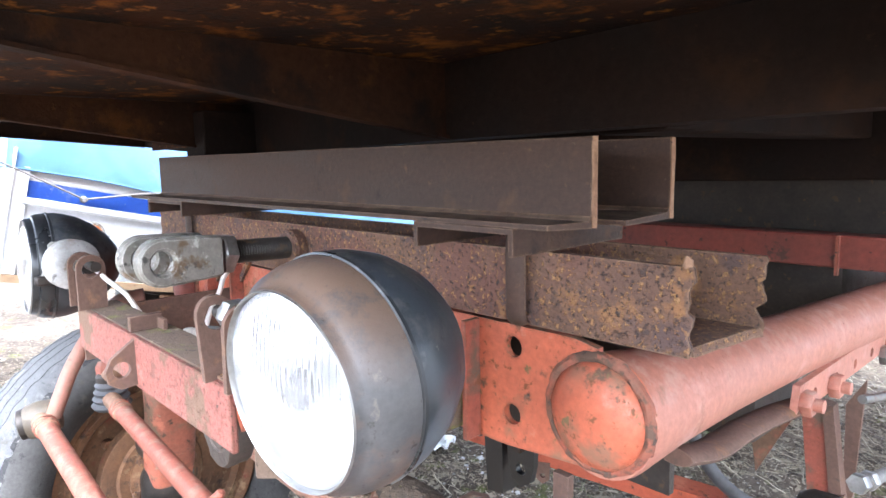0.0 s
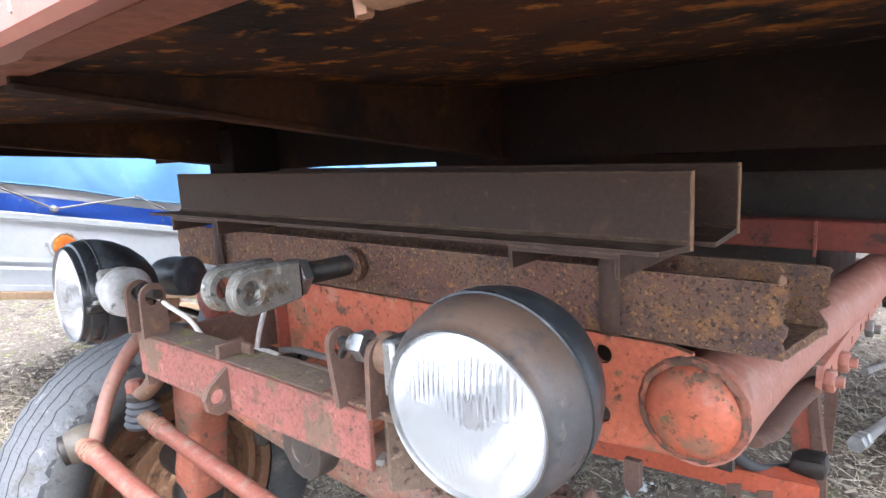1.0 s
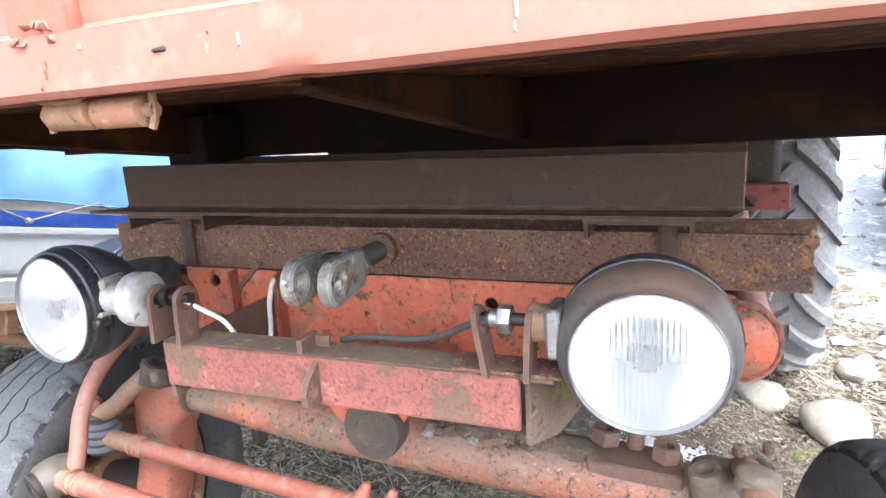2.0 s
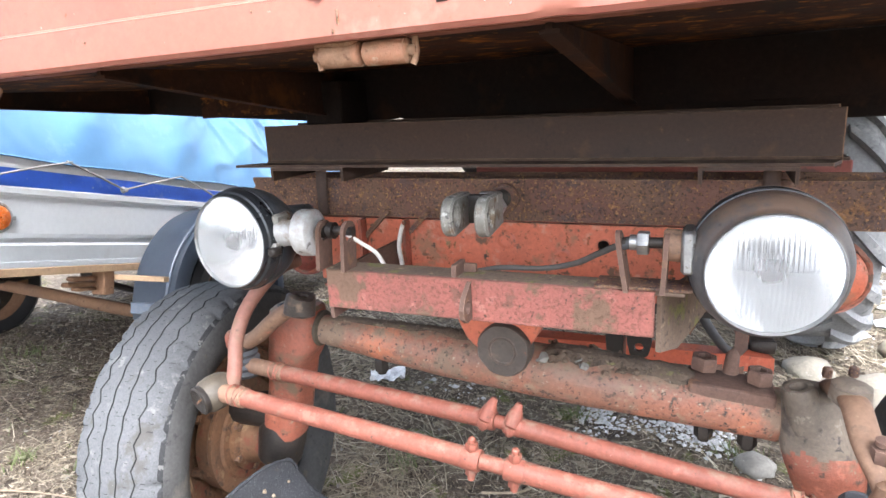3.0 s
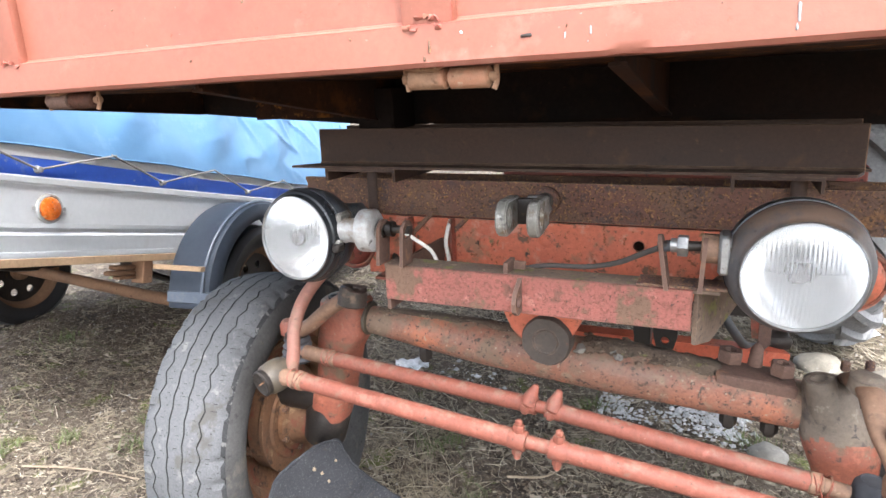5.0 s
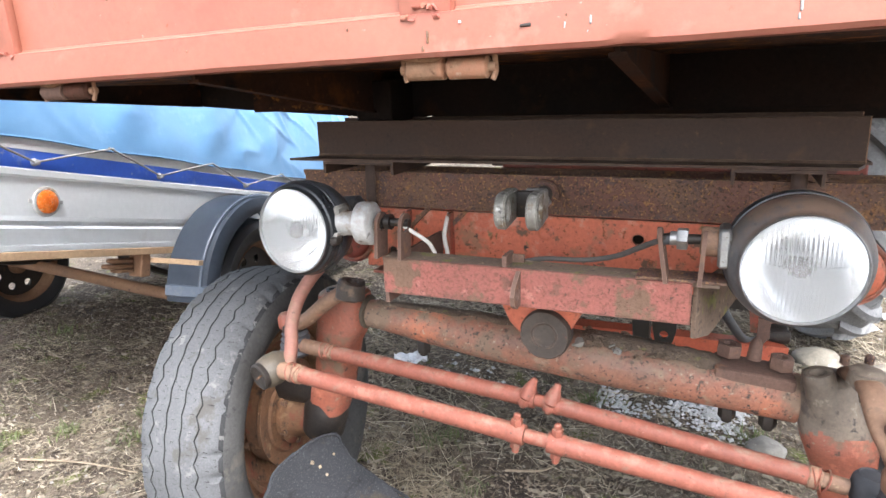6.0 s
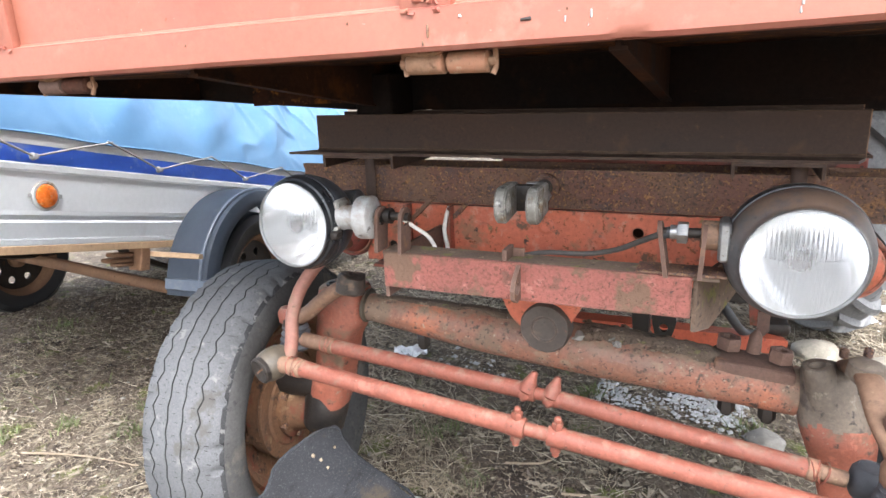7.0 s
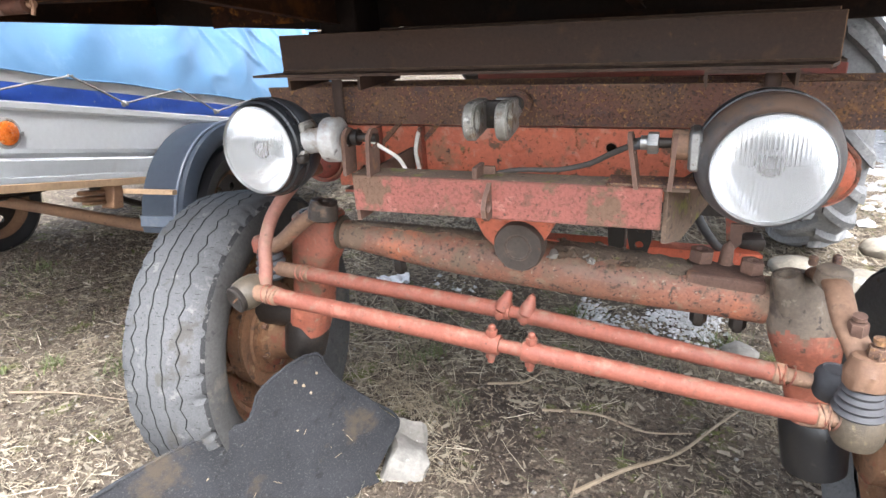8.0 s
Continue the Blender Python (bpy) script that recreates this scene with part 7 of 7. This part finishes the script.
# ---- silver car parked in the open ----
def parked_car(at, turn):
    """A saloon car: pressed body with wheel arches, glasshouse, bumpers, lamps and wheels."""
    car = thing("parked_car", at, "silver saloon car parked on wet gravel", "car")
    xf = Matrix.Translation(at) @ pose(0, 0, 0, 0, 0, turn)
    L, W, R = 4.1, 1.64, 0.30

    def cp_(name, bm, mat, parent=car, label="", angle=38):
        return part(name, bm, mat, parent, label, xf, angle)

    def arch(cx):
        return [(cx + 0.36 * math.cos(radians(a_)), 0.30 + 0.36 * math.sin(radians(a_))) for a_ in range(180, -1, -15)]

    low = [(-2.02, 0.28)] + [(x, max(z, 0.24)) for x, z in arch(-1.25)] + [(x, max(z, 0.24)) for x, z in arch(1.22)] + [(2.0, 0.26)]
    top = [(2.05, 0.5), (2.0, 0.68), (1.75, 0.80), (0.9, 0.90), (-1.2, 0.93), (-1.95, 0.88), (-2.06, 0.62)]
    body = plate(low + top, W, Matrix(((1, 0, 0, 0), (0, 0, 1, -W / 2), (0, 1, 0, 0), (0, 0, 0, 1))), (), 0.03)
    shell = cp_("body", body, "car_silver", label="silver painted body")
    roof = bmesh.new()
    rows_ = []
    for x, z, w in ((1.0, 0.885, 0.74), (0.25, 1.34, 0.60), (-0.2, 1.40, 0.58), (-0.9, 1.36, 0.58), (-1.55, 0.92, 0.70)):
        rows_.append([roof.verts.new((x, -w, z)), roof.verts.new((x, w, z))])
    for a_, b_ in zip(rows_, rows_[1:]):
        roof.faces.new((a_[0], a_[1], b_[1], b_[0]))
    for k in (0, 1):
        roof.faces.new([r_[k] for r_ in rows_])
    roof.faces.new([rows_[0][0], rows_[0][1], rows_[-1][1], rows_[-1][0]])
    glass_house = cp_("glasshouse", roof, "car_dark", shell, "dark side and screen glass", 20)
    cp_("roof_skin", block(-0.88, 0.22, -0.585, 0.585, 1.375, 1.415, 0.02, 2), "car_silver", shell)
    for s_ in (-1, 1):
        cp_("door_seam", block(-0.06, -0.05, s_ * 0.82 - 0.004, s_ * 0.82 + 0.004, 0.32, 0.90), "car_dark", shell)
        cp_("side_trim", block(-0.85, 0.82, s_ * 0.82 - 0.012, s_ * 0.82 + 0.012, 0.55, 0.60, 0.004), "car_dark", shell)
        cp_("door_handle", block(-0.28, -0.12, s_ * 0.82 - 0.02, s_ * 0.82 + 0.02, 0.76, 0.79, 0.006), "car_dark", shell)
        cp_("headlamp", block(1.9, 2.03, s_ * 0.58 - 0.16, s_ * 0.58 + 0.16, 0.58, 0.70, 0.02), "alu", shell)
    cp_("bumper", block(1.92, 2.12, -0.80, 0.80, 0.36, 0.52, 0.04, 2), "car_dark")
    cp_("bumper", block(-2.14, -1.94, -0.80, 0.80, 0.36, 0.52, 0.04, 2), "car_dark")
    for cx in (-1.25, 1.22):
        for s_ in (-1, 1):
            c_, a_ = Vector((cx, s_ * 0.72, R)), Vector((0, s_, 0))
            wheel = cp_("wheel", lathe([(-0.08, 0.19), (-0.09, 0.27), (-0.06, 0.297), (0.06, 0.297), (0.09, 0.27), (0.08, 0.19)], c_, c_ + a_, 40, False), "tyre_side")
            cp_("hubcap", lathe([(0.075, 0.195), (0.085, 0.18), (0.07, 0.12), (0.085, 0.05), (0.08, 0.0)], c_, c_ + a_, 32, False), "car_silver", wheel, "silver wheel cover")
            cp_("arch_liner", lathe([(-0.2, 0.36), (0.07, 0.36)], c_, c_ + a_, 32, False), "car_dark", wheel)
    return car


parked_car((2.74, 5.25, ground_z(2.74, 5.25) + 0.004), -101)

# rail fence far behind
for k in range(7):
    p0 = Vector((2.6 + 1.5 * k, 14.0 + 0.25 * k, 0))
    f_ = thing("rail_fence", p0, "greyed wooden rail fence section far away", "fence", "fence sections")
    part("post", block(p0.x - 0.05, p0.x + 0.05, p0.y - 0.05, p0.y + 0.05, -0.05, 1.25, 0.01), "hay", f_)
    for z in (0.5, 0.95):
        part("rail", sweep([(p0.x, p0.y - 0.06, z), (p0.x + 0.75, p0.y + 0.06, z - 0.02), (p0.x + 1.5, p0.y + 0.19, z)], 0.045, 6, 3, 0.5), "hay", f_)
crumbs("slush", 2500, (0.95, 4.0, 1.6, 9.0), "snow", (0.01, 0.06), "patchy grey-white slush on open ground", "slush", 25, (1.2, -0.1))
